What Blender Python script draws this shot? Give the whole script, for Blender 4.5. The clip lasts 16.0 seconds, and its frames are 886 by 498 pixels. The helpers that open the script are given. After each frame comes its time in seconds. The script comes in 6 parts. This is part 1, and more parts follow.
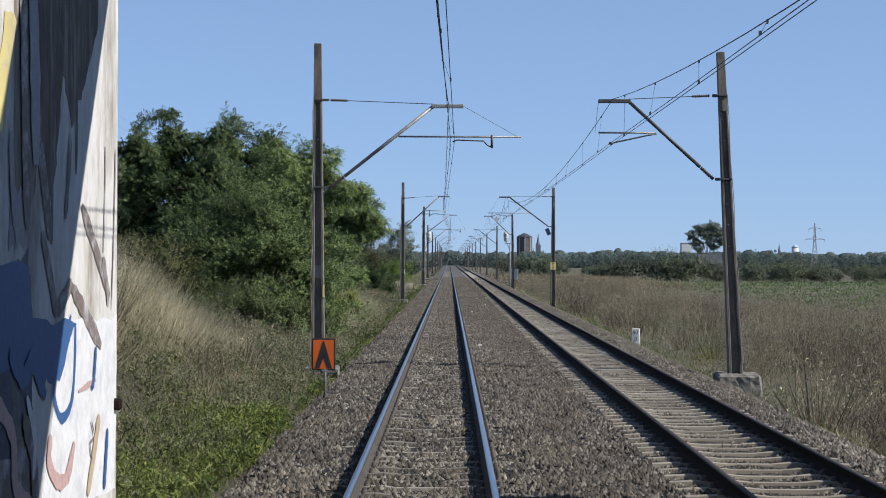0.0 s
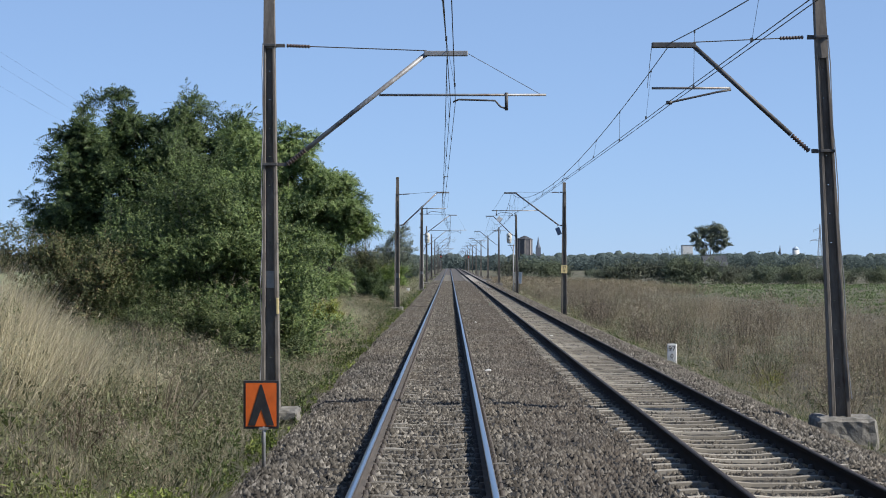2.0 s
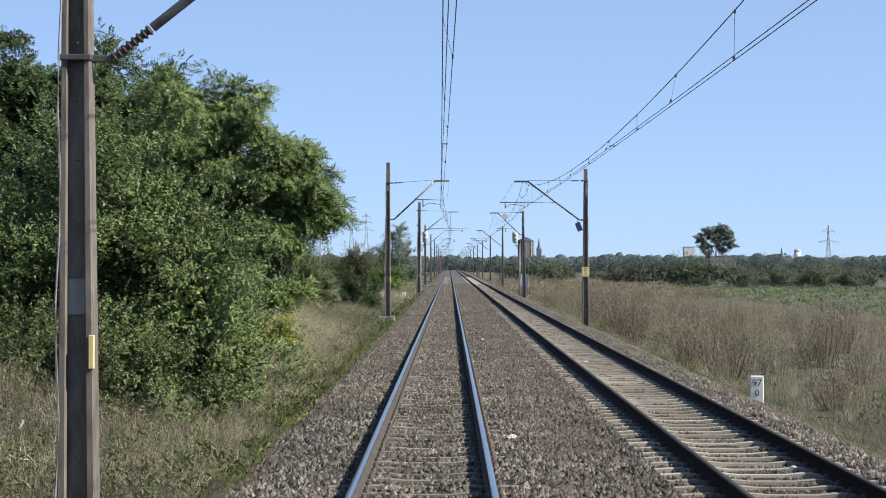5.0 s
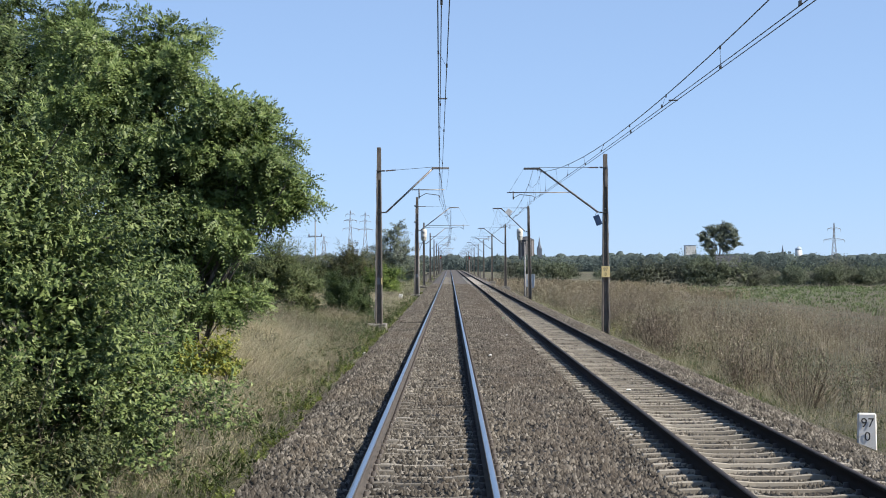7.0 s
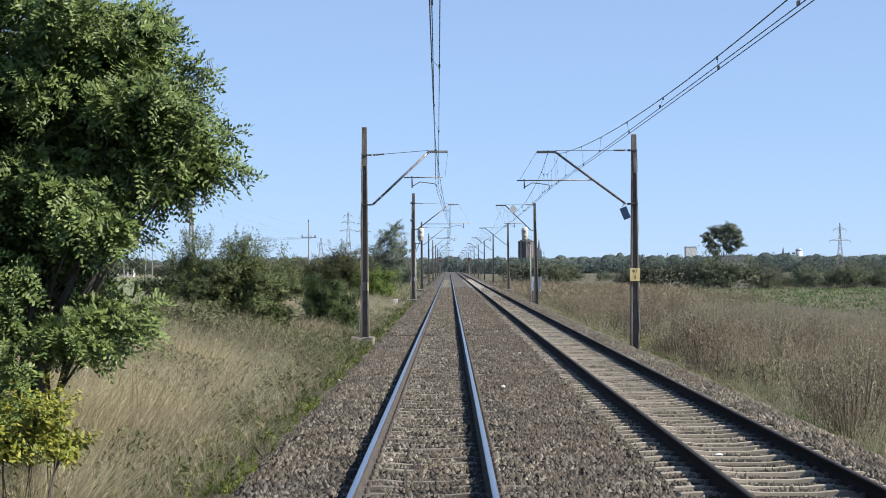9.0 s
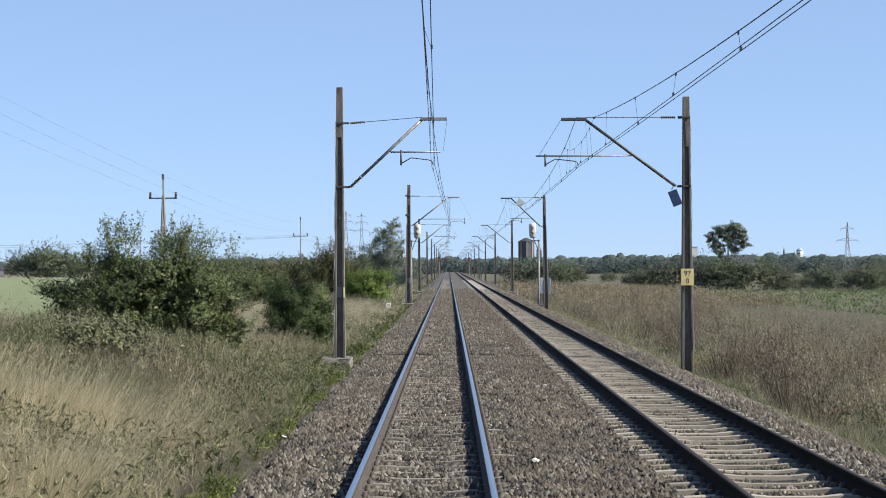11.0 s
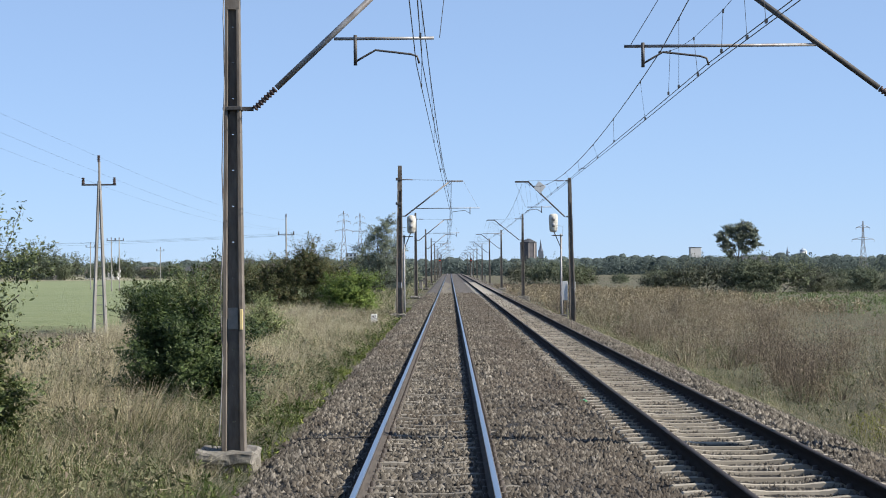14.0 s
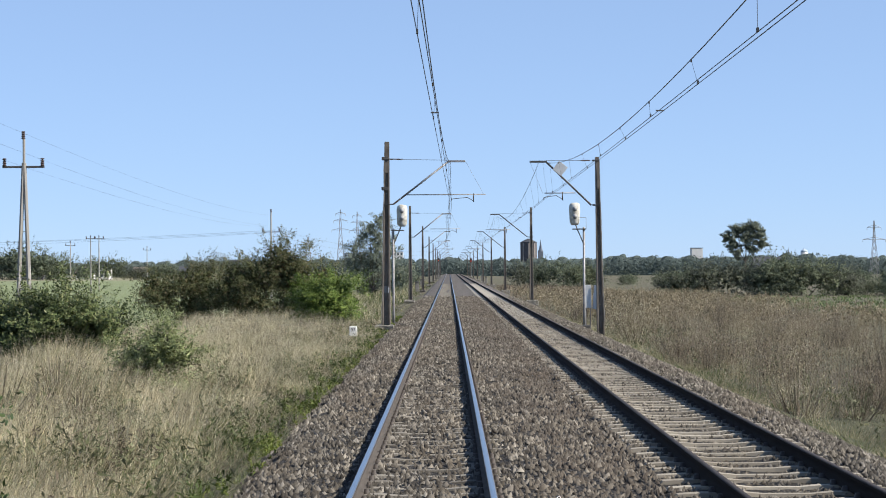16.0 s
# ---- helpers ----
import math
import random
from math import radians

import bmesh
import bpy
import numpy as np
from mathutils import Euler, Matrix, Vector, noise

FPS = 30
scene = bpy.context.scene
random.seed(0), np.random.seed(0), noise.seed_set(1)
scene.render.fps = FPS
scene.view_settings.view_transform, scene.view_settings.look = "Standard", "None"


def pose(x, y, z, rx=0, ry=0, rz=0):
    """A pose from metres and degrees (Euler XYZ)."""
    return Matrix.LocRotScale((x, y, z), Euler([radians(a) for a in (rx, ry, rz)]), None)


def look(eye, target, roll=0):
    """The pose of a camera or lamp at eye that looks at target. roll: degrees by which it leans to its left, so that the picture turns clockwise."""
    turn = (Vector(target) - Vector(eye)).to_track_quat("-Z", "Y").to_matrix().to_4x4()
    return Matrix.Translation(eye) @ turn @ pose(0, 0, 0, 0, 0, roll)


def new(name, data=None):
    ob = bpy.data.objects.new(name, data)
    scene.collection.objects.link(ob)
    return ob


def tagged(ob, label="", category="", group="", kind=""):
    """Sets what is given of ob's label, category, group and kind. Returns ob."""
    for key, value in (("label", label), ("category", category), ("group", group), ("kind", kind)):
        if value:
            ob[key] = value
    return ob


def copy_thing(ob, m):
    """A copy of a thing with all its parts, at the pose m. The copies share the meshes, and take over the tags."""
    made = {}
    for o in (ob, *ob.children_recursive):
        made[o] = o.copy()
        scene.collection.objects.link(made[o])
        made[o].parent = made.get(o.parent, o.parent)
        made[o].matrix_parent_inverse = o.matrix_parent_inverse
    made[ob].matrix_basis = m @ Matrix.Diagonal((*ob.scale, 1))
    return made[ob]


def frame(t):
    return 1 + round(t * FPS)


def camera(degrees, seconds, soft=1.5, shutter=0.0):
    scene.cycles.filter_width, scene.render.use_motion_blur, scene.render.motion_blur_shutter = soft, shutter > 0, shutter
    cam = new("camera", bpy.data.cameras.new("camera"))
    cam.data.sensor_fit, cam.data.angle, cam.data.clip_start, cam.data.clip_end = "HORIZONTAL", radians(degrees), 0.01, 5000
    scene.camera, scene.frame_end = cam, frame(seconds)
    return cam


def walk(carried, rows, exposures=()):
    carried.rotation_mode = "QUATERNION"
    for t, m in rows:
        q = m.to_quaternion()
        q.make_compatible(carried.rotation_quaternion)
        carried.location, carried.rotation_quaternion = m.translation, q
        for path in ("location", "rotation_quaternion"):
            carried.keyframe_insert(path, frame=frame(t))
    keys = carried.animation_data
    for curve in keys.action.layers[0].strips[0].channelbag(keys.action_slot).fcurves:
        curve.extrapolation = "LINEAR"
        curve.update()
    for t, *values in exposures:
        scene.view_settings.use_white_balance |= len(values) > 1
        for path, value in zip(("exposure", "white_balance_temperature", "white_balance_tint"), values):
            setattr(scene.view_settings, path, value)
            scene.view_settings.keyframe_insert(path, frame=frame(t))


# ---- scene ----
cam = camera(29.3, 16.0, 0.97)
PATH = [
    (0, 0.278, -0.000, 2.381, 90.386, -0.204, 0.222),
    (0.5, 0.281, 2.802, 2.382, 90.413, -0.368, 0.222),
    (1, 0.287, 5.502, 2.384, 90.435, -0.278, 0.225),
    (1.5, 0.286, 8.119, 2.383, 90.462, -0.050, 0.222),
    (2, 0.277, 10.693, 2.379, 90.489, 0.016, 0.216),
    (2.5, 0.272, 13.257, 2.373, 90.541, 0.047, 0.206),
    (3, 0.269, 15.769, 2.377, 90.519, 0.091, 0.225),
    (3.5, 0.274, 18.311, 2.371, 90.533, 0.107, 0.223),
    (4, 0.282, 20.892, 2.369, 90.548, -0.110, 0.220),
    (6.5, 0.284, 33.807, 2.362, 90.535, 0.164, 0.233),
    (7, 0.279, 36.528, 2.367, 90.531, 0.176, 0.228),
    (7.5, 0.279, 39.298, 2.366, 90.547, 0.362, 0.228),
    (8, 0.278, 42.156, 2.361, 90.563, 0.471, 0.236),
    (8.5, 0.291, 45.110, 2.360, 90.599, 0.318, 0.214),
    (9, 0.287, 48.153, 2.362, 90.603, 0.343, 0.209),
    (11.5, 0.293, 65.305, 2.364, 90.607, 0.287, 0.203),
    (12, 0.286, 69.072, 2.359, 90.623, 0.282, 0.223),
    (12.5, 0.282, 72.988, 2.351, 90.632, 0.442, 0.215),
    (13, 0.272, 76.970, 2.345, 90.629, 0.545, 0.218),
    (13.5, 0.272, 81.031, 2.346, 90.617, 0.316, 0.217),
    (14, 0.271, 85.201, 2.355, 90.652, 0.475, 0.228),
    (14.5, 0.275, 89.541, 2.368, 90.625, 0.360, 0.219),
    (15, 0.286, 94.013, 2.369, 90.635, 0.470, 0.227),
    (15.5, 0.293, 98.557, 2.374, 90.654, 0.476, 0.221),
    (16, 0.302, 103.169, 2.371, 90.660, 0.379, 0.204),
]
EXPOSURE = [(0.0, 0.30, 6180, 10), (0.5, 0.20, 6180, 10), (1.0, 0.20, 6190, 10), (1.5, 0.36, 6200, 10), (2.5, 0.51, 6220, 10), (3.5, 0.68, 6400, 10), (6.5, 0.70, 6480, 10), (9.0, 0.71, 6500, 10), (11.5, 0.68, 6500, 10), (12.0, 0.69, 6500, 10), (12.5, 0.55, 6480, 10), (13.0, 0.54, 6480, 10), (13.5, 0.65, 6520, 10), (16.0, 0.68, 6530, 10)]
walk(cam, [(t, pose(*p)) for t, *p in PATH], EXPOSURE)

# ---------------------------------------------------------------- light
SUN = Vector((1.0, -0.28, 0.82)).normalized()
world = bpy.data.worlds.new("sky")
scene.world = world
world.use_nodes = True
wn = world.node_tree.nodes
sky = wn.new("ShaderNodeTexSky")
sky.sky_type, sky.sun_disc = "NISHITA", False
sky.sun_elevation = math.asin(SUN.z)
sky.sun_rotation = math.atan2(SUN.x, SUN.y)
sky.air_density, sky.dust_density, sky.ozone_density = 0.6, 0.0, 5.0
wn["Background"].inputs["Strength"].default_value = 0.098
veil = wn.new("ShaderNodeMix")  # summer haze, thickest low down, over the clear sky
veil.data_type = "RGBA"
veil.inputs[7].default_value = (2.75, 3.95, 6.05, 1)
sky_dir, sky_xyz, thin = wn.new("ShaderNodeTexCoord"), wn.new("ShaderNodeSeparateXYZ"), wn.new("ShaderNodeValToRGB")
thin.color_ramp.elements.new(0.12)
for stop, (p, v) in zip(thin.color_ramp.elements, ((0.0, 0.76), (0.12, 0.62), (0.75, 0.12))):
    stop.position, stop.color = p, (v, v, v, 1)
world.node_tree.links.new(sky_dir.outputs["Generated"], sky_xyz.inputs[0])
world.node_tree.links.new(sky_xyz.outputs[2], thin.inputs[0])
world.node_tree.links.new(thin.outputs[0], veil.inputs[0])
world.node_tree.links.new(sky.outputs[0], veil.inputs[6])
world.node_tree.links.new(veil.outputs[2], wn["Background"].inputs["Color"])
sun_data = bpy.data.lights.new("sun", "SUN")
sun_data.energy, sun_data.angle, sun_data.color = 5.0, radians(0.55), (1.0, 0.93, 0.83)
sun = new("sun", sun_data)
sun.matrix_world = look((60, 40, 80), Vector((60, 40, 80)) - SUN)

# ---------------------------------------------------------------- materials
def ramp(nt, fac, stops):
    r = nt.nodes.new("ShaderNodeValToRGB")
    while len(r.color_ramp.elements) < len(stops):
        r.color_ramp.elements.new(0.5)
    for e, (p, c) in zip(r.color_ramp.elements, stops):
        e.position, e.color = p, (*c, 1)
    nt.links.new(fac, r.inputs[0])
    return r.outputs[0]


def noise_tex(nt, scale, detail=4, rough=0.6, stretch=(1, 1, 1), coord="Object"):
    co = nt.nodes.new("ShaderNodeTexCoord")
    mp = nt.nodes.new("ShaderNodeMapping")
    mp.inputs["Scale"].default_value = stretch
    n = nt.nodes.new("ShaderNodeTexNoise")
    n.inputs["Scale"].default_value, n.inputs["Detail"].default_value, n.inputs["Roughness"].default_value = scale, detail, rough
    nt.links.new(co.outputs[coord], mp.inputs[0])
    nt.links.new(mp.outputs[0], n.inputs[0])
    return n.outputs["Fac"]


def mix(nt, fac, a, b, mode="MIX"):
    m = nt.nodes.new("ShaderNodeMix")
    m.data_type, m.blend_type = "RGBA", mode
    for socket, v in ((m.inputs[0], fac), (m.inputs[6], a), (m.inputs[7], b)):
        if isinstance(v, (int, float)):
            socket.default_value = v
        elif isinstance(v, tuple):
            socket.default_value = (*v, 1)
        else:
            nt.links.new(v, socket)
    return m.outputs[2]


def material(name, rough=0.8, metal=0.0):
    m = bpy.data.materials.new(name)
    m.use_nodes = True
    b = m.node_tree.nodes["Principled BSDF"]
    b.inputs["Roughness"].default_value, b.inputs["Metallic"].default_value = rough, metal
    return m, m.node_tree, b


def bump(nt, b, height, strength=0.5, dist=0.02):
    n = nt.nodes.new("ShaderNodeBump")
    n.inputs["Strength"].default_value, n.inputs["Distance"].default_value = strength, dist
    nt.links.new(height, n.inputs["Height"])
    nt.links.new(n.outputs[0], b.inputs["Normal"])


def grained(name, dark, light, scale=8, stretch=(1, 1, 1), rough=0.85, metal=0.0, strength=0.4, dist=0.01, stain=None, stain_scale=1.5):
    """Two scales of colour, a fine relief, and stains of their own colour."""
    m, nt, b = material(name, rough, metal)
    fine = noise_tex(nt, scale, 6, 0.65, stretch)
    c = ramp(nt, fine, [(0.3, dark), (0.7, light)])
    if stain:
        s = ramp(nt, noise_tex(nt, stain_scale, 5, 0.7, stretch), [(0.48, (0, 0, 0)), (0.68, (1, 1, 1))])
        c = mix(nt, s, c, stain)
    nt.links.new(c, b.inputs["Base Color"])
    bump(nt, b, fine, strength, dist)
    return m


def islands(name, stops, rough=0.8, through_light=0.0, obj=False, patch=(0.72, 1.15, 0.35)):
    """Each loose piece takes its own colour from the ramp."""
    m, nt, b = material(name, rough)
    if obj:
        rnd = nt.nodes.new("ShaderNodeObjectInfo").outputs["Random"]
    else:
        rnd = nt.nodes.new("ShaderNodeNewGeometry").outputs["Random Per Island"]
    c = ramp(nt, rnd, stops)
    lo, hi, scale = patch
    tone = ramp(nt, noise_tex(nt, scale, 3, 0.6), [(0.33, (lo, lo, lo)), (0.67, (hi, hi * 0.98, hi * 0.93))])
    c = mix(nt, 1.0, c, tone, "MULTIPLY")
    nt.links.new(c, b.inputs["Base Color"])
    b.inputs["Specular IOR Level"].default_value = 0.25
    if through_light:
        t = nt.nodes.new("ShaderNodeBsdfTranslucent")
        nt.links.new(c, t.inputs["Color"])
        ms = nt.nodes.new("ShaderNodeMixShader")
        ms.inputs[0].default_value = through_light * 0.55
        nt.links.new(b.outputs[0], ms.inputs[1])
        nt.links.new(t.outputs[0], ms.inputs[2])
        nt.links.new(ms.outputs[0], nt.nodes["Material Output"].inputs["Surface"])
    return m


def plain(name, colour, rough=0.6, metal=0.0):
    v = tuple(min(1, c * 1.15 + 0.01) for c in colour)
    return grained(name, tuple(c * 0.85 for c in colour), v, 14, rough=rough, metal=metal, strength=0.15, dist=0.004)


CONCRETE = grained("pole_concrete", (0.095, 0.082, 0.069), (0.205, 0.182, 0.155), 9, (1, 1, 0.25), 0.9, stain=(0.050, 0.041, 0.034), stain_scale=1.8)
FOOTING = grained("footing_concrete", (0.14, 0.128, 0.108), (0.27, 0.254, 0.222), 7, strength=0.8, dist=0.03, stain=(0.102, 0.096, 0.077))
ABUTMENT = grained("board_marked_concrete", (0.47, 0.455, 0.43), (0.66, 0.65, 0.63), 3, (1, 1.6, 0.6), 0.9, strength=0.5, dist=0.02, stain=(0.24, 0.205, 0.165), stain_scale=0.8)
SLEEPER_BROWN = islands("stained_sleeper_concrete", [(0, (0.15, 0.137, 0.118)), (0.5, (0.20, 0.186, 0.162)), (1, (0.27, 0.254, 0.225))], 0.95, obj=True)
SLEEPER = islands("sleeper_concrete", [(0, (0.252, 0.228, 0.189)), (0.5, (0.324, 0.296, 0.249)), (1, (0.414, 0.380, 0.324))], 0.9, obj=True)
DUSTY_RUST = grained("dusty_rail_steel", (0.035, 0.029, 0.024), (0.085, 0.072, 0.060), 20, (1, 0.1, 1), 0.9, 0.0)
# rust taken down to near black, carrying the shade on the rails' sides
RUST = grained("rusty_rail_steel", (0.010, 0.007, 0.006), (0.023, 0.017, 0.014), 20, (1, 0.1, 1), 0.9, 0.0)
DARK_RUST = grained("brown_rail_steel", (0.024, 0.018, 0.014), (0.048, 0.036, 0.029), 20, (1, 0.1, 1), 0.7, 0.2)
SHINY = grained("polished_rail_head", (0.42, 0.44, 0.47), (0.55, 0.57, 0.60), 6, (4, 0.05, 1), 0.28, 1.0, strength=0.05, dist=0.001)
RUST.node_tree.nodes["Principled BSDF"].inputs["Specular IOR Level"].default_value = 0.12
CLIP = grained("rusty_rail_clip", (0.03, 0.025, 0.022), (0.085, 0.07, 0.06), 30, rough=0.7)
STEEL = grained("galvanised_tube", (0.20, 0.205, 0.21), (0.36, 0.36, 0.36), 6, (1, 1, 1), 0.55, 0.3, stain=(0.14, 0.10, 0.075), stain_scale=2.2)
DARK_STEEL = grained("weathered_dark_steel", (0.05, 0.05, 0.052), (0.11, 0.105, 0.10), 12, rough=0.6, metal=0.3)
WIRE = grained("weathered_copper_wire", (0.045, 0.045, 0.045), (0.09, 0.085, 0.08), 5, rough=0.5, metal=0.4)
PORCELAIN = grained("brown_porcelain", (0.05, 0.03, 0.025), (0.09, 0.06, 0.05), 10, rough=0.5)
BALLAST_STONE = islands("ballast_stone", [(0, (0.039, 0.035, 0.030)), (0.4, (0.091, 0.083, 0.071)), (0.8, (0.165, 0.151, 0.130)), (1, (0.286, 0.267, 0.236))], 0.95)


def stain_stones(m):
    nt = m.node_tree
    b = nt.nodes["Principled BSDF"]
    old = b.inputs["Base Color"].links[0].from_socket
    s = ramp(nt, noise_tex(nt, 0.55, 5, 0.65, (1.6, 0.25, 1)), [(0.47, (0, 0, 0)), (0.68, (0.55, 0.55, 0.55))])
    c = mix(nt, s, old, (0.090, 0.073, 0.055))
    # oily brown dirt in the space between the tracks
    xyz = nt.nodes.new("ShaderNodeSeparateXYZ")
    nt.links.new(nt.nodes.new("ShaderNodeTexCoord").outputs["Object"], xyz.inputs[0])
    across = nt.nodes.new("ShaderNodeMapRange")
    across.inputs[1].default_value, across.inputs[2].default_value = 0.9, 3.3
    nt.links.new(xyz.outputs[0], across.inputs[0])
    dirt = ramp(nt, across.outputs[0], [(0.0, (0, 0, 0)), (0.35, (1, 1, 1)), (0.7, (1, 1, 1)), (1.0, (0, 0, 0))])
    patches = ramp(nt, noise_tex(nt, 1.3, 5, 0.7, (1, 0.3, 1)), [(0.35, (0.05, 0.05, 0.05)), (0.68, (0.65, 0.65, 0.65))])
    nt.links.new(mix(nt, mix(nt, 1.0, dirt, patches, "MULTIPLY"), c, (0.076, 0.062, 0.051)), b.inputs["Base Color"])


stain_stones(BALLAST_STONE)
ORANGE = grained("orange_retroreflective", (0.600, 0.104, 0.012), (0.704, 0.152, 0.024), 5, rough=0.45, strength=0.05)
BLACK = plain("black_paint", (0.02, 0.02, 0.022), 0.5)
WHITE = grained("white_paint", (0.66, 0.65, 0.61), (0.84, 0.83, 0.80), 6, rough=0.6, strength=0.2, stain=(0.5, 0.47, 0.4), stain_scale=3)
YELLOW = grained("faded_yellow_plate", (0.60, 0.47, 0.20), (0.74, 0.60, 0.30), 7, rough=0.55, strength=0.1)


def ballast_bed():
    m, nt, b = material("ballast_bed", 0.95)
    co = nt.nodes.new("ShaderNodeTexCoord")
    v = nt.nodes.new("ShaderNodeTexVoronoi")
    v.inputs["Scale"].default_value, v.inputs["Randomness"].default_value = 19, 1
    nt.links.new(co.outputs["Object"], v.inputs["Vector"])
    sep = nt.nodes.new("ShaderNodeSeparateColor")
    nt.links.new(v.outputs["Color"], sep.inputs[0])
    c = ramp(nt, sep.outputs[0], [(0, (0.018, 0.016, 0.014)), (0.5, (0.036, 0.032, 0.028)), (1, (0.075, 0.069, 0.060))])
    # shade between the stones is put into the colour: cell edges go near black
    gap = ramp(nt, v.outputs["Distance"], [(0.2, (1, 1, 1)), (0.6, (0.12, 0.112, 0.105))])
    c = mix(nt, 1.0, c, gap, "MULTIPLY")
    c = mix(nt, ramp(nt, noise_tex(nt, 0.5, 4, 0.6, (1, 0.3, 1)), [(0.45, (0, 0, 0)), (0.75, (0.5, 0.5, 0.5))]), c, (0.075, 0.063, 0.048))
    nt.links.new(c, b.inputs["Base Color"])
    inv = ramp(nt, v.outputs["Distance"], [(0.0, (1, 1, 1)), (0.8, (0, 0, 0))])
    bump(nt, b, inv, 1.0, 0.05)
    return m


def soil():
    m, nt, b = material("grassy_soil", 1.0)
    fine = ramp(nt, noise_tex(nt, 6, 8, 0.75), [(0.3, (0.055, 0.047, 0.030)), (0.7, (0.15, 0.13, 0.085))])
    big = ramp(nt, noise_tex(nt, 0.06, 4, 0.6), [(0.42, (0, 0, 0)), (0.6, (1, 1, 1))])
    c = mix(nt, big, fine, ramp(nt, noise_tex(nt, 3, 6, 0.7), [(0.3, (0.055, 0.06, 0.03)), (0.7, (0.125, 0.125, 0.065))]))
    # the green crop field beyond the bank
    xyz = nt.nodes.new("ShaderNodeSeparateXYZ")
    nt.links.new(nt.nodes.new("ShaderNodeTexCoord").outputs["Object"], xyz.inputs[0])

    def band(socket, lo, hi, soft):
        up, down = nt.nodes.new("ShaderNodeMapRange"), nt.nodes.new("ShaderNodeMapRange")
        for node, a, z in ((up, lo - soft, lo + soft), (down, hi + soft, hi - soft)):
            node.inputs[1].default_value, node.inputs[2].default_value = a, z
            nt.links.new(socket, node.inputs[0])
        m = nt.nodes.new("ShaderNodeMath")
        m.operation = "MULTIPLY"
        nt.links.new(up.outputs[0], m.inputs[0])
        nt.links.new(down.outputs[0], m.inputs[1])
        return m.outputs[0]
    field = nt.nodes.new("ShaderNodeMath")
    field.operation = "MULTIPLY"
    nt.links.new(band(xyz.outputs[0], -400, -15, 1.5), field.inputs[0])
    nt.links.new(band(xyz.outputs[1], 195, 740, 8), field.inputs[1])
    crop = ramp(nt, noise_tex(nt, 0.5, 8, 0.75, (0.2, 1, 1)), [(0.3, (0.13, 0.17, 0.075)), (0.7, (0.23, 0.26, 0.13))])
    c = mix(nt, field.outputs[0], c, crop)
    # dry rough grass beyond the green field
    rough_land = nt.nodes.new("ShaderNodeMath")
    rough_land.operation = "MULTIPLY"
    nt.links.new(band(xyz.outputs[0], -700, -20, 6), rough_land.inputs[0])
    nt.links.new(band(xyz.outputs[1], 740, 1200, 8), rough_land.inputs[1])
    c = mix(nt, rough_land.outputs[0], c, ramp(nt, noise_tex(nt, 0.12, 8, 0.75, (0.4, 1, 1)), [(0.35, (0.15, 0.155, 0.085)), (0.65, (0.32, 0.285, 0.19))]))
    nt.links.new(c, b.inputs["Base Color"])
    bump(nt, b, noise_tex(nt, 5, 8, 0.8), 1.0, 0.15)
    return m


BALLAST = ballast_bed()
BALLAST_FAR = grained("fine_grey_ballast", (0.052, 0.046, 0.040), (0.125, 0.114, 0.100), 7, strength=1.0, dist=0.05, stain=(0.075, 0.060, 0.049), stain_scale=0.5)
SOIL = soil()
MOSSY = islands("fresh_verge_grass", [(0, (0.070, 0.105, 0.022)), (0.5, (0.155, 0.200, 0.048)), (1, (0.265, 0.300, 0.085))], 0.7, 0.4, patch=(0.65, 1.25, 0.8))
DRY = islands("dry_grass", [(0, (0.17, 0.16, 0.095)), (0.35, (0.315, 0.293, 0.185)), (0.75, (0.46, 0.428, 0.302)), (1, (0.60, 0.565, 0.44))], 0.9, 0.35, patch=(0.5, 1.35, 0.9))
BLOND = islands("blond_grass", [(0, (0.38, 0.335, 0.20)), (0.35, (0.56, 0.50, 0.33)), (0.75, (0.70, 0.635, 0.45)), (1, (0.78, 0.73, 0.57))], 0.9, 0.42, patch=(0.62, 1.25, 1.0))
WITHERED = islands("withered_weeds", [(0, (0.079, 0.065, 0.048)), (0.4, (0.153, 0.128, 0.098)), (0.8, (0.256, 0.214, 0.165)), (1, (0.391, 0.332, 0.260))], 0.95, 0.4, patch=(0.42, 1.55, 0.38))
TAN = islands("tan_weeds", [(0, (0.115, 0.097, 0.062)), (0.4, (0.215, 0.184, 0.122)), (0.8, (0.335, 0.292, 0.205)), (1, (0.47, 0.422, 0.318))], 0.95, 0.4, patch=(0.5, 1.4, 0.4))
GREEN = islands("green_grass", [(0, (0.033, 0.056, 0.015)), (0.5, (0.075, 0.107, 0.032)), (1, (0.145, 0.169, 0.063))], 0.8, 0.4, patch=(0.6, 1.35, 0.6))
BROWN = islands("brown_weeds", [(0, (0.088, 0.070, 0.050)), (0.4, (0.166, 0.136, 0.100)), (0.8, (0.257, 0.218, 0.168)), (1, (0.362, 0.315, 0.255))], 0.95, 0.25)
LEAF_DARK = islands("dark_leaves", [(0, (0.026, 0.048, 0.015)), (0.5, (0.058, 0.090, 0.029)), (1, (0.110, 0.150, 0.053))], 0.5, 0.3)
LEAF_MID = islands("green_leaves", [(0, (0.044, 0.075, 0.024)), (0.5, (0.106, 0.153, 0.049)), (0.85, (0.193, 0.249, 0.087)), (1, (0.262, 0.319, 0.136))], 0.5, 0.3)
LEAF_GREY = islands("grey_green_leaves", [(0, (0.070, 0.079, 0.040)), (0.5, (0.132, 0.143, 0.073)), (1, (0.211, 0.220, 0.123))], 0.6, 0.35)
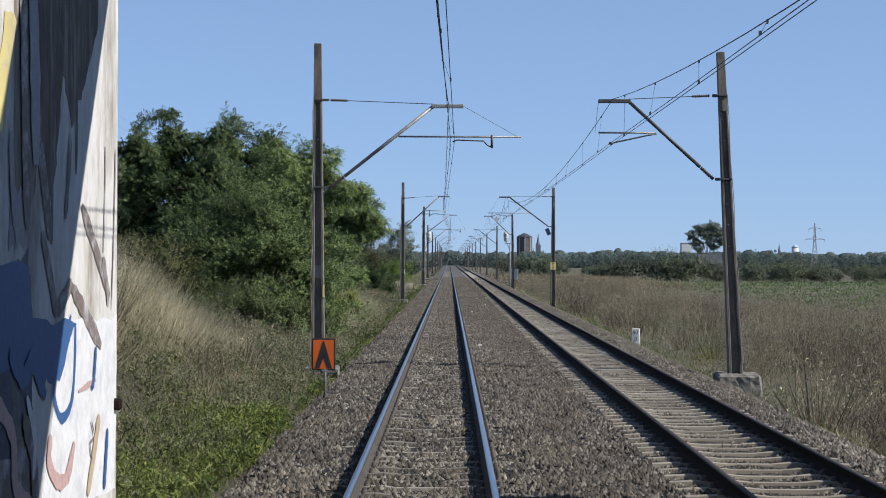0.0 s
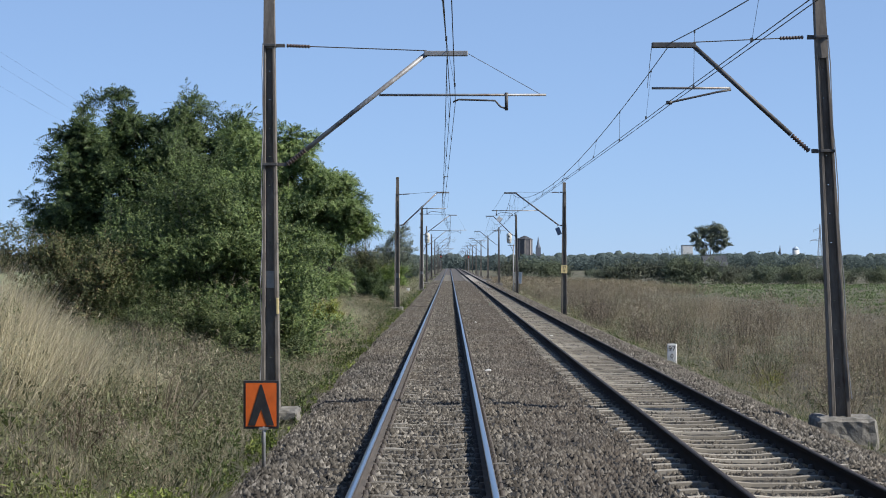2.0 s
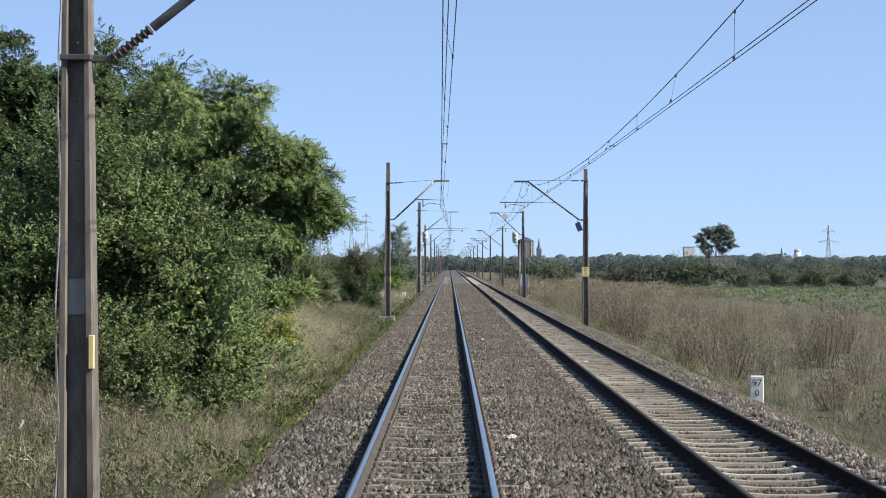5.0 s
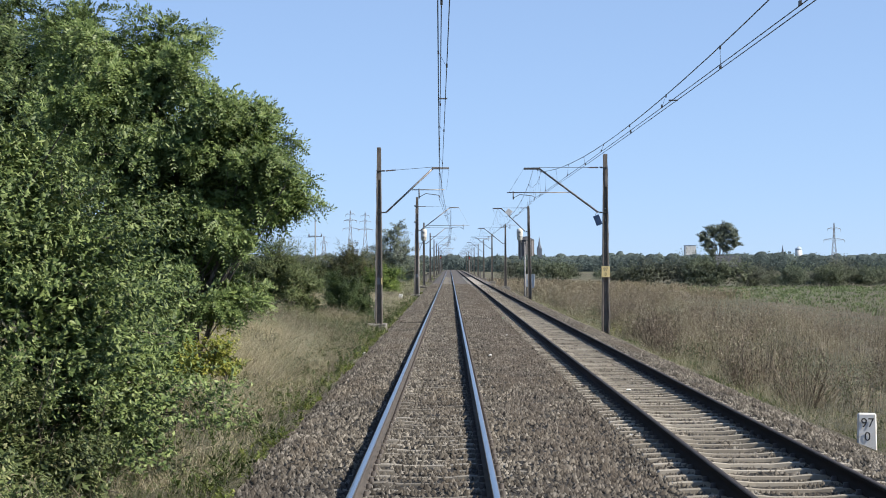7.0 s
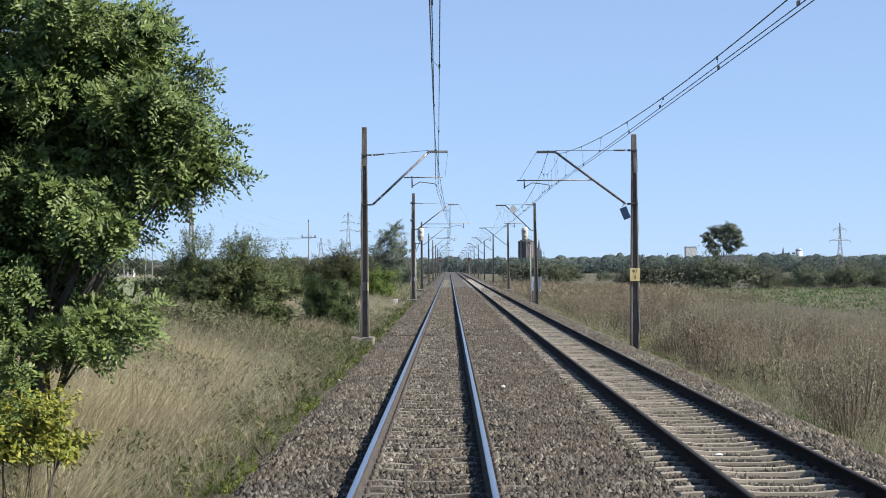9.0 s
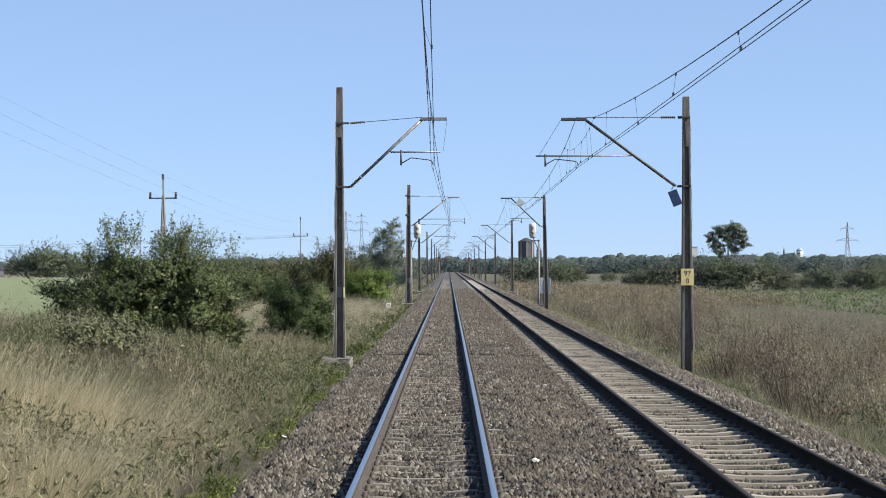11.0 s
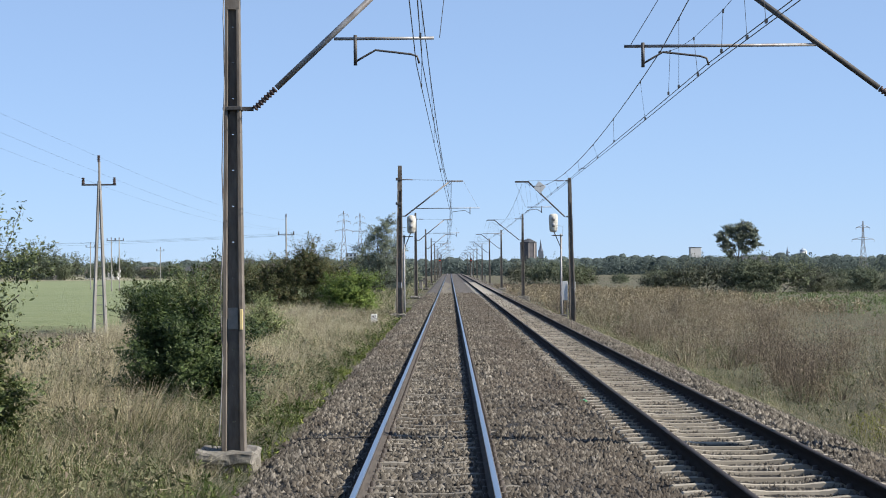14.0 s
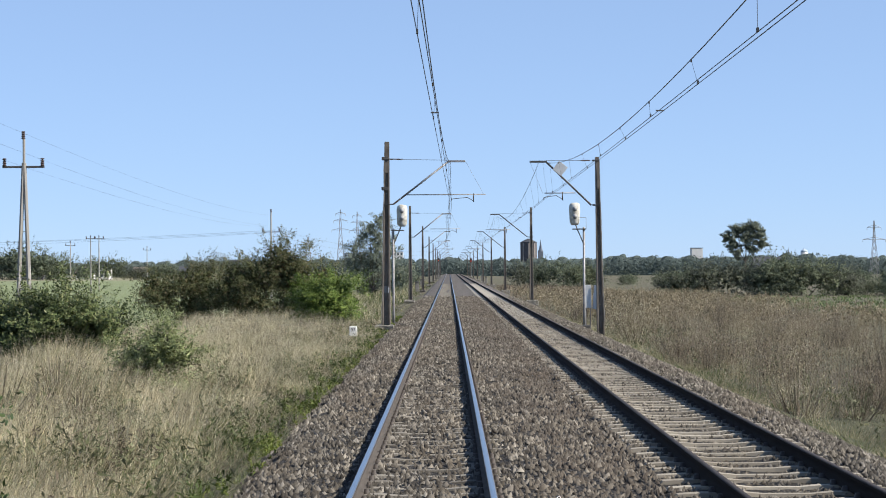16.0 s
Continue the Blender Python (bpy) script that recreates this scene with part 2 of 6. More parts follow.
LEAF_HAW = islands("hawthorn_leaves", [(0, (0.10, 0.13, 0.052)), (0.5, (0.20, 0.24, 0.10)), (1, (0.31, 0.35, 0.165))], 0.55, 0.35)
LEAF_THORN = islands("thorn_leaves", [(0, (0.034, 0.054, 0.019)), (0.5, (0.106, 0.140, 0.053)), (0.9, (0.178, 0.212, 0.085)), (1, (0.255, 0.255, 0.128))], 0.5, 0.32)
# distance haze is mixed into this colour, paler and greyer than the leaves
LEAF_HAZE = islands("hazed_far_leaves", [(0, (0.13, 0.155, 0.125)), (0.5, (0.20, 0.235, 0.185)), (1, (0.29, 0.325, 0.25))], 0.8, 0.5)
# haze lightens and greys the next two hedge colours
LEAF_HAZED = islands("hazed_hedge_leaves", [(0, (0.086, 0.098, 0.074)), (0.5, (0.133, 0.148, 0.109)), (1, (0.187, 0.203, 0.152))], 0.8, 0.45)
LEAF_PALE = islands("pale_hedge_leaves", [(0, (0.094, 0.113, 0.070)), (0.5, (0.148, 0.176, 0.109)), (1, (0.211, 0.242, 0.156))], 0.8, 0.5)
LEAF_LIME = islands("bright_green_leaves", [(0, (0.07, 0.12, 0.02)), (0.6, (0.14, 0.21, 0.045)), (1, (0.23, 0.29, 0.07))], 0.5, 0.35)
LEAF_ASH = islands("pinnate_leaves", [(0, (0.066, 0.107, 0.032)), (0.5, (0.137, 0.198, 0.060)), (1, (0.228, 0.294, 0.105))], 0.45, 0.38)
LEAF_RUSSET = islands("russet_leaves", [(0, (0.047, 0.060, 0.024)), (0.55, (0.106, 0.126, 0.051)), (0.85, (0.162, 0.157, 0.072)), (1, (0.204, 0.132, 0.076))], 0.6, 0.35)
LEAF_YELLOW = islands("yellow_flowering_leaves", [(0, (0.13, 0.17, 0.03)), (0.6, (0.27, 0.29, 0.05)), (1, (0.42, 0.40, 0.08))], 0.6, 0.4)
# leaves of far bushes, their colour raised and greyed for haze
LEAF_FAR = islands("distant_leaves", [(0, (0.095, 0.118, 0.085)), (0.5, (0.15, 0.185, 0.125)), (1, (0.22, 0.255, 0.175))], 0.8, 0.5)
# blue haze of the skyline woods, laid straight into the leaf colour
LEAF_WOOD_HAZE = islands("hazed_wood_leaves", [(0, (0.077, 0.105, 0.105)), (0.5, (0.100, 0.133, 0.129)), (1, (0.122, 0.155, 0.146))], 1.0, 0.5)
BEET = islands("beet_leaves", [(0, (0.085, 0.125, 0.045)), (0.5, (0.135, 0.190, 0.075)), (1, (0.20, 0.255, 0.115))], 0.5, 0.35)
BARK = grained("bark", (0.06, 0.05, 0.04), (0.15, 0.125, 0.10), 10, (1, 1, 0.3), strength=0.8, dist=0.03)

# ---------------------------------------------------------------- mesh helpers
RNG = np.random.default_rng(7)


def link_mesh(name, me, mat, parent=None, label="", smooth=False):
    if mat:
        me.materials.append(mat)
    if smooth:
        me.polygons.foreach_set("use_smooth", np.ones(len(me.polygons), dtype=bool))
    ob = new(name, me)
    if parent:
        ob.parent = parent
    if label:
        tagged(ob, label)
    return ob


def part(name, bm, mat, parent=None, label="", smooth=False):
    me = bpy.data.meshes.new(name)
    bm.to_mesh(me)
    bm.free()
    return link_mesh(name, me, mat, parent, label, smooth)


def np_mesh(name, verts, faces):
    me = bpy.data.meshes.new(name)
    verts, faces = np.asarray(verts, np.float32).reshape(-1, 3), np.asarray(faces, np.int32)
    n, k = faces.shape
    me.vertices.add(len(verts))
    me.vertices.foreach_set("co", verts.ravel())
    me.loops.add(n * k)
    me.loops.foreach_set("vertex_index", faces.ravel())
    me.polygons.add(n)
    me.polygons.foreach_set("loop_start", np.arange(0, n * k, k, dtype=np.int32))
    me.update(calc_edges=True)
    return me


def box(bm, x0, x1, y0, y1, z0, z1, bevel=0.0, m=None):
    r = bmesh.ops.create_cube(bm, size=1)
    vs = r["verts"]
    for v in vs:
        v.co = Vector(((x0 + x1) / 2 + v.co.x * (x1 - x0), (y0 + y1) / 2 + v.co.y * (y1 - y0), (z0 + z1) / 2 + v.co.z * (z1 - z0)))
    if m is not None:
        bmesh.ops.transform(bm, matrix=m, verts=vs)
    if bevel:
        es = list({e for v in vs for e in v.link_edges})
        bmesh.ops.bevel(bm, geom=es, offset=bevel, segments=1, affect="EDGES")
    return bm


def tube(bm, points, radii, sides=8):
    """A tapered tube through points."""
    pts = [Vector(p) for p in points]
    if isinstance(radii, (int, float)):
        radii = [radii] * len(pts)
    rings = []
    for i, p in enumerate(pts):
        d = (pts[min(i + 1, len(pts) - 1)] - pts[max(i - 1, 0)]).normalized()
        q = d.to_track_quat("Z", "Y")
        rings.append([bm.verts.new(p + q @ Vector((math.cos(a) * radii[i], math.sin(a) * radii[i], 0))) for a in (2 * math.pi * k / sides for k in range(sides))])
    for a, b in zip(rings, rings[1:]):
        for k in range(sides):
            bm.faces.new((a[k], a[(k + 1) % sides], b[(k + 1) % sides], b[k]))
    bm.faces.new(list(reversed(rings[0])))
    bm.faces.new(rings[-1])
    return bm


def empty(name, x, y, z, label, category, group="", kind=""):
    e = new(name)
    e.location = (x, y, z)
    e.empty_display_size = 0.2
    return tagged(e, label, category, group, kind)


# ---------------------------------------------------------------- ground
def smooth(a, b, v):
    t = np.clip((np.asarray(v, float) - a) / (b - a), 0, 1)
    return t * t * (3 - 2 * t)


def height(x, y):
    """The lie of the land: the track bed's hollow, a bank on the one side, a low field on the other."""
    x, y = np.broadcast_arrays(np.asarray(x, float), np.asarray(y, float))
    top = np.interp(y, [0, 25, 32, 40, 48, 60, 74, 95, 110, 125, 160, 220, 300], [2.5, 2.4, 2.0, 1.15, 0.5, 0.5, 1.25, 0.95, 0.35, 0.05, -0.1, -0.5, -1.2])
    foot = np.interp(y, [0, 30, 46], [3.2, 3.3, 6.3])
    t = np.clip((-3.2 - x) / foot, 0, 1)
    left = -0.42 + 0.05 * np.sin(y * 0.9) * np.sin(y * 0.23 + 1) + t * t * (3 - 2 * t) * (top + 0.42)
    edge = np.interp(y, [0, 70, 100, 130], [45, 30, 15, 10])
    left = left + smooth(0, 9, -x - edge) * (-1.4 - top)
    right = -0.5 - smooth(6.4, 8.6, x) * 0.6 - smooth(9, 30, x) * 0.3
    z = np.where(x < 0, left, right)
    w = smooth(4, 7, np.abs(x - 1.8))
    z = z + w * (0.10 * np.sin(x * 1.3 + y * 0.31) * np.sin(y * 0.7 + 1.0) + 0.06 * np.sin(x * 2.9 - y * 1.7))
    z = z + smooth(-4.5, -7.5, x) * (1 - smooth(-14, -20, x)) * 0.16 * np.sin(x * 1.1 + 2 * np.sin(y * 0.23)) * np.sin(y * 0.85 + x * 0.4)
    return z


xs = np.concatenate([-np.geomspace(3000, 32, 22), np.arange(-30, -2, 0.7), np.arange(-2, 7, 1.5), np.arange(7, 32, 1.0), np.geomspace(34, 3000, 22)])
ys = np.concatenate([[-300, -120, -60, -30, -15], np.arange(-5, 230, 1.5), np.geomspace(235, 4600, 40)])
gx, gy = np.meshgrid(xs, ys)
gz = height(gx, gy)
nx, ny = len(xs), len(ys)
idx = np.arange(nx * ny).reshape(ny, nx)
quads = np.stack([idx[:-1, :-1], idx[:-1, 1:], idx[1:, 1:], idx[1:, :-1]], -1).reshape(-1, 4)
ground = link_mesh("ground", np_mesh("ground", np.stack([gx, gy, gz], -1), quads), SOIL, smooth=True)
tagged(ground, "rough grassy ground falling away from the tracks", "ground", kind="structure")

# ballast bed: crowned under both tracks, with sloping shoulders
bx = np.array([-3.6, -2.9, -2.35, -2.0, -1.5, -1.0, -0.4, 0.4, 1.0, 1.5, 2.0, 2.6, 3.1, 3.7, 4.5, 5.1, 5.6, 6.0, 6.5, 7.1, 7.6])
bz = np.array([-1.0, -0.72, -0.41, -0.22, -0.185, -0.18, -0.205, -0.205, -0.18, -0.19, -0.23, -0.242, -0.224, -0.228, -0.228, -0.224, -0.222, -0.27, -0.45, -0.72, -1.0])
by = np.concatenate([np.arange(-20, 200, 0.8), np.geomspace(201, 900, 30)])
BXF = np.interp(np.linspace(0, len(bx) - 1, 61), np.arange(len(bx)), bx)


def bed(x, y):
    x, y = np.asarray(x, float), np.asarray(y, float)
    return np.interp(x, bx, bz) + 0.012 * np.sin(x * 7.3 + y * 1.9) + 0.014 * np.sin(x * 3.1 - y * 3.7) + 0.02 * np.sin(y * 0.9 + x) * smooth(1.5, 2.2, x) * (1 - smooth(2.6, 2.9, x))


gx, gy = np.meshgrid(BXF, by)
gz = bed(gx, gy)
nx, ny = len(BXF), len(by)
idx = np.arange(nx * ny).reshape(ny, nx)
quads = np.stack([idx[:-1, :-1], idx[:-1, 1:], idx[1:, 1:], idx[1:, :-1]], -1).reshape(-1, 4)
near_rows = int((by < 205).sum()) - 1
far_bed = link_mesh("ballast_bed", np_mesh("ballast_bed", np.stack([gx, gy, gz], -1)[near_rows:], quads[: (len(by) - near_rows - 1) * (nx - 1)]), BALLAST_FAR, smooth=True)
tagged(far_bed, "grey-brown stone bed further along the line", "ballast", kind="structure")
quads = quads[: near_rows * (nx - 1)]
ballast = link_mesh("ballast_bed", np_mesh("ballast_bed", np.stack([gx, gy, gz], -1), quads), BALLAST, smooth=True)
tagged(ballast, "grey-brown crushed stone bed under both tracks", "ballast", kind="structure")

# ---------------------------------------------------------------- tracks
def rail_section():
    """Flat-bottomed rail, foot at -0.172 and head top at 0."""
    half = [(0.075, -0.172), (0.075, -0.160), (0.010, -0.135), (0.009, -0.055), (0.036, -0.040), (0.036, -0.012), (0.026, 0.0)]
    return half + [(-x, z) for x, z in reversed(half)]


def sweep(section, y0, y1, step=40):
    n = len(section)
    yy = np.append(np.arange(y0, y1, step), y1)
    v = np.array([[(x, y, z) for x, z in section] for y in yy]).reshape(-1, 3)
    f = []
    for j in range(len(yy) - 1):
        for k in range(n):
            a, b = j * n + k, j * n + (k + 1) % n
            f.append((a, b, b + n, a + n))
    return v, f


def rail(parent, x, mat, head, label):
    v, f = sweep(rail_section(), -20, 850)
    r = link_mesh("rail", np_mesh("rail", v, f), mat, parent, label)
    r.location.x = x
    v, f = sweep([(0.0355, -0.008), (0.0275, 0.0025), (-0.0275, 0.0025), (-0.0355, -0.008), (-0.03, -0.006), (0.03, -0.006)], -20, 850)
    link_mesh("rail_head", np_mesh("rail_head", v, f), head, r)
    return r


def sleeper_mesh(z_mid, mat, slim=1.0, drop=0.0):
    """Prestressed concrete sleeper, waisted between the rail seats."""
    bm = bmesh.new()
    prof = [(-1.30, -0.255, 0.12), (-1.25, -0.205, 0.13), (-0.98, -0.19, 0.13), (-0.5, -0.185, 0.12), (-0.28, z_mid, 0.085), (0.28, z_mid, 0.085), (0.5, -0.185, 0.12), (0.98, -0.19, 0.13), (1.25, -0.205, 0.13), (1.30, -0.255, 0.12)]
    rings = []
    for x, z, w in prof:
        z, w = z - drop, w * slim
        rings.append([bm.verts.new((x, -w, -0.36)), bm.verts.new((x, -w * 0.8, z)), bm.verts.new((x, w * 0.8, z)), bm.verts.new((x, w, -0.36))])
    for a, b in zip(rings, rings[1:]):
        for k in range(3):
            bm.faces.new((a[k], b[k], b[k + 1], a[k + 1]))
    bm.faces.new(list(reversed(rings[0])))
    bm.faces.new(rings[-1])
    me = bpy.data.meshes.new("sleeper")
    bm.to_mesh(me)
    bm.free()
    me.materials.append(mat)
    return me


def clips(parent, y0, y1):
    """Spring clips and pads beside the rail feet, at every sleeper."""
    base = np.array([(x, y, z) for x in (-0.04, 0.04) for y in (-0.035, 0.035) for z in (-0.03, 0.045)])
    base[1::2, :2] *= 0.6
    face = np.array([(0, 1, 3, 2), (4, 6, 7, 5), (0, 4, 5, 1), (2, 3, 7, 6), (1, 5, 7, 3)])
    v, f, n = [], [], 0
    for y in np.arange(y0, y1, 0.6):
        for x in (-0.7535, 0.7535):
            for s in (-1, 1):
                v.append(base + (x + s * 0.105, y, -0.165))
                f.append(face + n)
                n += 8
    c = link_mesh("fastening", np_mesh("fastening", np.concatenate(v), np.concatenate(f)), CLIP, parent, "black spring clips along the rails")
    return tagged(c, kind="stuff")


def track(x, label, mat, head):
    t = empty("railway_track", x, 0, 0, label, "railway track", kind="structure")
    for s in (-1, 1):
        rail(t, s * 0.7535, mat, head, "")
    clips(t, 15.0, 190)
    return t


track_near = track(0, "railway track with polished rails and half-buried concrete sleepers", DUSTY_RUST, SHINY)
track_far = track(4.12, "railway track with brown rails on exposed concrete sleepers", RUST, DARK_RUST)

# ---------------------------------------------------------------- overhead line masts
def insulator(bm, a, b, r=0.055, discs=7):
    a, b = Vector(a), Vector(b)
    pts, rad = [], []
    for i in range(discs):
        for k, w in ((0.0, 0.6), (0.3, 1.0), (0.5, 0.97), (0.72, 0.6)):
            pts.append(a.lerp(b, (i + k) / discs))
            rad.append(r * w)
    return tube(bm, pts, rad, 8)


def mast_body(h, wide=1.0):
    """Tapered concrete mast with a pierced web between two ribs, solid at the head."""
    bm = bmesh.new()
    zs = [-0.5, h * 0.42, h - 1.35]

    def half(z):
        k = (z + 0.5) / (h + 0.5)
        return (0.17 * (1 - k) + 0.085 * k) * wide, (0.13 * (1 - k) + 0.09 * k) * wide
    for s in (-1, 1):
        rings = []
        for z in zs:
            w, d = half(z)
            rings.append([bm.verts.new((s * w * a, d * b, z)) for a, b in ((1, -0.85), (0.93, -1), (0.62, -1), (0.55, -0.8), (0.55, 0.8), (0.62, 1), (0.93, 1), (1, 0.85))])
        for a, b in zip(rings, rings[1:]):
            for k in range(8):
                q = (a[k], a[(k + 1) % 8], b[(k + 1) % 8], b[k])
                bm.faces.new(q if s > 0 else tuple(reversed(q)))
    z = -0.5
    while z < h - 1.4:
        w, d = half(z)
        box(bm, -w * 0.6, w * 0.6, -d * 0.3, d * 0.3, z, min(z + 0.488, h - 1.3))
        if z + 0.488 < h - 1.4:
            for s in (-1, 1):
                box(bm, s * w * 0.37 - w * 0.24, s * w * 0.37 + w * 0.24, -d * 0.3, d * 0.3, z + 0.488, z + 0.5)
        z += 0.5
    w0, d0 = half(h - 1.4)
    w1, d1 = half(h)
    rings = [[bm.verts.new((sx * w, sy * d, zz)) for sx, sy in ((-1, -1), (1, -1), (1, 1), (-1, 1))] for w, d, zz in ((w0, d0, h - 1.4), (w1, d1, h - 0.02), (w1 * 0.9, d1 * 0.9, h))]
    for a, b in zip(rings, rings[1:]):
        for k in range(4):
            bm.faces.new((a[k], a[(k + 1) % 4], b[(k + 1) % 4], b[k]))
    bm.faces.new(rings[-1])
    bm.faces.new(list(reversed(rings[0])))
    bmesh.ops.recalc_face_normals(bm, faces=bm.faces)
    return bm


def footing_mesh(seed, slab):
    """Cast concrete block, chipped; some carry a broken slab that overhangs it."""
    bm = bmesh.new()
    if slab:
        box(bm, -0.40, 0.34, -0.34, 0.36, -1.0, -0.1, 0.03)
        box(bm, -0.50, 0.34, -0.46, 0.44, -0.18, 0.0, 0.03)
    else:
        box(bm, -0.50, 0.56, -0.45, 0.45, -1.0, 0.0, 0.05)
    bmesh.ops.subdivide_edges(bm, edges=list(bm.edges), cuts=7, use_grid_fill=True)
    for v in bm.verts:
        k = 0.05 if v.co.z > -0.2 else 0.035
        v.co += noise.noise_vector(v.co * 2.6 + Vector((seed, 0, 0))) * k + noise.noise_vector(v.co * 11 + Vector((seed, 3, 0))) * 0.03
        if not slab:
            v.co.x *= 1 - 0.18 * max(0, v.co.z + 0.35)
    return bm


def mast(x, y, h, side, top_z, low_z, elbow, tip, stay, reg, lean=0.0, straight=False, footing=True, wide=1.0, label="", cable=True, base=-0.25):
    """A mast with its swinging bracket. side is +1 where the bracket reaches towards +x. elbow: (x, z) where strut and
    top beam meet; tip: the beam's end x; stay: (x0, x1, z) of the level tube; reg: (x of hinge, x of wire, z of wire)."""
    m = empty("catenary_mast", x, y, base, label or "weathered concrete railway mast with a tubular bracket", "mast", "masts along the line")

    def P(px, pz, py=0.0):
        return (px - x, py, pz - base)
    post = part("post", mast_body(h - base, wide), CONCRETE, m)
    post.rotation_euler.y = radians(lean)
    if footing:
        f = part("footing", footing_mesh(y, side > 0), FOOTING, m, "chipped concrete footing block")
        f.location = (0.16 if y < 60 and side > 0 else 0, 0, 0.11 if side > 0 else 0.0)
    lx = x + math.tan(radians(lean)) * (top_z - base)
    ll = x + math.tan(radians(lean)) * (low_z - base)
    for zz, cx in ((top_z, lx), (low_z, ll)):
        w = (0.17 - 0.085 * (zz - base) / (h - base)) * wide + 0.012
        bm = bmesh.new()
        box(bm, cx - x - w, cx - x + w, -0.13 * wide, 0.13 * wide, zz - base - 0.025, zz - base + 0.025, 0.006)
        box(bm, cx - x + side * w - 0.02, cx - x + side * (w + 0.14) + 0.02, -0.02, 0.02, zz - base - 0.03, zz - base + 0.03, 0.006)
        part("band", bm, DARK_STEEL, m, "dark steel band")
    ax = ll + side * 0.30
    d = Vector((elbow[0] - ax, 0, elbow[1] - low_z)).normalized()
    a0 = Vector(P(ax, low_z))
    part("strut_insulator", insulator(bmesh.new(), a0, a0 + d * 0.42, 0.05, 8), PORCELAIN, m, "ribbed brown insulator", True)
    part("strut", tube(bmesh.new(), [a0 + d * 0.42, P(*elbow)], 0.042, 8), STEEL if side > 0 else DARK_STEEL, m, "diagonal steel tube", True)
    part("top_beam", box(bmesh.new(), *sorted((elbow[0] - x - side * 0.05, tip - x)), -0.05, 0.05, elbow[1] - base - 0.045, elbow[1] - base + 0.045, 0.01), STEEL if side > 0 else DARK_STEEL, m)
    b0 = Vector(P(lx + side * 0.3, top_z))
    e = Vector(P(elbow[0], elbow[1] + 0.05))
    dd = (e - b0).normalized()
    part("stay_insulator", insulator(bmesh.new(), b0, b0 + dd * 0.42, 0.036, 8), PORCELAIN, m, "ribbed brown insulator", True)
    part("stay_rod", tube(bmesh.new(), [b0 + dd * 0.4, e], 0.010, 6), DARK_STEEL, m)
    part("level_tube", tube(bmesh.new(), [P(stay[0], stay[2]), P(stay[1], stay[2])], 0.022, 8), STEEL, m, "", True)
    far = max(stay[:2]) if side > 0 else min(stay[:2])
    part("tie_wire", tube(bmesh.new(), [P(tip, elbow[1]), P(far + (0.08 if far < tip else -0.08), stay[2])], 0.005, 4), WIRE, m)
    hx, wx, wz = reg
    bm = bmesh.new()
    tube(bm, [P(hx, stay[2] + 0.05), P(hx, wz - 0.02)], 0.025, 6)
    s = 1 if wx > hx else -1
    tube(bm, [P(hx, wz + 0.03), P(hx + s * 0.12, wz + 0.10), P(hx + s * 0.28, wz + 0.19), P(wx - s * 0.12, wz + 0.13), P(wx - s * 0.03, wz + 0.10), P(wx, wz)], 0.016, 6)
    if stay[2] - wz < 0.2:
        bm.clear()
        tube(bm, [P(hx, stay[2] + 0.04), P(hx, stay[2] - 0.27)], 0.03, 6)
        tube(bm, [P(hx, stay[2] - 0.24), P(hx + s * 0.10, stay[2] - 0.21), P(hx + s * 0.2, stay[2] - 0.10), P(wx - s * 0.1, stay[2] - 0.08), P(wx, wz)], 0.018, 6)
    elif straight:
        bm.clear()
        tube(bm, [P(hx + 0.15, stay[2] - 0.03), P(hx - 0.05, stay[2] - 0.06), P(wx + 0.1, wz + 0.04), P(wx - 0.02, wz + 0.01)], 0.02, 6)
        box(bm, wx - x - 0.04, wx - x + 0.06, -0.03, 0.03, wz - base - 0.01, wz - base + 0.05)
    part("steady_arm", bm, DARK_STEEL, m, "straight dark steel arm" if straight else "curved dark steel arm", True)
    if wide > 1.1:
        for zz in (h - 0.75, h - 2.1):
            w = (0.17 - 0.085 * (zz - base) / (h - base)) * wide + 0.03
            part("collar", box(bmesh.new(), -w, w, -w, w, zz - base - 0.07, zz - base + 0.07, 0.01), DARK_STEEL, m, "dark iron collar")
    if cable:
        s = -side
        pts = []
        for k in range(13):
            zz = top_z - base - k * (top_z - base - 0.3) / 12
            w = (0.17 - 0.085 * zz / (h - base)) * wide
            pts.append((s * w * (1.0 + 0.12 * math.sin(k * 1.7)) + math.tan(radians(lean)) * zz, -0.14 * wide, zz))
        part("earth_cable", tube(bmesh.new(), pts, 0.010, 5), STEEL, m, "thin grey earthing cable")
    return m


NEAR_MASTS = [  # y, x, height, elbow, tip, level tube, hinge, wire x, wire z, lean, upper and lower band, carrier rope x
    (40.3, -2.84, 7.53, (-0.115, 6.05), 0.60, (-0.95, 1.97, 5.325), 1.275, 0.34, 5.20, -0.25, 6.19, 4.11, 0.24),
    (108.8, -2.75, 7.38, (-0.416, 6.485), 0.265, (-1.317, 0.075, 5.567), -1.02, -0.13, 5.215, 0.2, 6.38, 4.60, -0.15),
    (179, -2.53, 8.06, (0.32, 7.17), 1.06, (-1.57, 1.96, 5.68), 1.42, 0.40, 5.36, 0.6, 7.28, 5.26, 0.42),
]
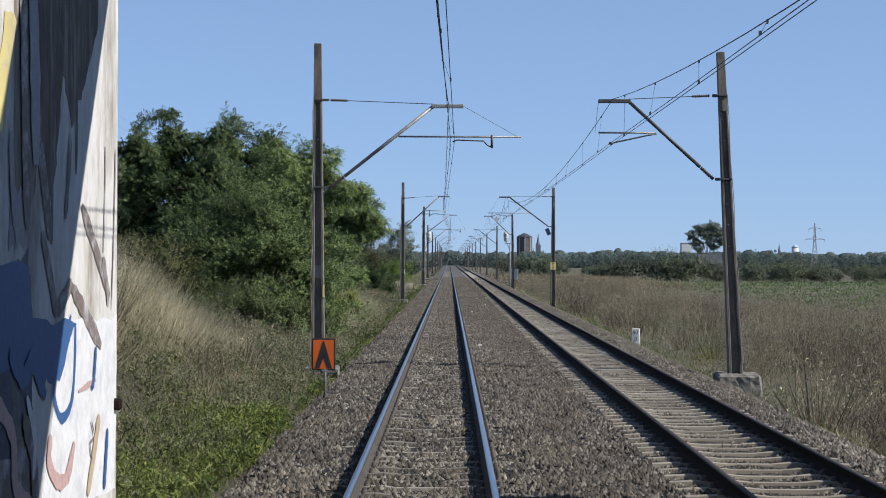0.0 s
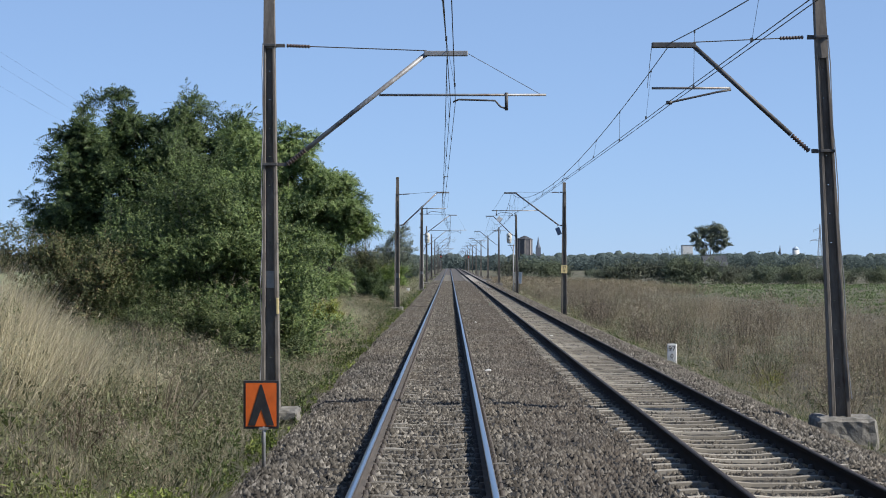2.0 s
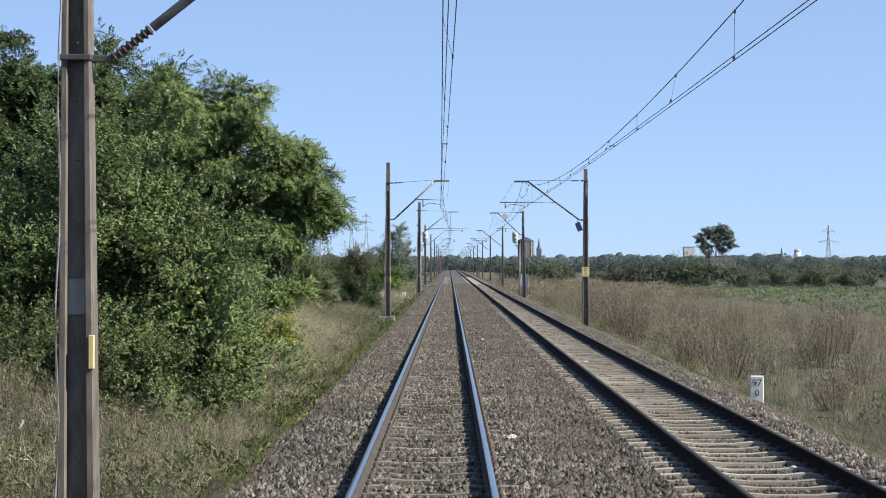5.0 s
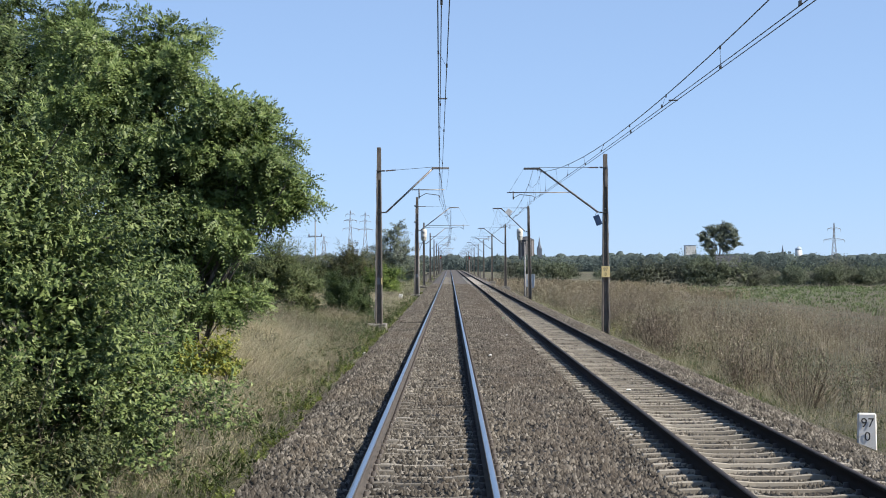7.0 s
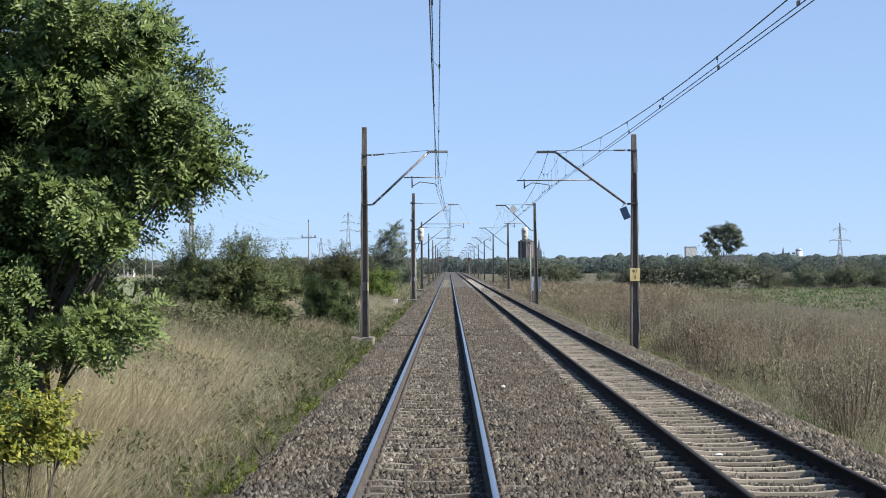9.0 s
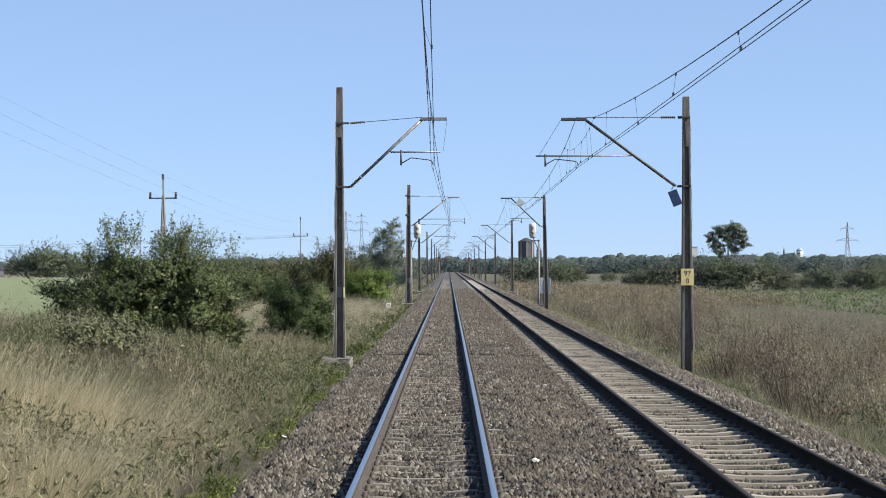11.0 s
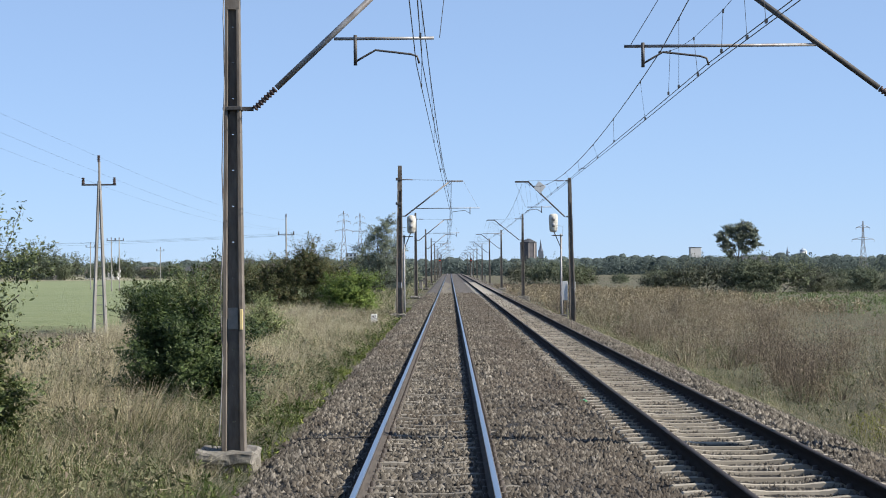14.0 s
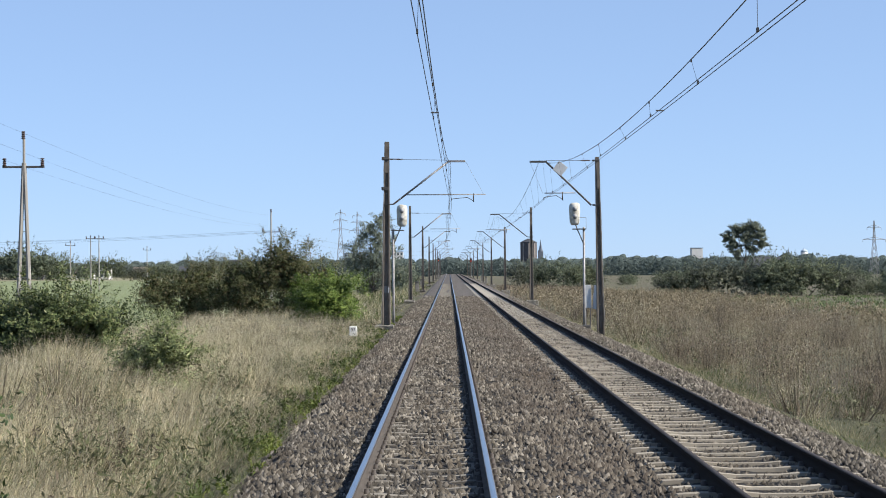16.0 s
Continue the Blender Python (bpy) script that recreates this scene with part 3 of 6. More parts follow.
FAR_MASTS = [
    (40.0, 7.02, 7.33, (4.49, 6.155), 3.78, (3.78, 5.14, 5.41), 5.0, 4.07, 5.14, -2.8, 6.29, 4.32, 4.12),
    (108.9, 6.92, 7.075, (4.11, 6.46), 3.45, (2.737, 5.42, 5.44), 3.0, 3.92, 5.165, 0.1, 6.50, 4.58, 3.88),
    (177.5, 6.93, 7.22, (4.58, 7.03), 3.87, (4.515, 5.86, 5.65), 5.3, 4.45, 5.35, -0.8, 7.07, 5.11, 4.3),
]
k = 0
for y in (241, 306, 371, 437, 503, 570, 640, 715):
    k += 1
    NEAR_MASTS.append((y - 2, -2.8, 7.4, (-0.2, 6.75), 0.5, (-1.2, 1.2 if k % 2 else 0.3, 5.55), 0.9 if k % 2 else -0.9, 0.3 if k % 2 else -0.2, 5.25, 0, 6.83, 4.9, 0.08))
    FAR_MASTS.append((y, 7.0, 7.3, (4.4, 6.75), 3.7, (3.3, 5.3, 5.5), 5.0 if k % 2 else 3.4, 4.3 if k % 2 else 3.9, 5.25, 0, 6.85, 4.89, 4.05))

for i, (y, x, h, el, tip, lv, hx, wx, wz, lean, up, low, rope_x) in enumerate(NEAR_MASTS):
    mast(x, y, h, 1, up, low, el, tip, lv, (hx, wx, wz), lean, wide=1.25 if i == 2 else 1.0,
         label="weathered concrete mast carrying a grey tubular bracket over the polished track", cable=i < 3)
for i, (y, x, h, el, tip, lv, hx, wx, wz, lean, up, low, rope_x) in enumerate(FAR_MASTS):
    mast(x, y, h, -1, up, low, el, tip, lv, (hx, wx, wz), lean, straight=i == 0,
         label="weathered concrete mast carrying a dark bracket over the brown track", cable=i < 3, footing=i == 0 or i > 2)


# ---------------------------------------------------------------- overhead wires
def wire_run(name, masts, label, slacks, stitch):
    """Carrier rope in sagging spans, two contact wires beneath it, droppers and spacers between. slacks: the sag of the first two
    spans and of the rest; stitch: the mast at which a short second rope hangs below the carrier."""
    run = empty(name, 0, 0, 5, label, "overhead wires", kind="structure")
    posts = [(m[0], m[12], m[3][1] + 0.05, m[7], m[8]) for m in masts]
    if stitch is not None:
        y, x, z, c, w = posts[stitch]
        posts[stitch] = (y, x, z - 0.17, c, w)
    posts = [(posts[0][0] - 68, *posts[1][1:])] + posts
    rope, left, right, drops, spacers = [], [], [], [], []

    def span(k, t):
        (ya, xa, za, ca, wa), (yb, xb, zb, cb, wb) = posts[k], posts[k + 1]
        bow = 4 * t * (1 - t)
        y = ya + (yb - ya) * t
        kink = 0.0 if stitch is None else 0.17 * max(0.0, 1 - abs(y - posts[stitch + 1][0]) / 5.4)
        return (xa + (xb - xa) * t, y, za + (zb - za) * t - bow * slacks[min(k, len(slacks) - 1)] + kink), (ca + (cb - ca) * t, y, wa + (wb - wa) * t - bow * 0.07)
    for k in range(len(posts) - 1):
        last = k == len(posts) - 2
        for i in range(26 + last):
            r, c = span(k, i / 26)
            rope.append(r)
            left.append((c[0] - 0.043, c[1], c[2]))
            right.append((c[0] + 0.043, c[1], c[2]))
        for i in range(12):
            r, c = span(k, (i + 0.5) / 12)
            side = 0.043 if i % 2 else -0.043
            if 20 < r[1] < 330:
                drops.append((r, (c[0] + side, c[1] + 0.1, c[2])))
        if k < 4:
            spacers.append(span(k, 0.36)[1])
    for nm, pts, r in (("carrier_rope", rope, 0.0085), ("contact_wire", left, 0.0065), ("contact_wire", right, 0.0065)):
        part(nm, tube(bmesh.new(), [(x, y, z - 5) for x, y, z in pts], r, 5), WIRE, run)
    if stitch is not None:
        gap = posts[stitch + 2][0] - posts[stitch + 1][0]
        a, b = span(stitch, 1 - 5.4 / gap)[0], span(stitch + 1, 5.4 / gap)[0]
        pts = []
        for i in range(9):
            t = i / 8
            pts.append((a[0] + (b[0] - a[0]) * t, a[1] + (b[1] - a[1]) * t, a[2] + (b[2] - a[2]) * t - 0.30 * min(1, 4.5 * t * (1 - t))))
        part("stitch_rope", tube(bmesh.new(), [(x, y, z - 5) for x, y, z in pts], 0.0045, 4), WIRE, run)
        for i in (1, 3, 5, 7):
            drops.append((pts[i], (posts[stitch + 1][3] + (0.043 if i % 4 == 1 else -0.043), pts[i][1], posts[stitch + 1][4])))
        for p in (a, b):
            part("rope_clamp", box(bmesh.new(), p[0] - 0.022, p[0] + 0.022, p[1] - 0.05, p[1] + 0.05, p[2] - 5.03, p[2] - 4.98, 0.006), DARK_STEEL, run)
    for a, b in drops:
        bm = bmesh.new()
        tube(bm, [(a[0], a[1], a[2] - 5), (b[0], b[1], b[2] - 5)], 0.0034, 4)
        box(bm, b[0] - 0.013, b[0] + 0.013, b[1] - 0.035, b[1] + 0.035, b[2] - 5.0, b[2] - 4.95)
        box(bm, a[0] - 0.010, a[0] + 0.010, a[1] - 0.03, a[1] + 0.03, a[2] - 5.04, a[2] - 4.99)
        part("dropper", bm, WIRE, run)
    for x, y, z in spacers:
        part("spacer", tube(bmesh.new(), [(x - 0.075, y, z - 4.985), (x + 0.075, y, z - 4.985)], 0.014, 6), DARK_STEEL, run)
    return run


wire_run("overhead_wires", NEAR_MASTS, "dark carrier rope and double contact wire above the polished track", (1.05, 1.05, 1.2), None)
wire_run("overhead_wires", FAR_MASTS, "dark carrier rope and double contact wire above the brown track", (1.2, 1.03, 1.25), 1)

# ---------------------------------------------------------------- bridge at the start
bridge = empty("bridge", -2.9, 10, 0, "narrow concrete bridge over the tracks with painted abutment", "bridge")
wall_near = part("abutment", box(bmesh.new(), -1.6, 0, -12, 6.2, -1.2, 6.5, 0.02), ABUTMENT, bridge, "pale concrete abutment wall covered in graffiti")
# second abutment stands out of view, added to carry the deck
part("abutment", box(bmesh.new(), 11.5, 13, -12, 6.2, -1.6, 6.5, 0.02), FOOTING, bridge, "unseen plain concrete abutment wall under the deck")
# unseen deck, added to shade the abutment; skew and width fit that shadow
deck_bm = box(bmesh.new(), -9, 20, 4.4, 6.75, 6.5, 7.5, 0.02)
for v in deck_bm.verts:
    v.co.y -= 0.77 * v.co.x
part("deck", deck_bm, FOOTING, bridge, "unseen concrete bridge deck that shades the abutment")


# ---------------------------------------------------------------- trees and bushes
def leaves_mesh(points, normals, size, rng, per=10, spread=0.28, loose=0.2, tumble=0.34):
    """Sprigs of small folded leaves, strung along each direction and spread to both sides of it."""
    n = len(points) * per
    p = np.repeat(points, per, 0)
    d = np.repeat(normals, per, 0)
    along = rng.random((n, 1))
    off = rng.normal(0, 1, (n, 3))
    c = p + d * (along - 0.25) * spread * 2.0 + off * spread * loose * (1.25 - along)
    face = d * 0.75 + (0.1, -0.05, 0.5) + rng.normal(0, tumble, (n, 3))
    if isinstance(size, np.ndarray):
        size = np.repeat(size, per, 0)[:, None]
    a = np.cross(face, rng.normal(0, 1, (n, 3))) + d * 0.5
    return leaf_quads(c, a, face, size * (0.6 + 0.8 * rng.random((n, 1))), 0.42)


def leaf_quads(c, a, face, s, wide):
    """Folded leaves: centre, direction, the way they face, half length."""
    a = a / np.linalg.norm(a, axis=1, keepdims=True)
    b = np.cross(a, face)
    b /= np.linalg.norm(b, axis=1, keepdims=True)
    up = np.cross(a, b) * s * 0.12
    v = np.stack([c - a * s, c + b * s * wide + up, c + a * s, c - b * s * wide + up], 1).reshape(-1, 3)
    i = np.arange(len(c))[:, None] * 4
    return v, np.concatenate([i + (0, 1, 2), i + (0, 2, 3)], 0)


def pinnate_mesh(points, normals, size, rng, per=11, spread=0.2):
    """Compound leaves: leaflets in pairs along a drooping midrib, with one at its end."""
    m = len(points)
    d = normals * 0.7 + (0, 0, -0.1) + rng.normal(0, 0.45, (m, 3))
    d /= np.linalg.norm(d, axis=1, keepdims=True)
    up = np.array((0.15, -0.25, 0.5)) + normals * 0.8 + rng.normal(0, 0.38, (m, 3))
    side = np.cross(d, up)
    side /= np.linalg.norm(side, axis=1, keepdims=True)
    length = spread * 1.5 * rng.uniform(0.75, 1.25, (m, 1))
    k = np.arange(per)
    along = np.minimum((k // 2 + 1) / (per // 2 + 0.5), 1.0)
    which = np.where(k == per - 1, 0.0, np.where(k % 2 == 0, 1.0, -1.0))
    t = along[None, :, None]
    w = which[None, :, None]
    droop = np.array((0, 0, -1.0)) * (t ** 2) * length[:, None] * 0.35
    rib = points[:, None] + d[:, None] * t * length[:, None] + droop
    way = side[:, None] * w + d[:, None] * (0.55 + 0.9 * (w == 0)) + rng.normal(0, 0.13, (m, per, 3))
    way /= np.linalg.norm(way, axis=2, keepdims=True)
    s = (size[:, None] if isinstance(size, np.ndarray) else np.full((m, 1), size))[:, :, None] * (1.05 - 0.3 * np.abs(t - 0.5)) * np.ones((m, per, 1))
    c = rib + way * s * 0.95
    face = np.broadcast_to(up[:, None], c.shape) + rng.normal(0, 0.16, c.shape)
    return leaf_quads(c.reshape(-1, 3), way.reshape(-1, 3), face.reshape(-1, 3), s.reshape(-1, 1), 0.42)


def tree(name, x, y, lobes, mat, label, category, sprigs, leaf=0.05, per=10, spread=0.28, seed=1, trunk=0.12, shoots=0.1, z=None, clumps=60, skirt=0.0, flat=0.6, rise=0.4, core=0.3, bole=0.0, pinnate=False, whips=0):
    """Lobes: (dx, dy, z of centre, rx, ry, rz). Each lobe carries clumps, flattened boughs of sprigs that reach outwards,
    with gaps between them and coarser leaves deep inside."""
    rng = np.random.default_rng(seed)
    z0 = float(height(x, y)) if z is None else z
    t = empty(name, x, y, z0, label, category)
    pts, nrm, big = [], [], []
    if skirt:
        lobes = list(lobes) + [(0, 0, z0 + skirt * 0.35, skirt * 1.6, skirt * 1.2, skirt * 0.55)]
    vol = np.array([(l[3] * l[4] * l[5]) ** 0.67 for l in lobes])
    for l, w in zip(lobes, vol / vol.sum()):
        n = int(sprigs * w)
        m = max(8, int(clumps * w))
        rad = np.array(l[3:])
        mean_r = (l[3] * l[4] * l[5]) ** (1 / 3)
        u = rng.normal(0, 1, (m, 3))
        u /= np.linalg.norm(u, axis=1, keepdims=True)
        r = 0.6 + 0.36 * rng.random((m, 1)) ** 0.6
        r = np.where(rng.random((m, 1)) < shoots, r + 0.28 * rng.random((m, 1)), r)
        centre = u * r * rad
        size = mean_r * rng.uniform(0.2, 0.42, m) * (18 / max(m, 18)) ** 0.2
        out = u * (1, 1, 0.35) + (0, 0, 0.12)
        out /= np.linalg.norm(out, axis=1, keepdims=True)
        which = rng.integers(0, m, n)
        d = rng.normal(0, 1, (n, 3))
        d /= np.linalg.norm(d, axis=1, keepdims=True)
        k = rng.random((n, 1)) ** 0.5 * size[which][:, None]
        o = out[which]
        reach = (d * o).sum(1, keepdims=True)
        local = d * (1, 1, flat) + o * reach * 0.8
        local[:, 2] -= 0.25 * np.clip(reach[:, 0], 0, 1) ** 2 * flat
        inner = rng.random((n, 1)) < core
        place = np.where(inner, d * rng.random((n, 1)) ** 0.5 * 0.6 * rad, centre[which] + local * k)
        pts.append(np.array(l[:3]) + place - (0, 0, z0))
        q = d * 0.55 + o * 0.9 + (0, 0, rise)
        nrm.append(q / np.linalg.norm(q, axis=1, keepdims=True))
        big.append(np.where(inner[:, 0], leaf * (1.35 if pinnate else 1.7), leaf))
    pts, nrm, big = np.concatenate(pts), np.concatenate(nrm), np.concatenate(big)
    ok = pts[:, 2] + z0 > (height(pts[:, 0] + x, pts[:, 1] + y) if z is None else z0) + 0.06
    pts, nrm, big = pts[ok], nrm[ok], big[ok]
    bare = []
    if whips:  # long upright shoots that stand out above the crown
        for l in lobes:
            for _ in range(max(1, int(whips * l[3] / 1.2))):
                u = rng.uniform(-0.6, 0.6, 2)
                top = l[5] * math.sqrt(max(0.05, 1 - 0.8 * float(u @ u) / 1.3)) * 0.85
                foot = np.array((l[0] + u[0] * l[3], l[1] + u[1] * l[4], l[2] - z0 + top))
                rise_to = foot + np.array((u[0] * 0.6 + rng.normal(0, 0.15), u[1] * 0.4, 1.0)) * rng.uniform(0.25, 0.75)
                k = rng.integers(12, 20)
                tt = np.linspace(0, 1, k)[:, None]
                pts = np.concatenate([pts, foot + (rise_to - foot) * tt + rng.normal(0, 0.04, (k, 3)) * (1.3 - tt)])
                q = rng.normal(0, 0.55, (k, 3)) + (0, 0, 0.6)
                nrm = np.concatenate([nrm, q / np.linalg.norm(q, axis=1, keepdims=True)])
                big = np.concatenate([big, np.full(k, leaf * 0.95)])
                bare.append((foot - (0, 0, 0.12), rise_to))
    v, f = (pinnate_mesh if pinnate else leaves_mesh)(pts, nrm, big, rng, per, spread)
    link_mesh("crown", np_mesh("crown", v, f), mat, t)
    bm = bmesh.new()
    if bole:
        tube(bm, [(0, 0, -0.2), (trunk * 0.4, 0, bole * 0.5), (0, 0, bole)], [trunk * 1.9, trunk * 1.5, trunk * 1.2], 8)
    for l in lobes:
        c = Vector((l[0], l[1], l[2] - z0))
        foot = Vector((0, 0, bole * 0.97)) if bole else Vector((l[0] * 0.25, l[1] * 0.25, -0.15))
        bend = Vector((rng.normal(0, 0.2), rng.normal(0, 0.2), 0))
        tube(bm, [foot, foot.lerp(c, 0.4) + bend, foot.lerp(c, 0.75) + bend * 0.5, c + Vector((0, 0, l[5] * 0.5))], [trunk, trunk * 0.7, trunk * 0.45, 0.015], 6)
        for _ in range(7):
            u = Vector(rng.normal(0, 1, 3)).normalized()
            e = c + Vector((u.x * l[3], u.y * l[4], u.z * l[5])) * 0.85
            s = foot.lerp(c, 0.5 + 0.5 * rng.random()) + bend * 0.5
            tube(bm, [s, s.lerp(e, 0.5) + Vector((0, 0, 0.1)), e], [trunk * 0.35, trunk * 0.2, 0.008], 5)
    for a, b in bare:
        tube(bm, [Vector(a), Vector(b)], [0.006, 0.003], 4)
    part("trunk", bm, BARK, t)
    return t


tree("tree", -10.5, 72, [(-1.2, 1, 7.4, 0.85, 1.3, 1.3), (-2.7, 0.4, 6.8, 0.7, 1.2, 1.3), (1.0, 0, 7.1, 1.1, 1.5, 1.3), (2.7, 0, 6.6, 0.9, 1.4, 1.0), (-2.2, 0, 5.6, 1.6, 1.7, 1.5), (0.4, -0.6, 5.4, 2.4, 2.2, 2.0), (3.2, 0, 5.5, 1.5, 1.7, 1.6), (-2.8, 0, 4.0, 1.4, 1.6, 1.6), (-1.4, 0, 3.6, 2.6, 2.0, 1.8), (1.8, -1.0, 3.2, 2.8, 1.8, 1.8)], LEAF_DARK,
     "tall dark green leafy tree on the bank", "tree", 22000, 0.058, 11, 0.25, 3, 0.12, 0.28, clumps=230, flat=0.65, rise=0.35, core=0.34, pinnate=True, whips=4)
tree("tree", -5.2, 68, [(0.1, 0, 6.0, 0.85, 1.1, 0.95), (-1.2, 0, 6.0, 1.0, 1.2, 1.1), (1.1, -0.2, 4.9, 0.85, 1.2, 0.85), (1.9, -0.4, 4.4, 0.6, 0.8, 0.65), (2.4, -0.4, 3.7, 0.55, 0.7, 0.45), (1.1, 0, 3.7, 1.1, 1.3, 0.9), (0.1, 0, 2.6, 1.1, 1.4, 1.1), (-0.4, 0.2, 4.3, 1.4, 1.6, 1.6), (1.0, -0.2, 2.9, 0.8, 1.0, 0.7), (1.3, -0.3, 1.75, 0.6, 0.7, 0.35), (-0.5, -0.4, 0.9, 1.2, 1.1, 0.9)], LEAF_ASH,
     "tree with feathery dark green leaves leaning towards the track", "tree", 24000, 0.041, 11, 0.18, 4, 0.07, 0.28, clumps=190, flat=0.55, rise=0.2, core=0.33, pinnate=True)
tree("bush", -6.6, 58.5, [(0, 0, 3.1, 3.0, 2.2, 2.7), (2.0, -0.5, 1.7, 1.7, 1.7, 2.1), (-1.9, 0.2, 2.2, 2.0, 1.8, 2.1), (1.0, -0.4, 3.0, 2.0, 1.8, 2.1), (2.5, -0.2, 0.4, 1.3, 1.4, 1.2), (0.6, -1.0, 0.6, 2.4, 1.6, 1.3), (-2.4, -0.8, 1.2, 2.0, 1.6, 1.3)], LEAF_MID,
     "large dense bush with small green leaves", "bush", 13500, 0.037, 11, 0.15, 5, 0.05, 0.16, clumps=230, flat=0.7, rise=0.45, core=0.3, whips=2)
tree("bush", -4.9, 55.0, [(0, 0, 0.15, 1.1, 0.9, 0.85), (-1.3, 0.3, 0.4, 1.3, 1.0, 1.0), (0.9, 0.4, -0.1, 0.75, 0.7, 0.6), (-0.5, -0.5, -0.3, 1.3, 0.7, 0.5), (-2.6, 0.4, 0.5, 1.3, 1.0, 0.9), (-3.6, 0.6, 0.7, 1.1, 0.9, 0.9)], LEAF_THORN,
     "low straggling shrub at the foot of the large bush", "bush", 8000, 0.03, 10, 0.14, 47, 0.03, 0.22, clumps=130, flat=0.75, rise=0.45, core=0.3, whips=4)
tree("bush", -10.2, 55.5, [(0, 0, 2.5, 1.3, 1.0, 0.9), (-1.3, 0.3, 2.5, 0.9, 0.9, 0.8), (1.4, 0, 2.2, 0.9, 0.8, 0.9), (0.4, 0, 1.9, 1.8, 1.0, 0.8), (0.2, -0.2, 1.1, 1.7, 1.0, 0.9)], LEAF_RUSSET,
     "low thorny bush with reddish-brown and green leaves", "bush", 3000, 0.035, 10, 0.17, 41, 0.03, 0.35, clumps=90, flat=0.9, rise=0.6)
tree("bush", -7.3, 107, [(0, 0, 1.7, 2.1, 1.6, 1.4), (-1.2, 0, 2.0, 1.1, 1.0, 1.5), (0.4, 0.2, 2.1, 0.9, 0.9, 1.3), (1.3, 0, 1.7, 0.9, 1.0, 1.1), (-2.3, -0.4, 1.4, 1.2, 1.0, 1.2), (1.7, -0.3, 0.7, 0.7, 0.8, 0.7), (-0.6, -0.9, 0.8, 2.2, 1.0, 0.9)], LEAF_THORN,
     "thorny green bush with long upright shoots", "bush", 12000, 0.033, 9, 0.14, 6, 0.03, 0.25, clumps=120, skirt=1.1, flat=0.7, rise=0.5, core=0.35, whips=6)
tree("bush", -4.4, 116, [(0, 0, 1.1, 1.0, 0.9, 1.15), (-0.8, 0.6, 0.95, 0.7, 0.8, 0.9), (-0.2, -0.3, 0.35, 1.1, 0.9, 0.75), (0.5, -0.2, 0.6, 0.9, 0.8, 0.8)], LEAF_DARK,
     "rounded dark green bush beside the mast", "bush", 7000, 0.030, 10, 0.14, 7, 0.03, 0.12, clumps=80, skirt=0.5, whips=3)
tree("bush", -9.4, 145, [(0.1, 0, 1.1, 1.6, 1.2, 1.0), (-1.2, 0.3, 0.9, 0.9, 1.0, 0.8), (1.1, -0.2, 0.8, 0.9, 0.9, 0.7)], LEAF_THORN,
     "spreading elder bush with broad green leaves", "bush", 3200, 0.042, 9, 0.2, 8, 0.04, 0.2, whips=3)
tree("bush", -5.4, 137.5, [(0, 0, 0.7, 0.85, 0.8, 0.75), (-0.6, 0.3, 0.5, 0.6, 0.6, 0.5)], LEAF_HAW,
     "small grey-green shrub in dry grass", "bush", 1300, 0.027, 9, 0.17, 9, 0.02, 0.45, clumps=60, whips=4)
tree("bush", -5.3, 186, [(0, 0, 1.2, 1.6, 1.6, 1.3), (-1.1, 0.5, 1.0, 1.1, 1.2, 1.0)], LEAF_LIME,
     "bright green rounded bush in dry grass", "bush", 3200, 0.05, 9, 0.2, 10, 0.05, 0.08, skirt=1.0, clumps=120)
tree("bush", -9.2, 203, [(0, 0, 2.0, 2.2, 1.8, 2.1), (-1.8, 0.3, 1.7, 1.6, 1.5, 1.6), (1.8, 0, 1.6, 1.5, 1.4, 1.6), (-0.6, 0.2, 2.9, 1.6, 1.4, 1.7), (-3.0, 0.4, 1.7, 1.6, 1.4, 1.6), (0.6, -0.4, 0.3, 2.6, 1.5, 1.1), (-2.4, -0.4, 0.3, 2.4, 1.5, 1.1)], LEAF_RUSSET,
     "tall green hawthorn bush with reddish berries", "bush", 6500, 0.05, 9, 0.22, 11, 0.07, 0.25, skirt=1.0, clumps=170, flat=0.8, core=0.35, whips=2)
tree("bush", -15.2, 206, [(0, 0, 1.5, 2.3, 1.6, 1.7), (1.9, 0, 1.1, 1.5, 1.4, 1.4), (-2.2, 0, 1.2, 1.6, 1.4, 1.4), (0, -0.4, 0.2, 3.2, 1.5, 1.0)], LEAF_RUSSET,
     "dark sprawling hawthorn bush on the bank", "bush", 4800, 0.05, 9, 0.22, 12, 0.06, 0.2, skirt=1.0, clumps=140, flat=0.8, core=0.35, whips=1)
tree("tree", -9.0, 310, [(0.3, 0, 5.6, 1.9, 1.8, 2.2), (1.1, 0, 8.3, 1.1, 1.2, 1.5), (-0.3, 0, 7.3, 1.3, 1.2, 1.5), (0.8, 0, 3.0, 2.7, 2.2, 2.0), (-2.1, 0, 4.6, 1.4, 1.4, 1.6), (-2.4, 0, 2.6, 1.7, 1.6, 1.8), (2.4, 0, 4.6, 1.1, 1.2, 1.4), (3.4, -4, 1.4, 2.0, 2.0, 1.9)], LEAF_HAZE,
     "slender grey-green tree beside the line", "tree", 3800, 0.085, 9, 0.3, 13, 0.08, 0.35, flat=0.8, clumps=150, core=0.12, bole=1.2)
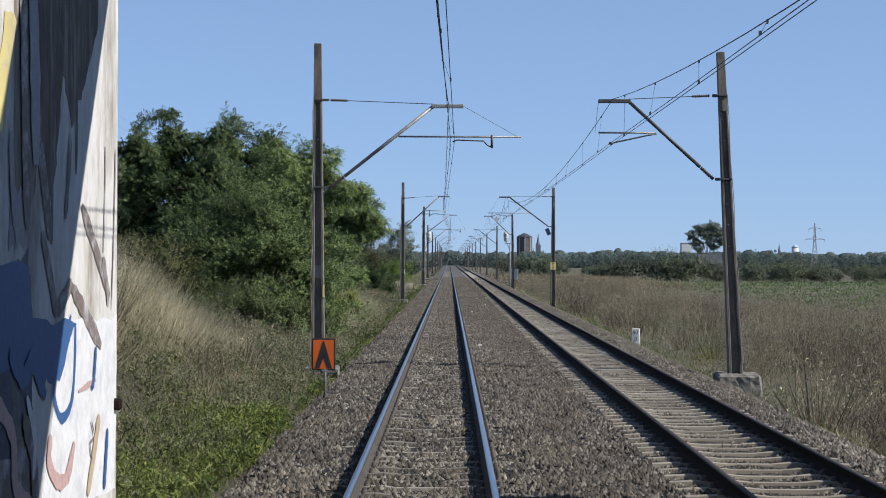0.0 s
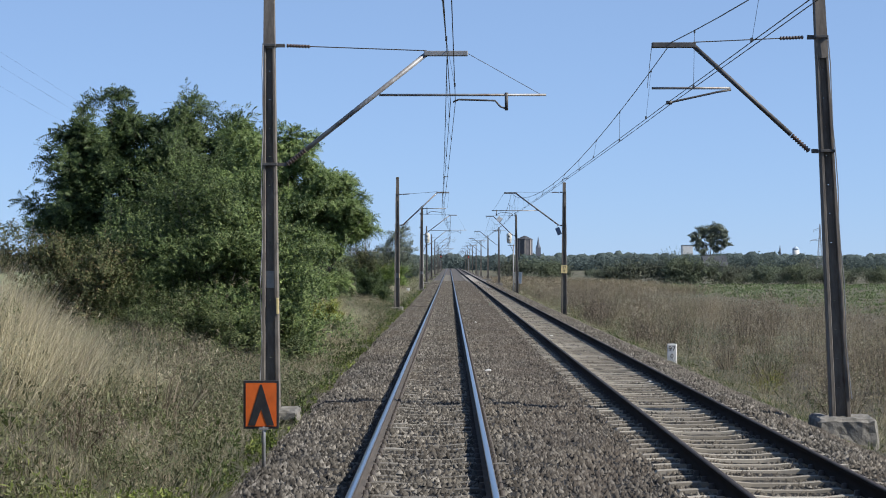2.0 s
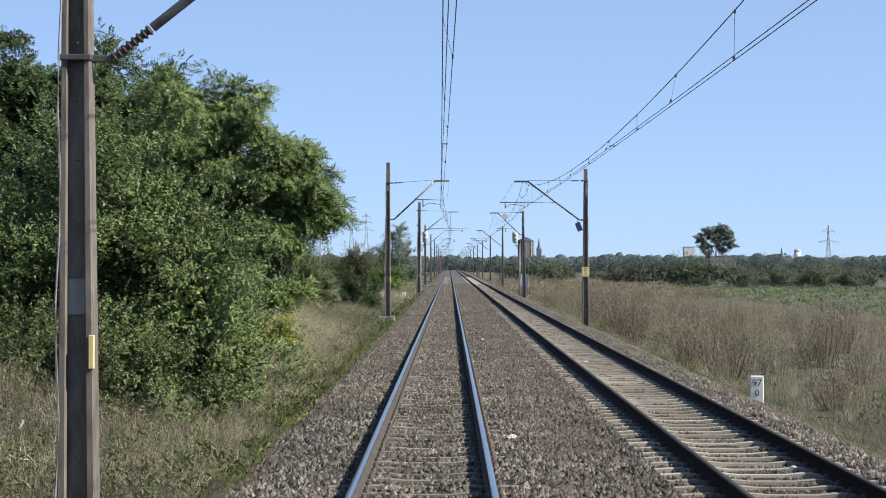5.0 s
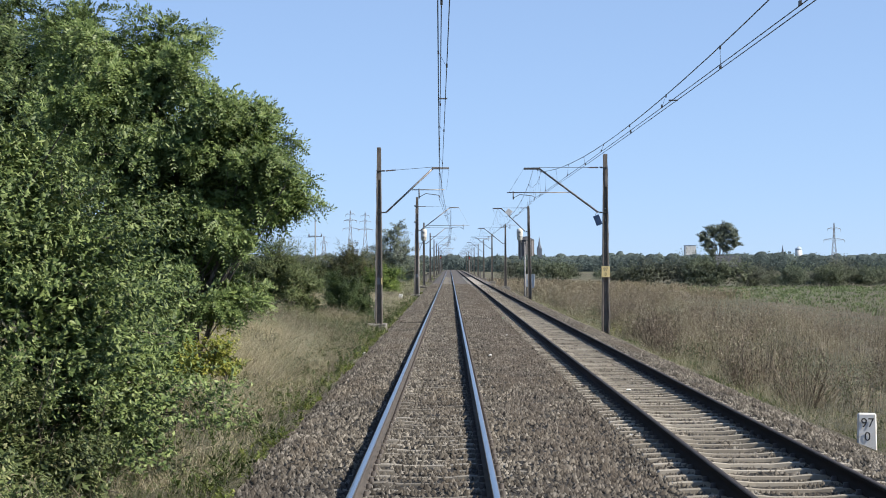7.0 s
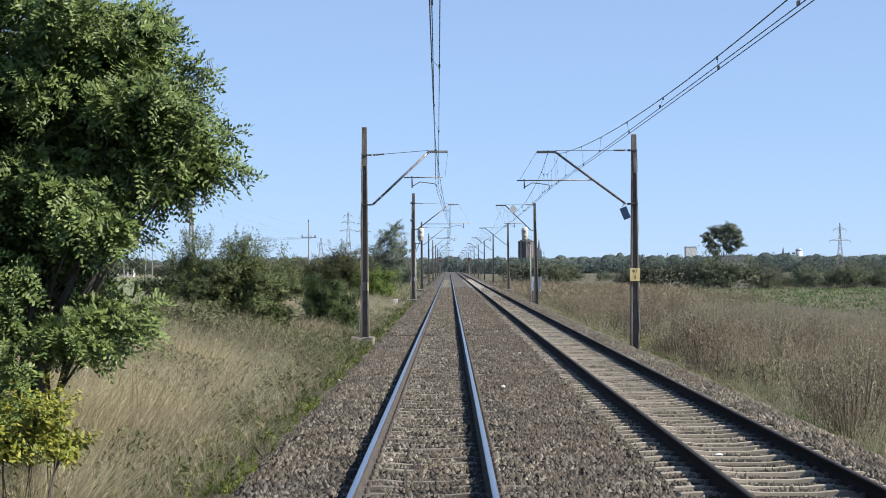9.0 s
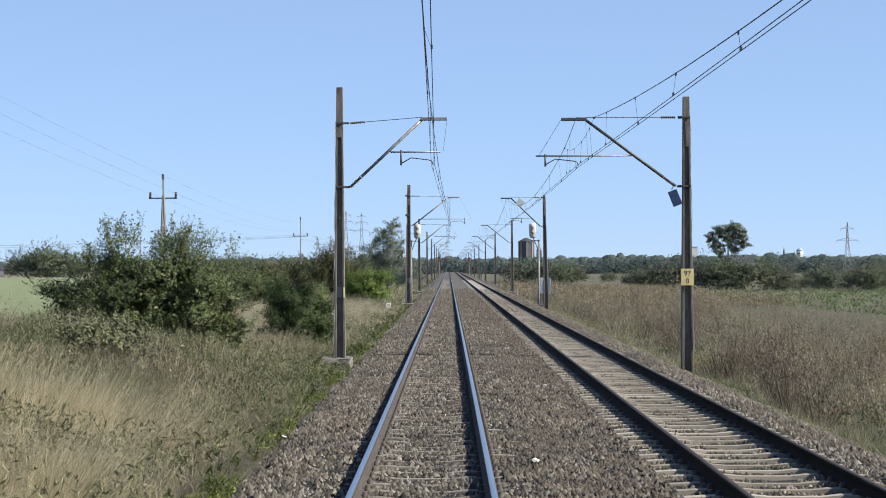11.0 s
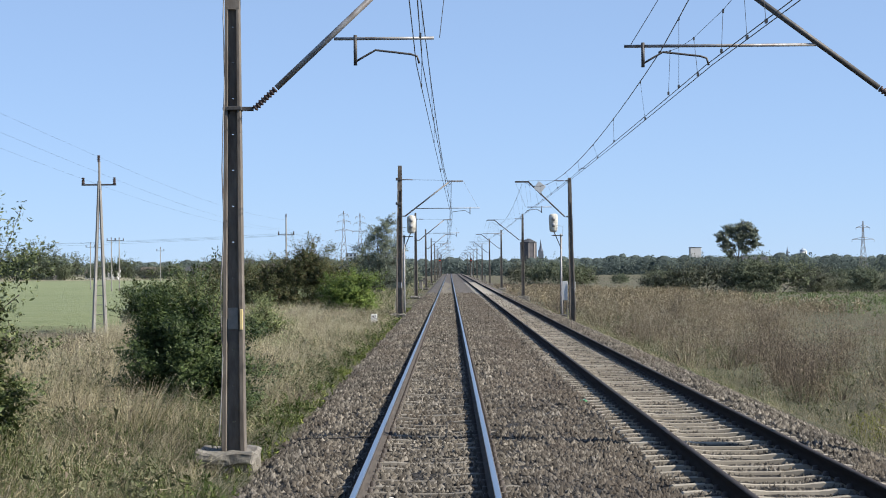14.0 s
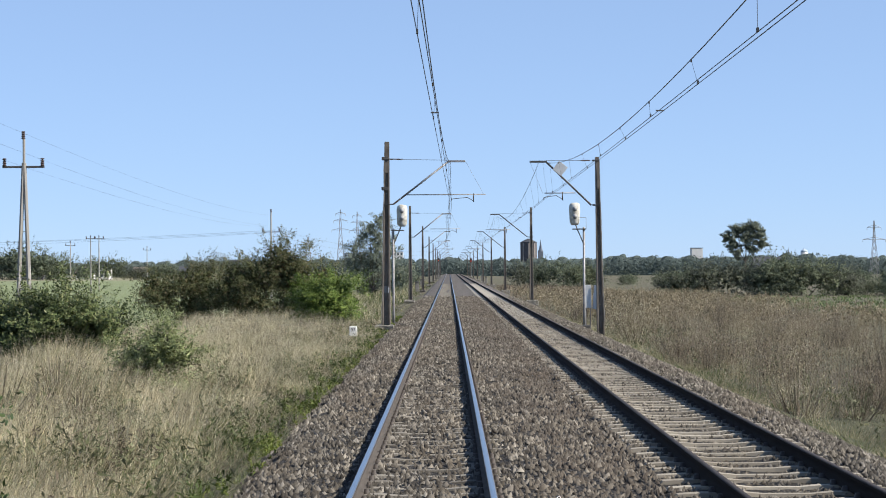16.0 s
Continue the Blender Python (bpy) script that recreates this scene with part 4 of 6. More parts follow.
tree("bush", -3.45, 63.6, [(0, 0, 0.95, 0.36, 0.36, 0.28), (-0.28, -0.2, 0.78, 0.3, 0.34, 0.26), (0.2, 0.1, 0.72, 0.24, 0.24, 0.22)], LEAF_YELLOW, "yellow-flowering weed clump at the ballast edge", "bush", 420, 0.026, 9, 0.12, 14, 0.015, 0.25, clumps=40)
for n, (x, y, r, h) in enumerate(((-7.2, 96, 1.0, 0.8), (-12.5, 160, 1.5, 1.0), (-14.5, 132, 1.6, 1.1), (-11.5, 118, 1.3, 0.9))):
    z = float(height(x, y))
    tree("bush", x, y, [(0, 0, z + h * 0.5, r, r, h * 0.6), (r * 0.8, 0.4, z + h * 0.4, r * 0.6, r * 0.6, h * 0.5)], LEAF_GREY, "low grey-green scrub on the bank", "bush", 600, 0.045, 9, 0.2, 30 + n, 0.03, 0.15)
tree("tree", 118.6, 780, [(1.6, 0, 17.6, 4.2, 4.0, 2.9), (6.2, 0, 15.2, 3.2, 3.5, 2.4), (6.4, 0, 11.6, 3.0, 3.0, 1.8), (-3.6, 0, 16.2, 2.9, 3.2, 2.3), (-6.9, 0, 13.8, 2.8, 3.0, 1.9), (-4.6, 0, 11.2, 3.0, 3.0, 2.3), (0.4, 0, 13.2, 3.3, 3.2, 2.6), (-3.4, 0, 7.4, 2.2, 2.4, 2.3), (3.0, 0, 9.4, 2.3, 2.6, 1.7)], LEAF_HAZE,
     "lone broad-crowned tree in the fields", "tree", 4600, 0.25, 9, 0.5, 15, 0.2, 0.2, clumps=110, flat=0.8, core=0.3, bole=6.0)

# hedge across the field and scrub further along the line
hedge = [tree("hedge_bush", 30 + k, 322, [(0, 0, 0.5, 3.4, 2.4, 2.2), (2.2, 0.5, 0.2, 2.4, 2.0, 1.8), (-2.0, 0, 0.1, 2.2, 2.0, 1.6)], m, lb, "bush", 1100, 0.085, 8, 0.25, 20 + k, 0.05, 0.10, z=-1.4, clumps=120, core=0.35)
         for k, (m, lb) in enumerate(((LEAF_HAZED, "hazy grey-green field hedge bush"), (LEAF_FAR, "dull green field hedge bush"), (LEAF_PALE, "pale green field hedge bush")))]
for h in hedge:
    tagged(h, group="hedge across the field")
rh = random.Random(5)
spots = [(36 + i * 5.2 + rh.uniform(-1.5, 1.5), 318 + rh.uniform(-5, 7) + i * 0.25, rh.uniform(0.95, 1.5)) for i in range(30)]
spots += [(16 + i * 4.5, 430 + rh.uniform(-14, 14), rh.uniform(1.3, 1.9)) for i in range(3)]
spots += [(30 + i * 8, 462 + rh.uniform(-4, 4), rh.uniform(0.75, 1.0)) for i in range(12)]
spots += [(-10 - i * 7, 345 + rh.uniform(-25, 25), rh.uniform(0.6, 1.0)) for i in range(5)]
spots += [(-300 + i * 17 + rh.uniform(-8, 8), 880 + rh.uniform(-60, 80), rh.uniform(1.0, 2.4)) for i in range(14)]
spots += [(-176, 800, 4.2), (-166, 806, 3.2), (-184, 812, 3.6), (-150, 800, 2.0), (-143, 812, 2.6), (-128, 800, 1.7), (-118, 806, 2.2), (-160, 790, 1.6), (-102, 830, 2.6), (-94, 850, 2.4), (-84, 820, 2.0), (-78, 860, 2.6)]
spots += [(-9 - (i % 3) * 2.5, 390 + i * 34, rh.uniform(0.8, 1.2)) for i in range(6)]
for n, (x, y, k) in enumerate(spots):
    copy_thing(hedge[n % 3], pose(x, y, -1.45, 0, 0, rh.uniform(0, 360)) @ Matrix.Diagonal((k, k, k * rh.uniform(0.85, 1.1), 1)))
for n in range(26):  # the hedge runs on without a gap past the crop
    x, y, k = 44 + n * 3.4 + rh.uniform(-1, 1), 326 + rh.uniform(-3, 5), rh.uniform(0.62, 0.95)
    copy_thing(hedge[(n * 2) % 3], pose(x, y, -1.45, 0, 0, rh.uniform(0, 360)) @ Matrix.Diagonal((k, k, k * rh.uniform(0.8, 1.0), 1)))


def woods(name, y0, y1, x0, x1, n, top, size, mat, label, seed):
    """A distant belt of trees: rounded crowns of different heights with leaves over them."""
    rng = np.random.default_rng(seed)
    rx = np.arange(x0, x1, size * 0.6)
    tops = np.full(len(rx), top * 0.5)
    for cx in np.arange(x0, x1, size * 2.6):
        c, r = cx + rng.normal(0, size), size * rng.uniform(2.2, 4.6)
        h = top * (0.80 + 0.1 * math.sin(cx / (y1 * 0.03) + seed) + rng.normal(0, 0.13))
        k = 1 - ((rx - c) / r) ** 2
        tops = np.maximum(tops, np.where(k > 0, h - r * 0.8 * (1 - np.sqrt(np.clip(k, 0, 1))), -9))
    yy = y0 + 0.3 * (y1 - y0) + 0 * rx
    rows = [np.stack([rx, yy - size, rx * 0 - 1.6], -1), np.stack([rx, yy - size * 0.4, tops * 0.7], -1), np.stack([rx, yy + size, tops], -1), np.stack([rx, yy + size * 4, rx * 0 - 1.6], -1)]
    m = len(rx)
    i = np.arange(m - 1)
    hull = np.concatenate([np.stack([i + r * m, i + 1 + r * m, i + 1 + (r + 1) * m], -1) for r in range(3)] + [np.stack([i + r * m, i + 1 + (r + 1) * m, i + (r + 1) * m], -1) for r in range(3)])
    x = rng.uniform(x0, x1, n)
    z = -1.5 + (np.interp(x, rx, tops) + 1.5) * rng.random(n) ** 0.8
    p = np.stack([x, y0 + (0.3 * (y1 - y0) - size * 1.5) * rng.random(n) ** 0.3, z], -1)
    v, f = leaves_mesh(p, np.tile((0, 0, 1.0), (n, 1)), size * 0.8, rng, 1, size * 0.3)
    f = np.concatenate([f, hull + len(v)])
    v = np.concatenate([v] + rows)
    o = link_mesh(name, np_mesh(name, v, f), mat)
    return tagged(o, label, "woodland", kind="stuff")


woods("distant_woods", 860, 960, -60, 420, 12000, 7.6, 0.9, LEAF_WOOD_HAZE, "distant belt of green trees dulled by haze", 3)
woods("distant_woods", 1900, 2100, -900, 1050, 16000, 13.5, 1.5, LEAF_WOOD_HAZE, "hazy wooded skyline", 4)
woods("distant_woods", 3200, 3400, -1500, 1700, 12000, 21, 2.6, LEAF_WOOD_HAZE, "far wooded skyline tinted blue for haze", 5)

# ---------------------------------------------------------------- grass, weeds and crops
def blades(name, x, y, h, w, mat, label, rng, lean=0.35, z=None):
    """Bent grass blades, one at each place."""
    n = len(x)
    z = height(x, y) - 0.03 if z is None else z
    a, b = rng.random(n) * 2 * np.pi, rng.random(n) * 2 * np.pi
    dx, dy = np.cos(a) * w, np.sin(a) * w
    k = lean * h * (0.2 + rng.random(n))
    v = np.stack([np.stack([x - dx, y - dy, z], -1), np.stack([x + dx, y + dy, z], -1), np.stack([x + np.cos(b) * k, y + np.sin(b) * k, z + h * (1 - 0.2 * lean)], -1)], 1)
    o = link_mesh(name, np_mesh(name, v, np.arange(3 * n).reshape(-1, 3)), mat)
    return tagged(o, label, "grass", kind="stuff")


def weeds(name, x, y, h, mat, label, rng, bits=9, size=0.035, w=0.006, low=0.3):
    """Upright stalks with small dry leaves and seed heads towards the top."""
    n = len(x)
    z = height(x, y) - 0.03
    b = rng.random(n) * 2 * np.pi
    k = 0.18 * h * rng.random(n)
    tip = np.stack([x + np.cos(b) * k, y + np.sin(b) * k, z + h], -1)
    base = np.stack([x, y, z], -1)
    dx = np.stack([np.cos(b) * w, np.sin(b) * w, b * 0], -1)
    v1 = np.stack([base - dx, base + dx, tip], 1).reshape(-1, 3)
    f1 = np.arange(n * 3).reshape(-1, 3)
    t = low + (1 - low) * rng.random((n, bits, 1)) ** 0.7
    c = base[:, None] * (1 - t) + tip[:, None] * t + rng.normal(0, 1, (n, bits, 3)) * (0.07, 0.07, 0.03) * h[:, None, None]
    d1, d2 = rng.normal(0, size, (n, bits, 3)), rng.normal(0, size, (n, bits, 3))
    d1[..., 2] += size * 0.6
    v2 = np.stack([c - d1, c + d1 * 0.4 + d2 * 0.6, c + d1], 2).reshape(-1, 3)
    f2 = np.arange(n * bits * 3).reshape(-1, 3) + len(v1)
    o = link_mesh(name, np_mesh(name, np.concatenate([v1, v2]), np.concatenate([f1, f2])), mat)
    return tagged(o, label, "weeds", kind="stuff")


def tufts(rng, n, x0, x1, y0, y1, clump=0.35, per=14, bias=1.0):
    m = n // per
    cx = x0 + (x1 - x0) * rng.random(m)
    cy = y0 + (y1 - y0) * rng.random(m) ** bias
    return np.repeat(cx, per) + rng.normal(0, clump, m * per), np.repeat(cy, per) + rng.normal(0, clump, m * per)


rg = np.random.default_rng(11)


def patchy(x, y, seed, f=0.55):
    """0 to 1, in soft patches a few metres wide."""
    return 0.5 + 0.25 * np.sin(x * f * 2.1 + seed) * np.sin(y * f + seed * 2) + 0.25 * np.sin(x * f * 0.9 - y * f * 1.7 + seed * 3)


rm = np.random.default_rng(77)
MOUNDS = np.stack([rm.uniform(8.6, 31, 330), rm.uniform(18, 218, 330), rm.uniform(0.9, 2.3, 330), rm.uniform(0.55, 1.35, 330)], -1)


em = rm.uniform(24, 200, 70)  # heaps of taller growth where the stand begins
MOUNDS = np.concatenate([MOUNDS, np.stack([8.7 + 0.8 * np.sin(em * 0.11 + 1.0) + 0.5 * np.sin(em * 0.37) + rm.uniform(0.2, 3.2, 70), em, rm.uniform(0.6, 1.3, 70), rm.uniform(0.9, 1.4, 70)], -1)])


def mound(x, y):
    """How high the weeds beside the field stand: separate stands with hollows between them."""
    m = np.zeros(np.shape(x))
    for cx, cy, r, h in MOUNDS:
        near = np.abs(y - cy) < 2.2 * r
        d = ((x[near] - cx) ** 2 + ((y[near] - cy) / 1.2) ** 2) / r ** 2
        m[near] = np.maximum(m[near], h * np.exp(-d ** 2 * 0.8))
    return m


def clear(x, y):
    """Away from the kilometre stones and the ballast."""
    return ~((np.abs(x - 7.3) < 0.75) & (y > 62.5) & (y < 66.8)) & ~((np.abs(x + 3.6) < 0.5) & (y > 168) & (y < 173.6)) & ((x < -2.32 + 0.1 * np.sin(y * 0.8) + 0.06 * np.sin(y * 2.3)) | (x > 6.6))


def strew(n, x0, x1, y0, y1, clump, per, seed, low, power=1.0):
    x, y = tufts(rg, n, x0, x1, y0, y1, clump, per)
    ok = clear(x, y) & (rg.random(len(x)) < low + (1 - low) * patchy(x, y, seed) ** power)
    return x[ok], y[ok]


def tussocks(name, n, x0, x1, y0, y1, per, r, h0, h1, w0, w1, mat, label, seed, low, power, fall=(0, 0)):
    """Separate tufts, their blades leaning out from the middle; each tuft has its own height."""
    m = n // per
    cx, cy = x0 + (x1 - x0) * rg.random(m), y0 + (y1 - y0) * rg.random(m)
    ok = clear(cx, cy) & (rg.random(m) < low + (1 - low) * patchy(cx, cy, seed) ** power)
    cx, cy = cx[ok], cy[ok]
    th = rg.uniform(h0, h1, len(cx)) * (0.6 + 0.7 * patchy(cx, cy, seed + 4, 0.5))
    th = th * (0.35 + 0.65 * np.clip(np.minimum(np.abs(cx + 2.2), np.abs(cx - 6.6)) / 2.2, 0, 1))
    cx, cy, th = (np.repeat(v, per) for v in (cx, cy, th))
    k = len(cx)
    ox, oy = rg.normal(0, r, k), rg.normal(0, r, k)
    bx0, by0 = cx + ox, cy + oy
    hh = th * rg.uniform(0.55, 1.05, k)
    z = height(bx0, by0) - 0.03
    a = rg.random(k) * 2 * np.pi
    w = rg.uniform(w0, w1, k)
    tx, ty = bx0 + ox * 1.3 + rg.normal(0, 0.16, k) * hh + fall[0] * hh, by0 + oy * 1.3 + rg.normal(0, 0.16, k) * hh + fall[1] * hh
    v = np.stack([np.stack([bx0 - np.cos(a) * w, by0 - np.sin(a) * w, z], -1), np.stack([bx0 + np.cos(a) * w, by0 + np.sin(a) * w, z], -1), np.stack([tx, ty, z + hh], -1)], 1)
    o = link_mesh(name, np_mesh(name, v, np.arange(3 * k).reshape(-1, 3)), mat)
    return tagged(o, label, "grass", kind="stuff")


def tangle(name, n, x0, x1, y0, y1, deep, length, width, mat, label, seed, low, power, bias=1.3):
    """Fallen and crossing stems that fill the lower growth."""
    x, y = x0 + (x1 - x0) * rg.random(n), y0 + (y1 - y0) * rg.random(n) ** bias
    ok = clear(x, y) & (rg.random(n) < low + (1 - low) * patchy(x, y, seed, 0.45) ** power)
    x, y = x[ok], y[ok]
    if x0 > 0:
        ok = rg.random(len(x)) < 0.15 + mound(x, y)
        x, y = x[ok], y[ok]
    n = len(x)
    tall = deep * (0.45 + 0.9 * patchy(x, y, seed + 2, 0.8)) * (0.3 + 0.7 * np.clip(np.minimum(np.abs(x + 2.2), np.abs(x - 6.6)) / 2.0, 0, 1))
    if x0 > 0:
        tall = tall * (0.14 + 1.4 * mound(x, y)) * (1 - 0.2 * smooth(90, 125, y))
    c = np.stack([x, y, height(x, y) + tall * rg.random(n) ** 0.8], -1)
    d = rg.normal(0, 0.55, (n, 3)) + (0, 0, 0.9)
    d[:, 0] += 0.8 * np.sin(x * 1.3 + y * 0.9 + seed)
    d[:, 1] += 0.6 * np.sin(x * 0.8 - y * 1.4 + seed * 2)
    d /= np.linalg.norm(d, axis=1, keepdims=True)
    b = np.cross(d, rg.normal(0, 1, (n, 3)))
    b /= np.linalg.norm(b, axis=1, keepdims=True)
    l, w = length * rg.uniform(0.5, 1.4, (n, 1)), width * rg.uniform(0.6, 1.5, (n, 1))
    v = np.stack([c - d * l * 0.5 - b * w, c - d * l * 0.5 + b * w, c + d * l * 0.5], 1)
    o = link_mesh(name, np_mesh(name, v, np.arange(3 * n).reshape(-1, 3)), mat)
    return tagged(o, label, "grass", kind="stuff")


tussocks("dry_grass", 95000, -12, -3.0, 18, 190, 34, 0.13, 0.45, 0.95, 0.002, 0.004, DRY, "tall dry straw-coloured grass on the bank", 1.0, 0.25, 1.3, (-0.2, 0.1))
tussocks("dry_grass", 62000, -11.5, -3.0, 74, 188, 90, 0.2, 0.4, 0.95, 0.003, 0.005, BLOND, "pale blond grass mounds on the bank", 21.0, 0.25, 1.6, (0.3, -0.12))
tussocks("dry_grass", 44000, -8.5, -4.7, 20, 41, 70, 0.13, 0.8, 1.25, 0.002, 0.004, BLOND, "arching sheaves of long dry grass", 31.0, 0.4, 1.5, (0.35, -0.12))
tussocks("dry_grass", 52000, -9.5, -3.6, 112, 155, 60, 0.15, 0.7, 1.15, 0.002, 0.005, BLOND, "arching sheaves of blond grass", 33.0, 0.3, 1.2, (0.3, -0.15))
tussocks("brown_grass", 36000, -8, -3.4, 20, 60, 40, 0.15, 0.5, 1.0, 0.002, 0.004, WITHERED, "withered brown grass on the bank", 37.0, 0.05, 2.0, (0.1, -0.1))
tussocks("green_grass", 36000, -9.5, -3.0, 90, 113, 30, 0.18, 0.4, 0.85, 0.003, 0.005, GREEN, "green grass tufts between the blond sheaves", 51.0, 0.2, 1.2, (0.15, -0.1))
tussocks("blond_sheaves", 100000, -9.5, -3.9, 66, 88, 110, 0.24, 0.7, 1.15, 0.002, 0.004, BLOND, "flowing pale golden grass on the crest of the bank", 41.0, 0.12, 1.2, (0.5, -0.2))
tussocks("blond_sheaves", 62000, -9.5, -3.7, 111, 162, 110, 0.24, 0.6, 1.0, 0.002, 0.004, BLOND, "flowing pale golden grass between the bushes", 43.0, 0.02, 2.6, (0.5, -0.2))
tangle("blond_tangle", 20000, -11, -2.9, 74, 185, 0.5, 0.27, 0.004, BLOND, "matted blond grass on the bank", 21.0, 0.4, 1.0)
tangle("dry_tangle", 90000, -12, -2.8, 18, 185, 0.5, 0.27, 0.003, DRY, "matted dry grass on the bank", 1.0, 0.4, 1.0)
tangle("green_tangle", 36000, -10, -2.2, 18, 78, 0.4, 0.14, 0.006, GREEN, "green undergrowth in the dry grass", 3.0, 0.2, 1.2, 1.0)
tangle("green_tangle", 22000, -10, -2.2, 86, 116, 0.5, 0.16, 0.005, GREEN, "green undergrowth in the blond grass", 3.0, 0.25, 1.3, 1.0)
tangle("green_tangle", 12000, -10, -2.2, 114, 180, 0.35, 0.14, 0.006, GREEN, "scattered green undergrowth further along the bank", 3.0, 0.0, 2.0, 1.0)
tussocks("green_grass", 26000, -9.5, -3.0, 112, 160, 24, 0.18, 0.3, 0.7, 0.003, 0.006, GREEN, "green grass tufts beside the low bushes", 53.0, 0.2, 1.2, (0.15, -0.1))
tangle("brown_tangle", 70000, -11, -3.0, 18, 180, 0.5, 0.16, 0.004, WITHERED, "brown withered stems in the grass", 5.0, 0.2, 1.4)
tussocks("green_grass", 24000, -3.5, -2.15, 18, 190, 16, 0.12, 0.14, 0.45, 0.003, 0.007, GREEN, "green grass and weeds along the ballast edge", 2.0, 0.35, 1.0)
tussocks("green_grass", 12000, -3.5, -2.3, 88, 160, 14, 0.14, 0.15, 0.4, 0.004, 0.008, LEAF_HAW, "fresh green grass at the ballast edge", 12.0, 0.4, 1.0)
tussocks("green_grass", 22000, -10, -3.4, 18, 70, 26, 0.2, 0.3, 0.6, 0.003, 0.006, GREEN, "green grass mixed into the dry bank", 3.0, 0.1, 1.8)
tussocks("verge_grass", 34000, -2.62, -2.25, 18, 200, 22, 0.06, 0.14, 0.3, 0.003, 0.007, MOSSY, "short fresh green grass creeping over the ballast edge", 8.0, 0.08, 2.2)
tussocks("dry_grass", 62000, -4.2, -2.55, 18, 190, 26, 0.12, 0.4, 0.8, 0.002, 0.004, DRY, "pale thin grass above the green verge", 14.0, 0.35, 1.0, (0.1, -0.1))
tussocks("brown_grass", 30000, -9.0, -3.6, 92, 122, 34, 0.2, 0.4, 0.95, 0.002, 0.004, WITHERED, "grey-brown withered stems among the bank grass", 39.0, 0.1, 1.6, (-0.1, 0.1))
tussocks("brown_grass", 40000, -4.4, -2.6, 18, 190, 24, 0.12, 0.4, 0.75, 0.002, 0.004, WITHERED, "thin grey-brown weeds above the green verge", 24.0, 0.25, 1.2, (0.05, -0.05))
x, y = strew(4500, -3.8, -2.6, 16, 29, 0.2, 16, 18.0, 0.1, 1.8)
weeds("verge_weeds", x, y, rg.uniform(0.15, 0.45, len(x)), MOSSY, "fresh green nettles at the foot of the bank", rg, 14, 0.024, 0.003, 0.15)
x, y = strew(7000, -2.7, -2.25, 18, 200, 0.12, 14, 8.0, 0.05, 2.4)
weeds("verge_weeds", x, y, rg.uniform(0.06, 0.2, len(x)), MOSSY, "low leafy green weeds at the ballast edge", rg, 12, 0.026, 0.003, 0.1)
tussocks("dry_grass", 30000, -14, -3.3, 186, 430, 16, 0.25, 0.4, 0.9, 0.010, 0.022, DRY, "dry grass beside the line further on", 16.0, 0.3, 1.0)
tussocks("green_grass", 16000, -9, -3.2, 186, 430, 16, 0.25, 0.4, 0.9, 0.012, 0.025, GREEN, "green scrub grass beside the line further on", 26.0, 0.2, 1.0)
tussocks("dry_grass", 26000, 7.0, 26, 212, 430, 16, 0.25, 0.4, 1.0, 0.010, 0.022, WITHERED, "withered grass beside the line further on", 36.0, 0.3, 1.0)
x, y = strew(5000, -10, -3.2, 24, 130, 0.3, 16, 15.0, 0.0, 2.2)
weeds("green_weeds", x, y, rg.uniform(0.3, 0.75, len(x)), LEAF_GREY, "grey-green leafy forbs in the dry grass", rg, 14, 0.03, 0.004)
x, y = strew(5000, -8.0, -3.1, 76, 150, 0.35, 16, 19.0, 0.1, 1.8)
weeds("green_weeds", x, y, rg.uniform(0.3, 0.75, len(x)), LEAF_GREY, "grey-green forbs among blond grass", rg, 13, 0.03, 0.004)
x, y = strew(4000, -6.0, -2.9, 17, 48, 0.3, 18, 17.0, 0.2, 1.6)
weeds("green_weeds", x, y, rg.uniform(0.3, 0.75, len(x)), LEAF_GREY, "leafy green forbs at the foot of the bank", rg, 18, 0.021, 0.004)
x, y = strew(8000, -12, -3.4, 16, 185, 0.35, 14, 5.0, 0.0, 2.5)
weeds("dry_weeds", x, y, rg.uniform(0.4, 0.95, len(x)), BROWN, "dry brown weed stalks on the bank", rg, 10, 0.02, 0.004)
x, y = strew(6500, -4.8, -2.2, 16, 185, 0.25, 8, 6.0, 0.1, 1.5)
weeds("green_weeds", x, y, rg.uniform(0.12, 0.4, len(x)), GREEN, "leafy green weeds at the ballast edge", rg, 12, 0.03, 0.004)
def stand_edge(y):
    """Where the tall weeds begin beside the field."""
    return 8.2 + 0.8 * np.sin(y * 0.11 + 1.0) + 0.5 * np.sin(y * 0.37) + 0.25 * np.sin(y * 1.1)


x, y = strew(62000, 8.2, 31, 22, 215, 0.5, 30, 7.0, 0.6, 1.2)
md = mound(x, y) * smooth(-0.2, 0.8, x - stand_edge(y))
ok = (rg.random(len(x)) < 0.05 + 1.15 * md ** 1.5) & (x < 31 - 9 * smooth(95, 130, y))
x, y, md = x[ok], y[ok], md[ok]
h = rg.uniform(0.7, 1.1, len(x)) * (0.35 + 1.15 * md) * (1 + (0.7 - 0.6 * smooth(85, 120, y)) * smooth(0.5, 3.5, x - stand_edge(y)))
pale = rg.random(len(x)) < smooth(0.38, 0.6, patchy(x, y, 61.0, 0.24)) * 0.85 + 0.12
weeds("dry_weeds", x[~pale], y[~pale], h[~pale] * 0.9, WITHERED, "thick brown dry weeds beside the field", rg, 13, 0.017, 0.004, 0.15)
weeds("dry_weeds", x[pale], y[pale], h[pale] * 0.8, TAN, "golden tan dry weeds beside the field", rg, 13, 0.017, 0.004, 0.15)
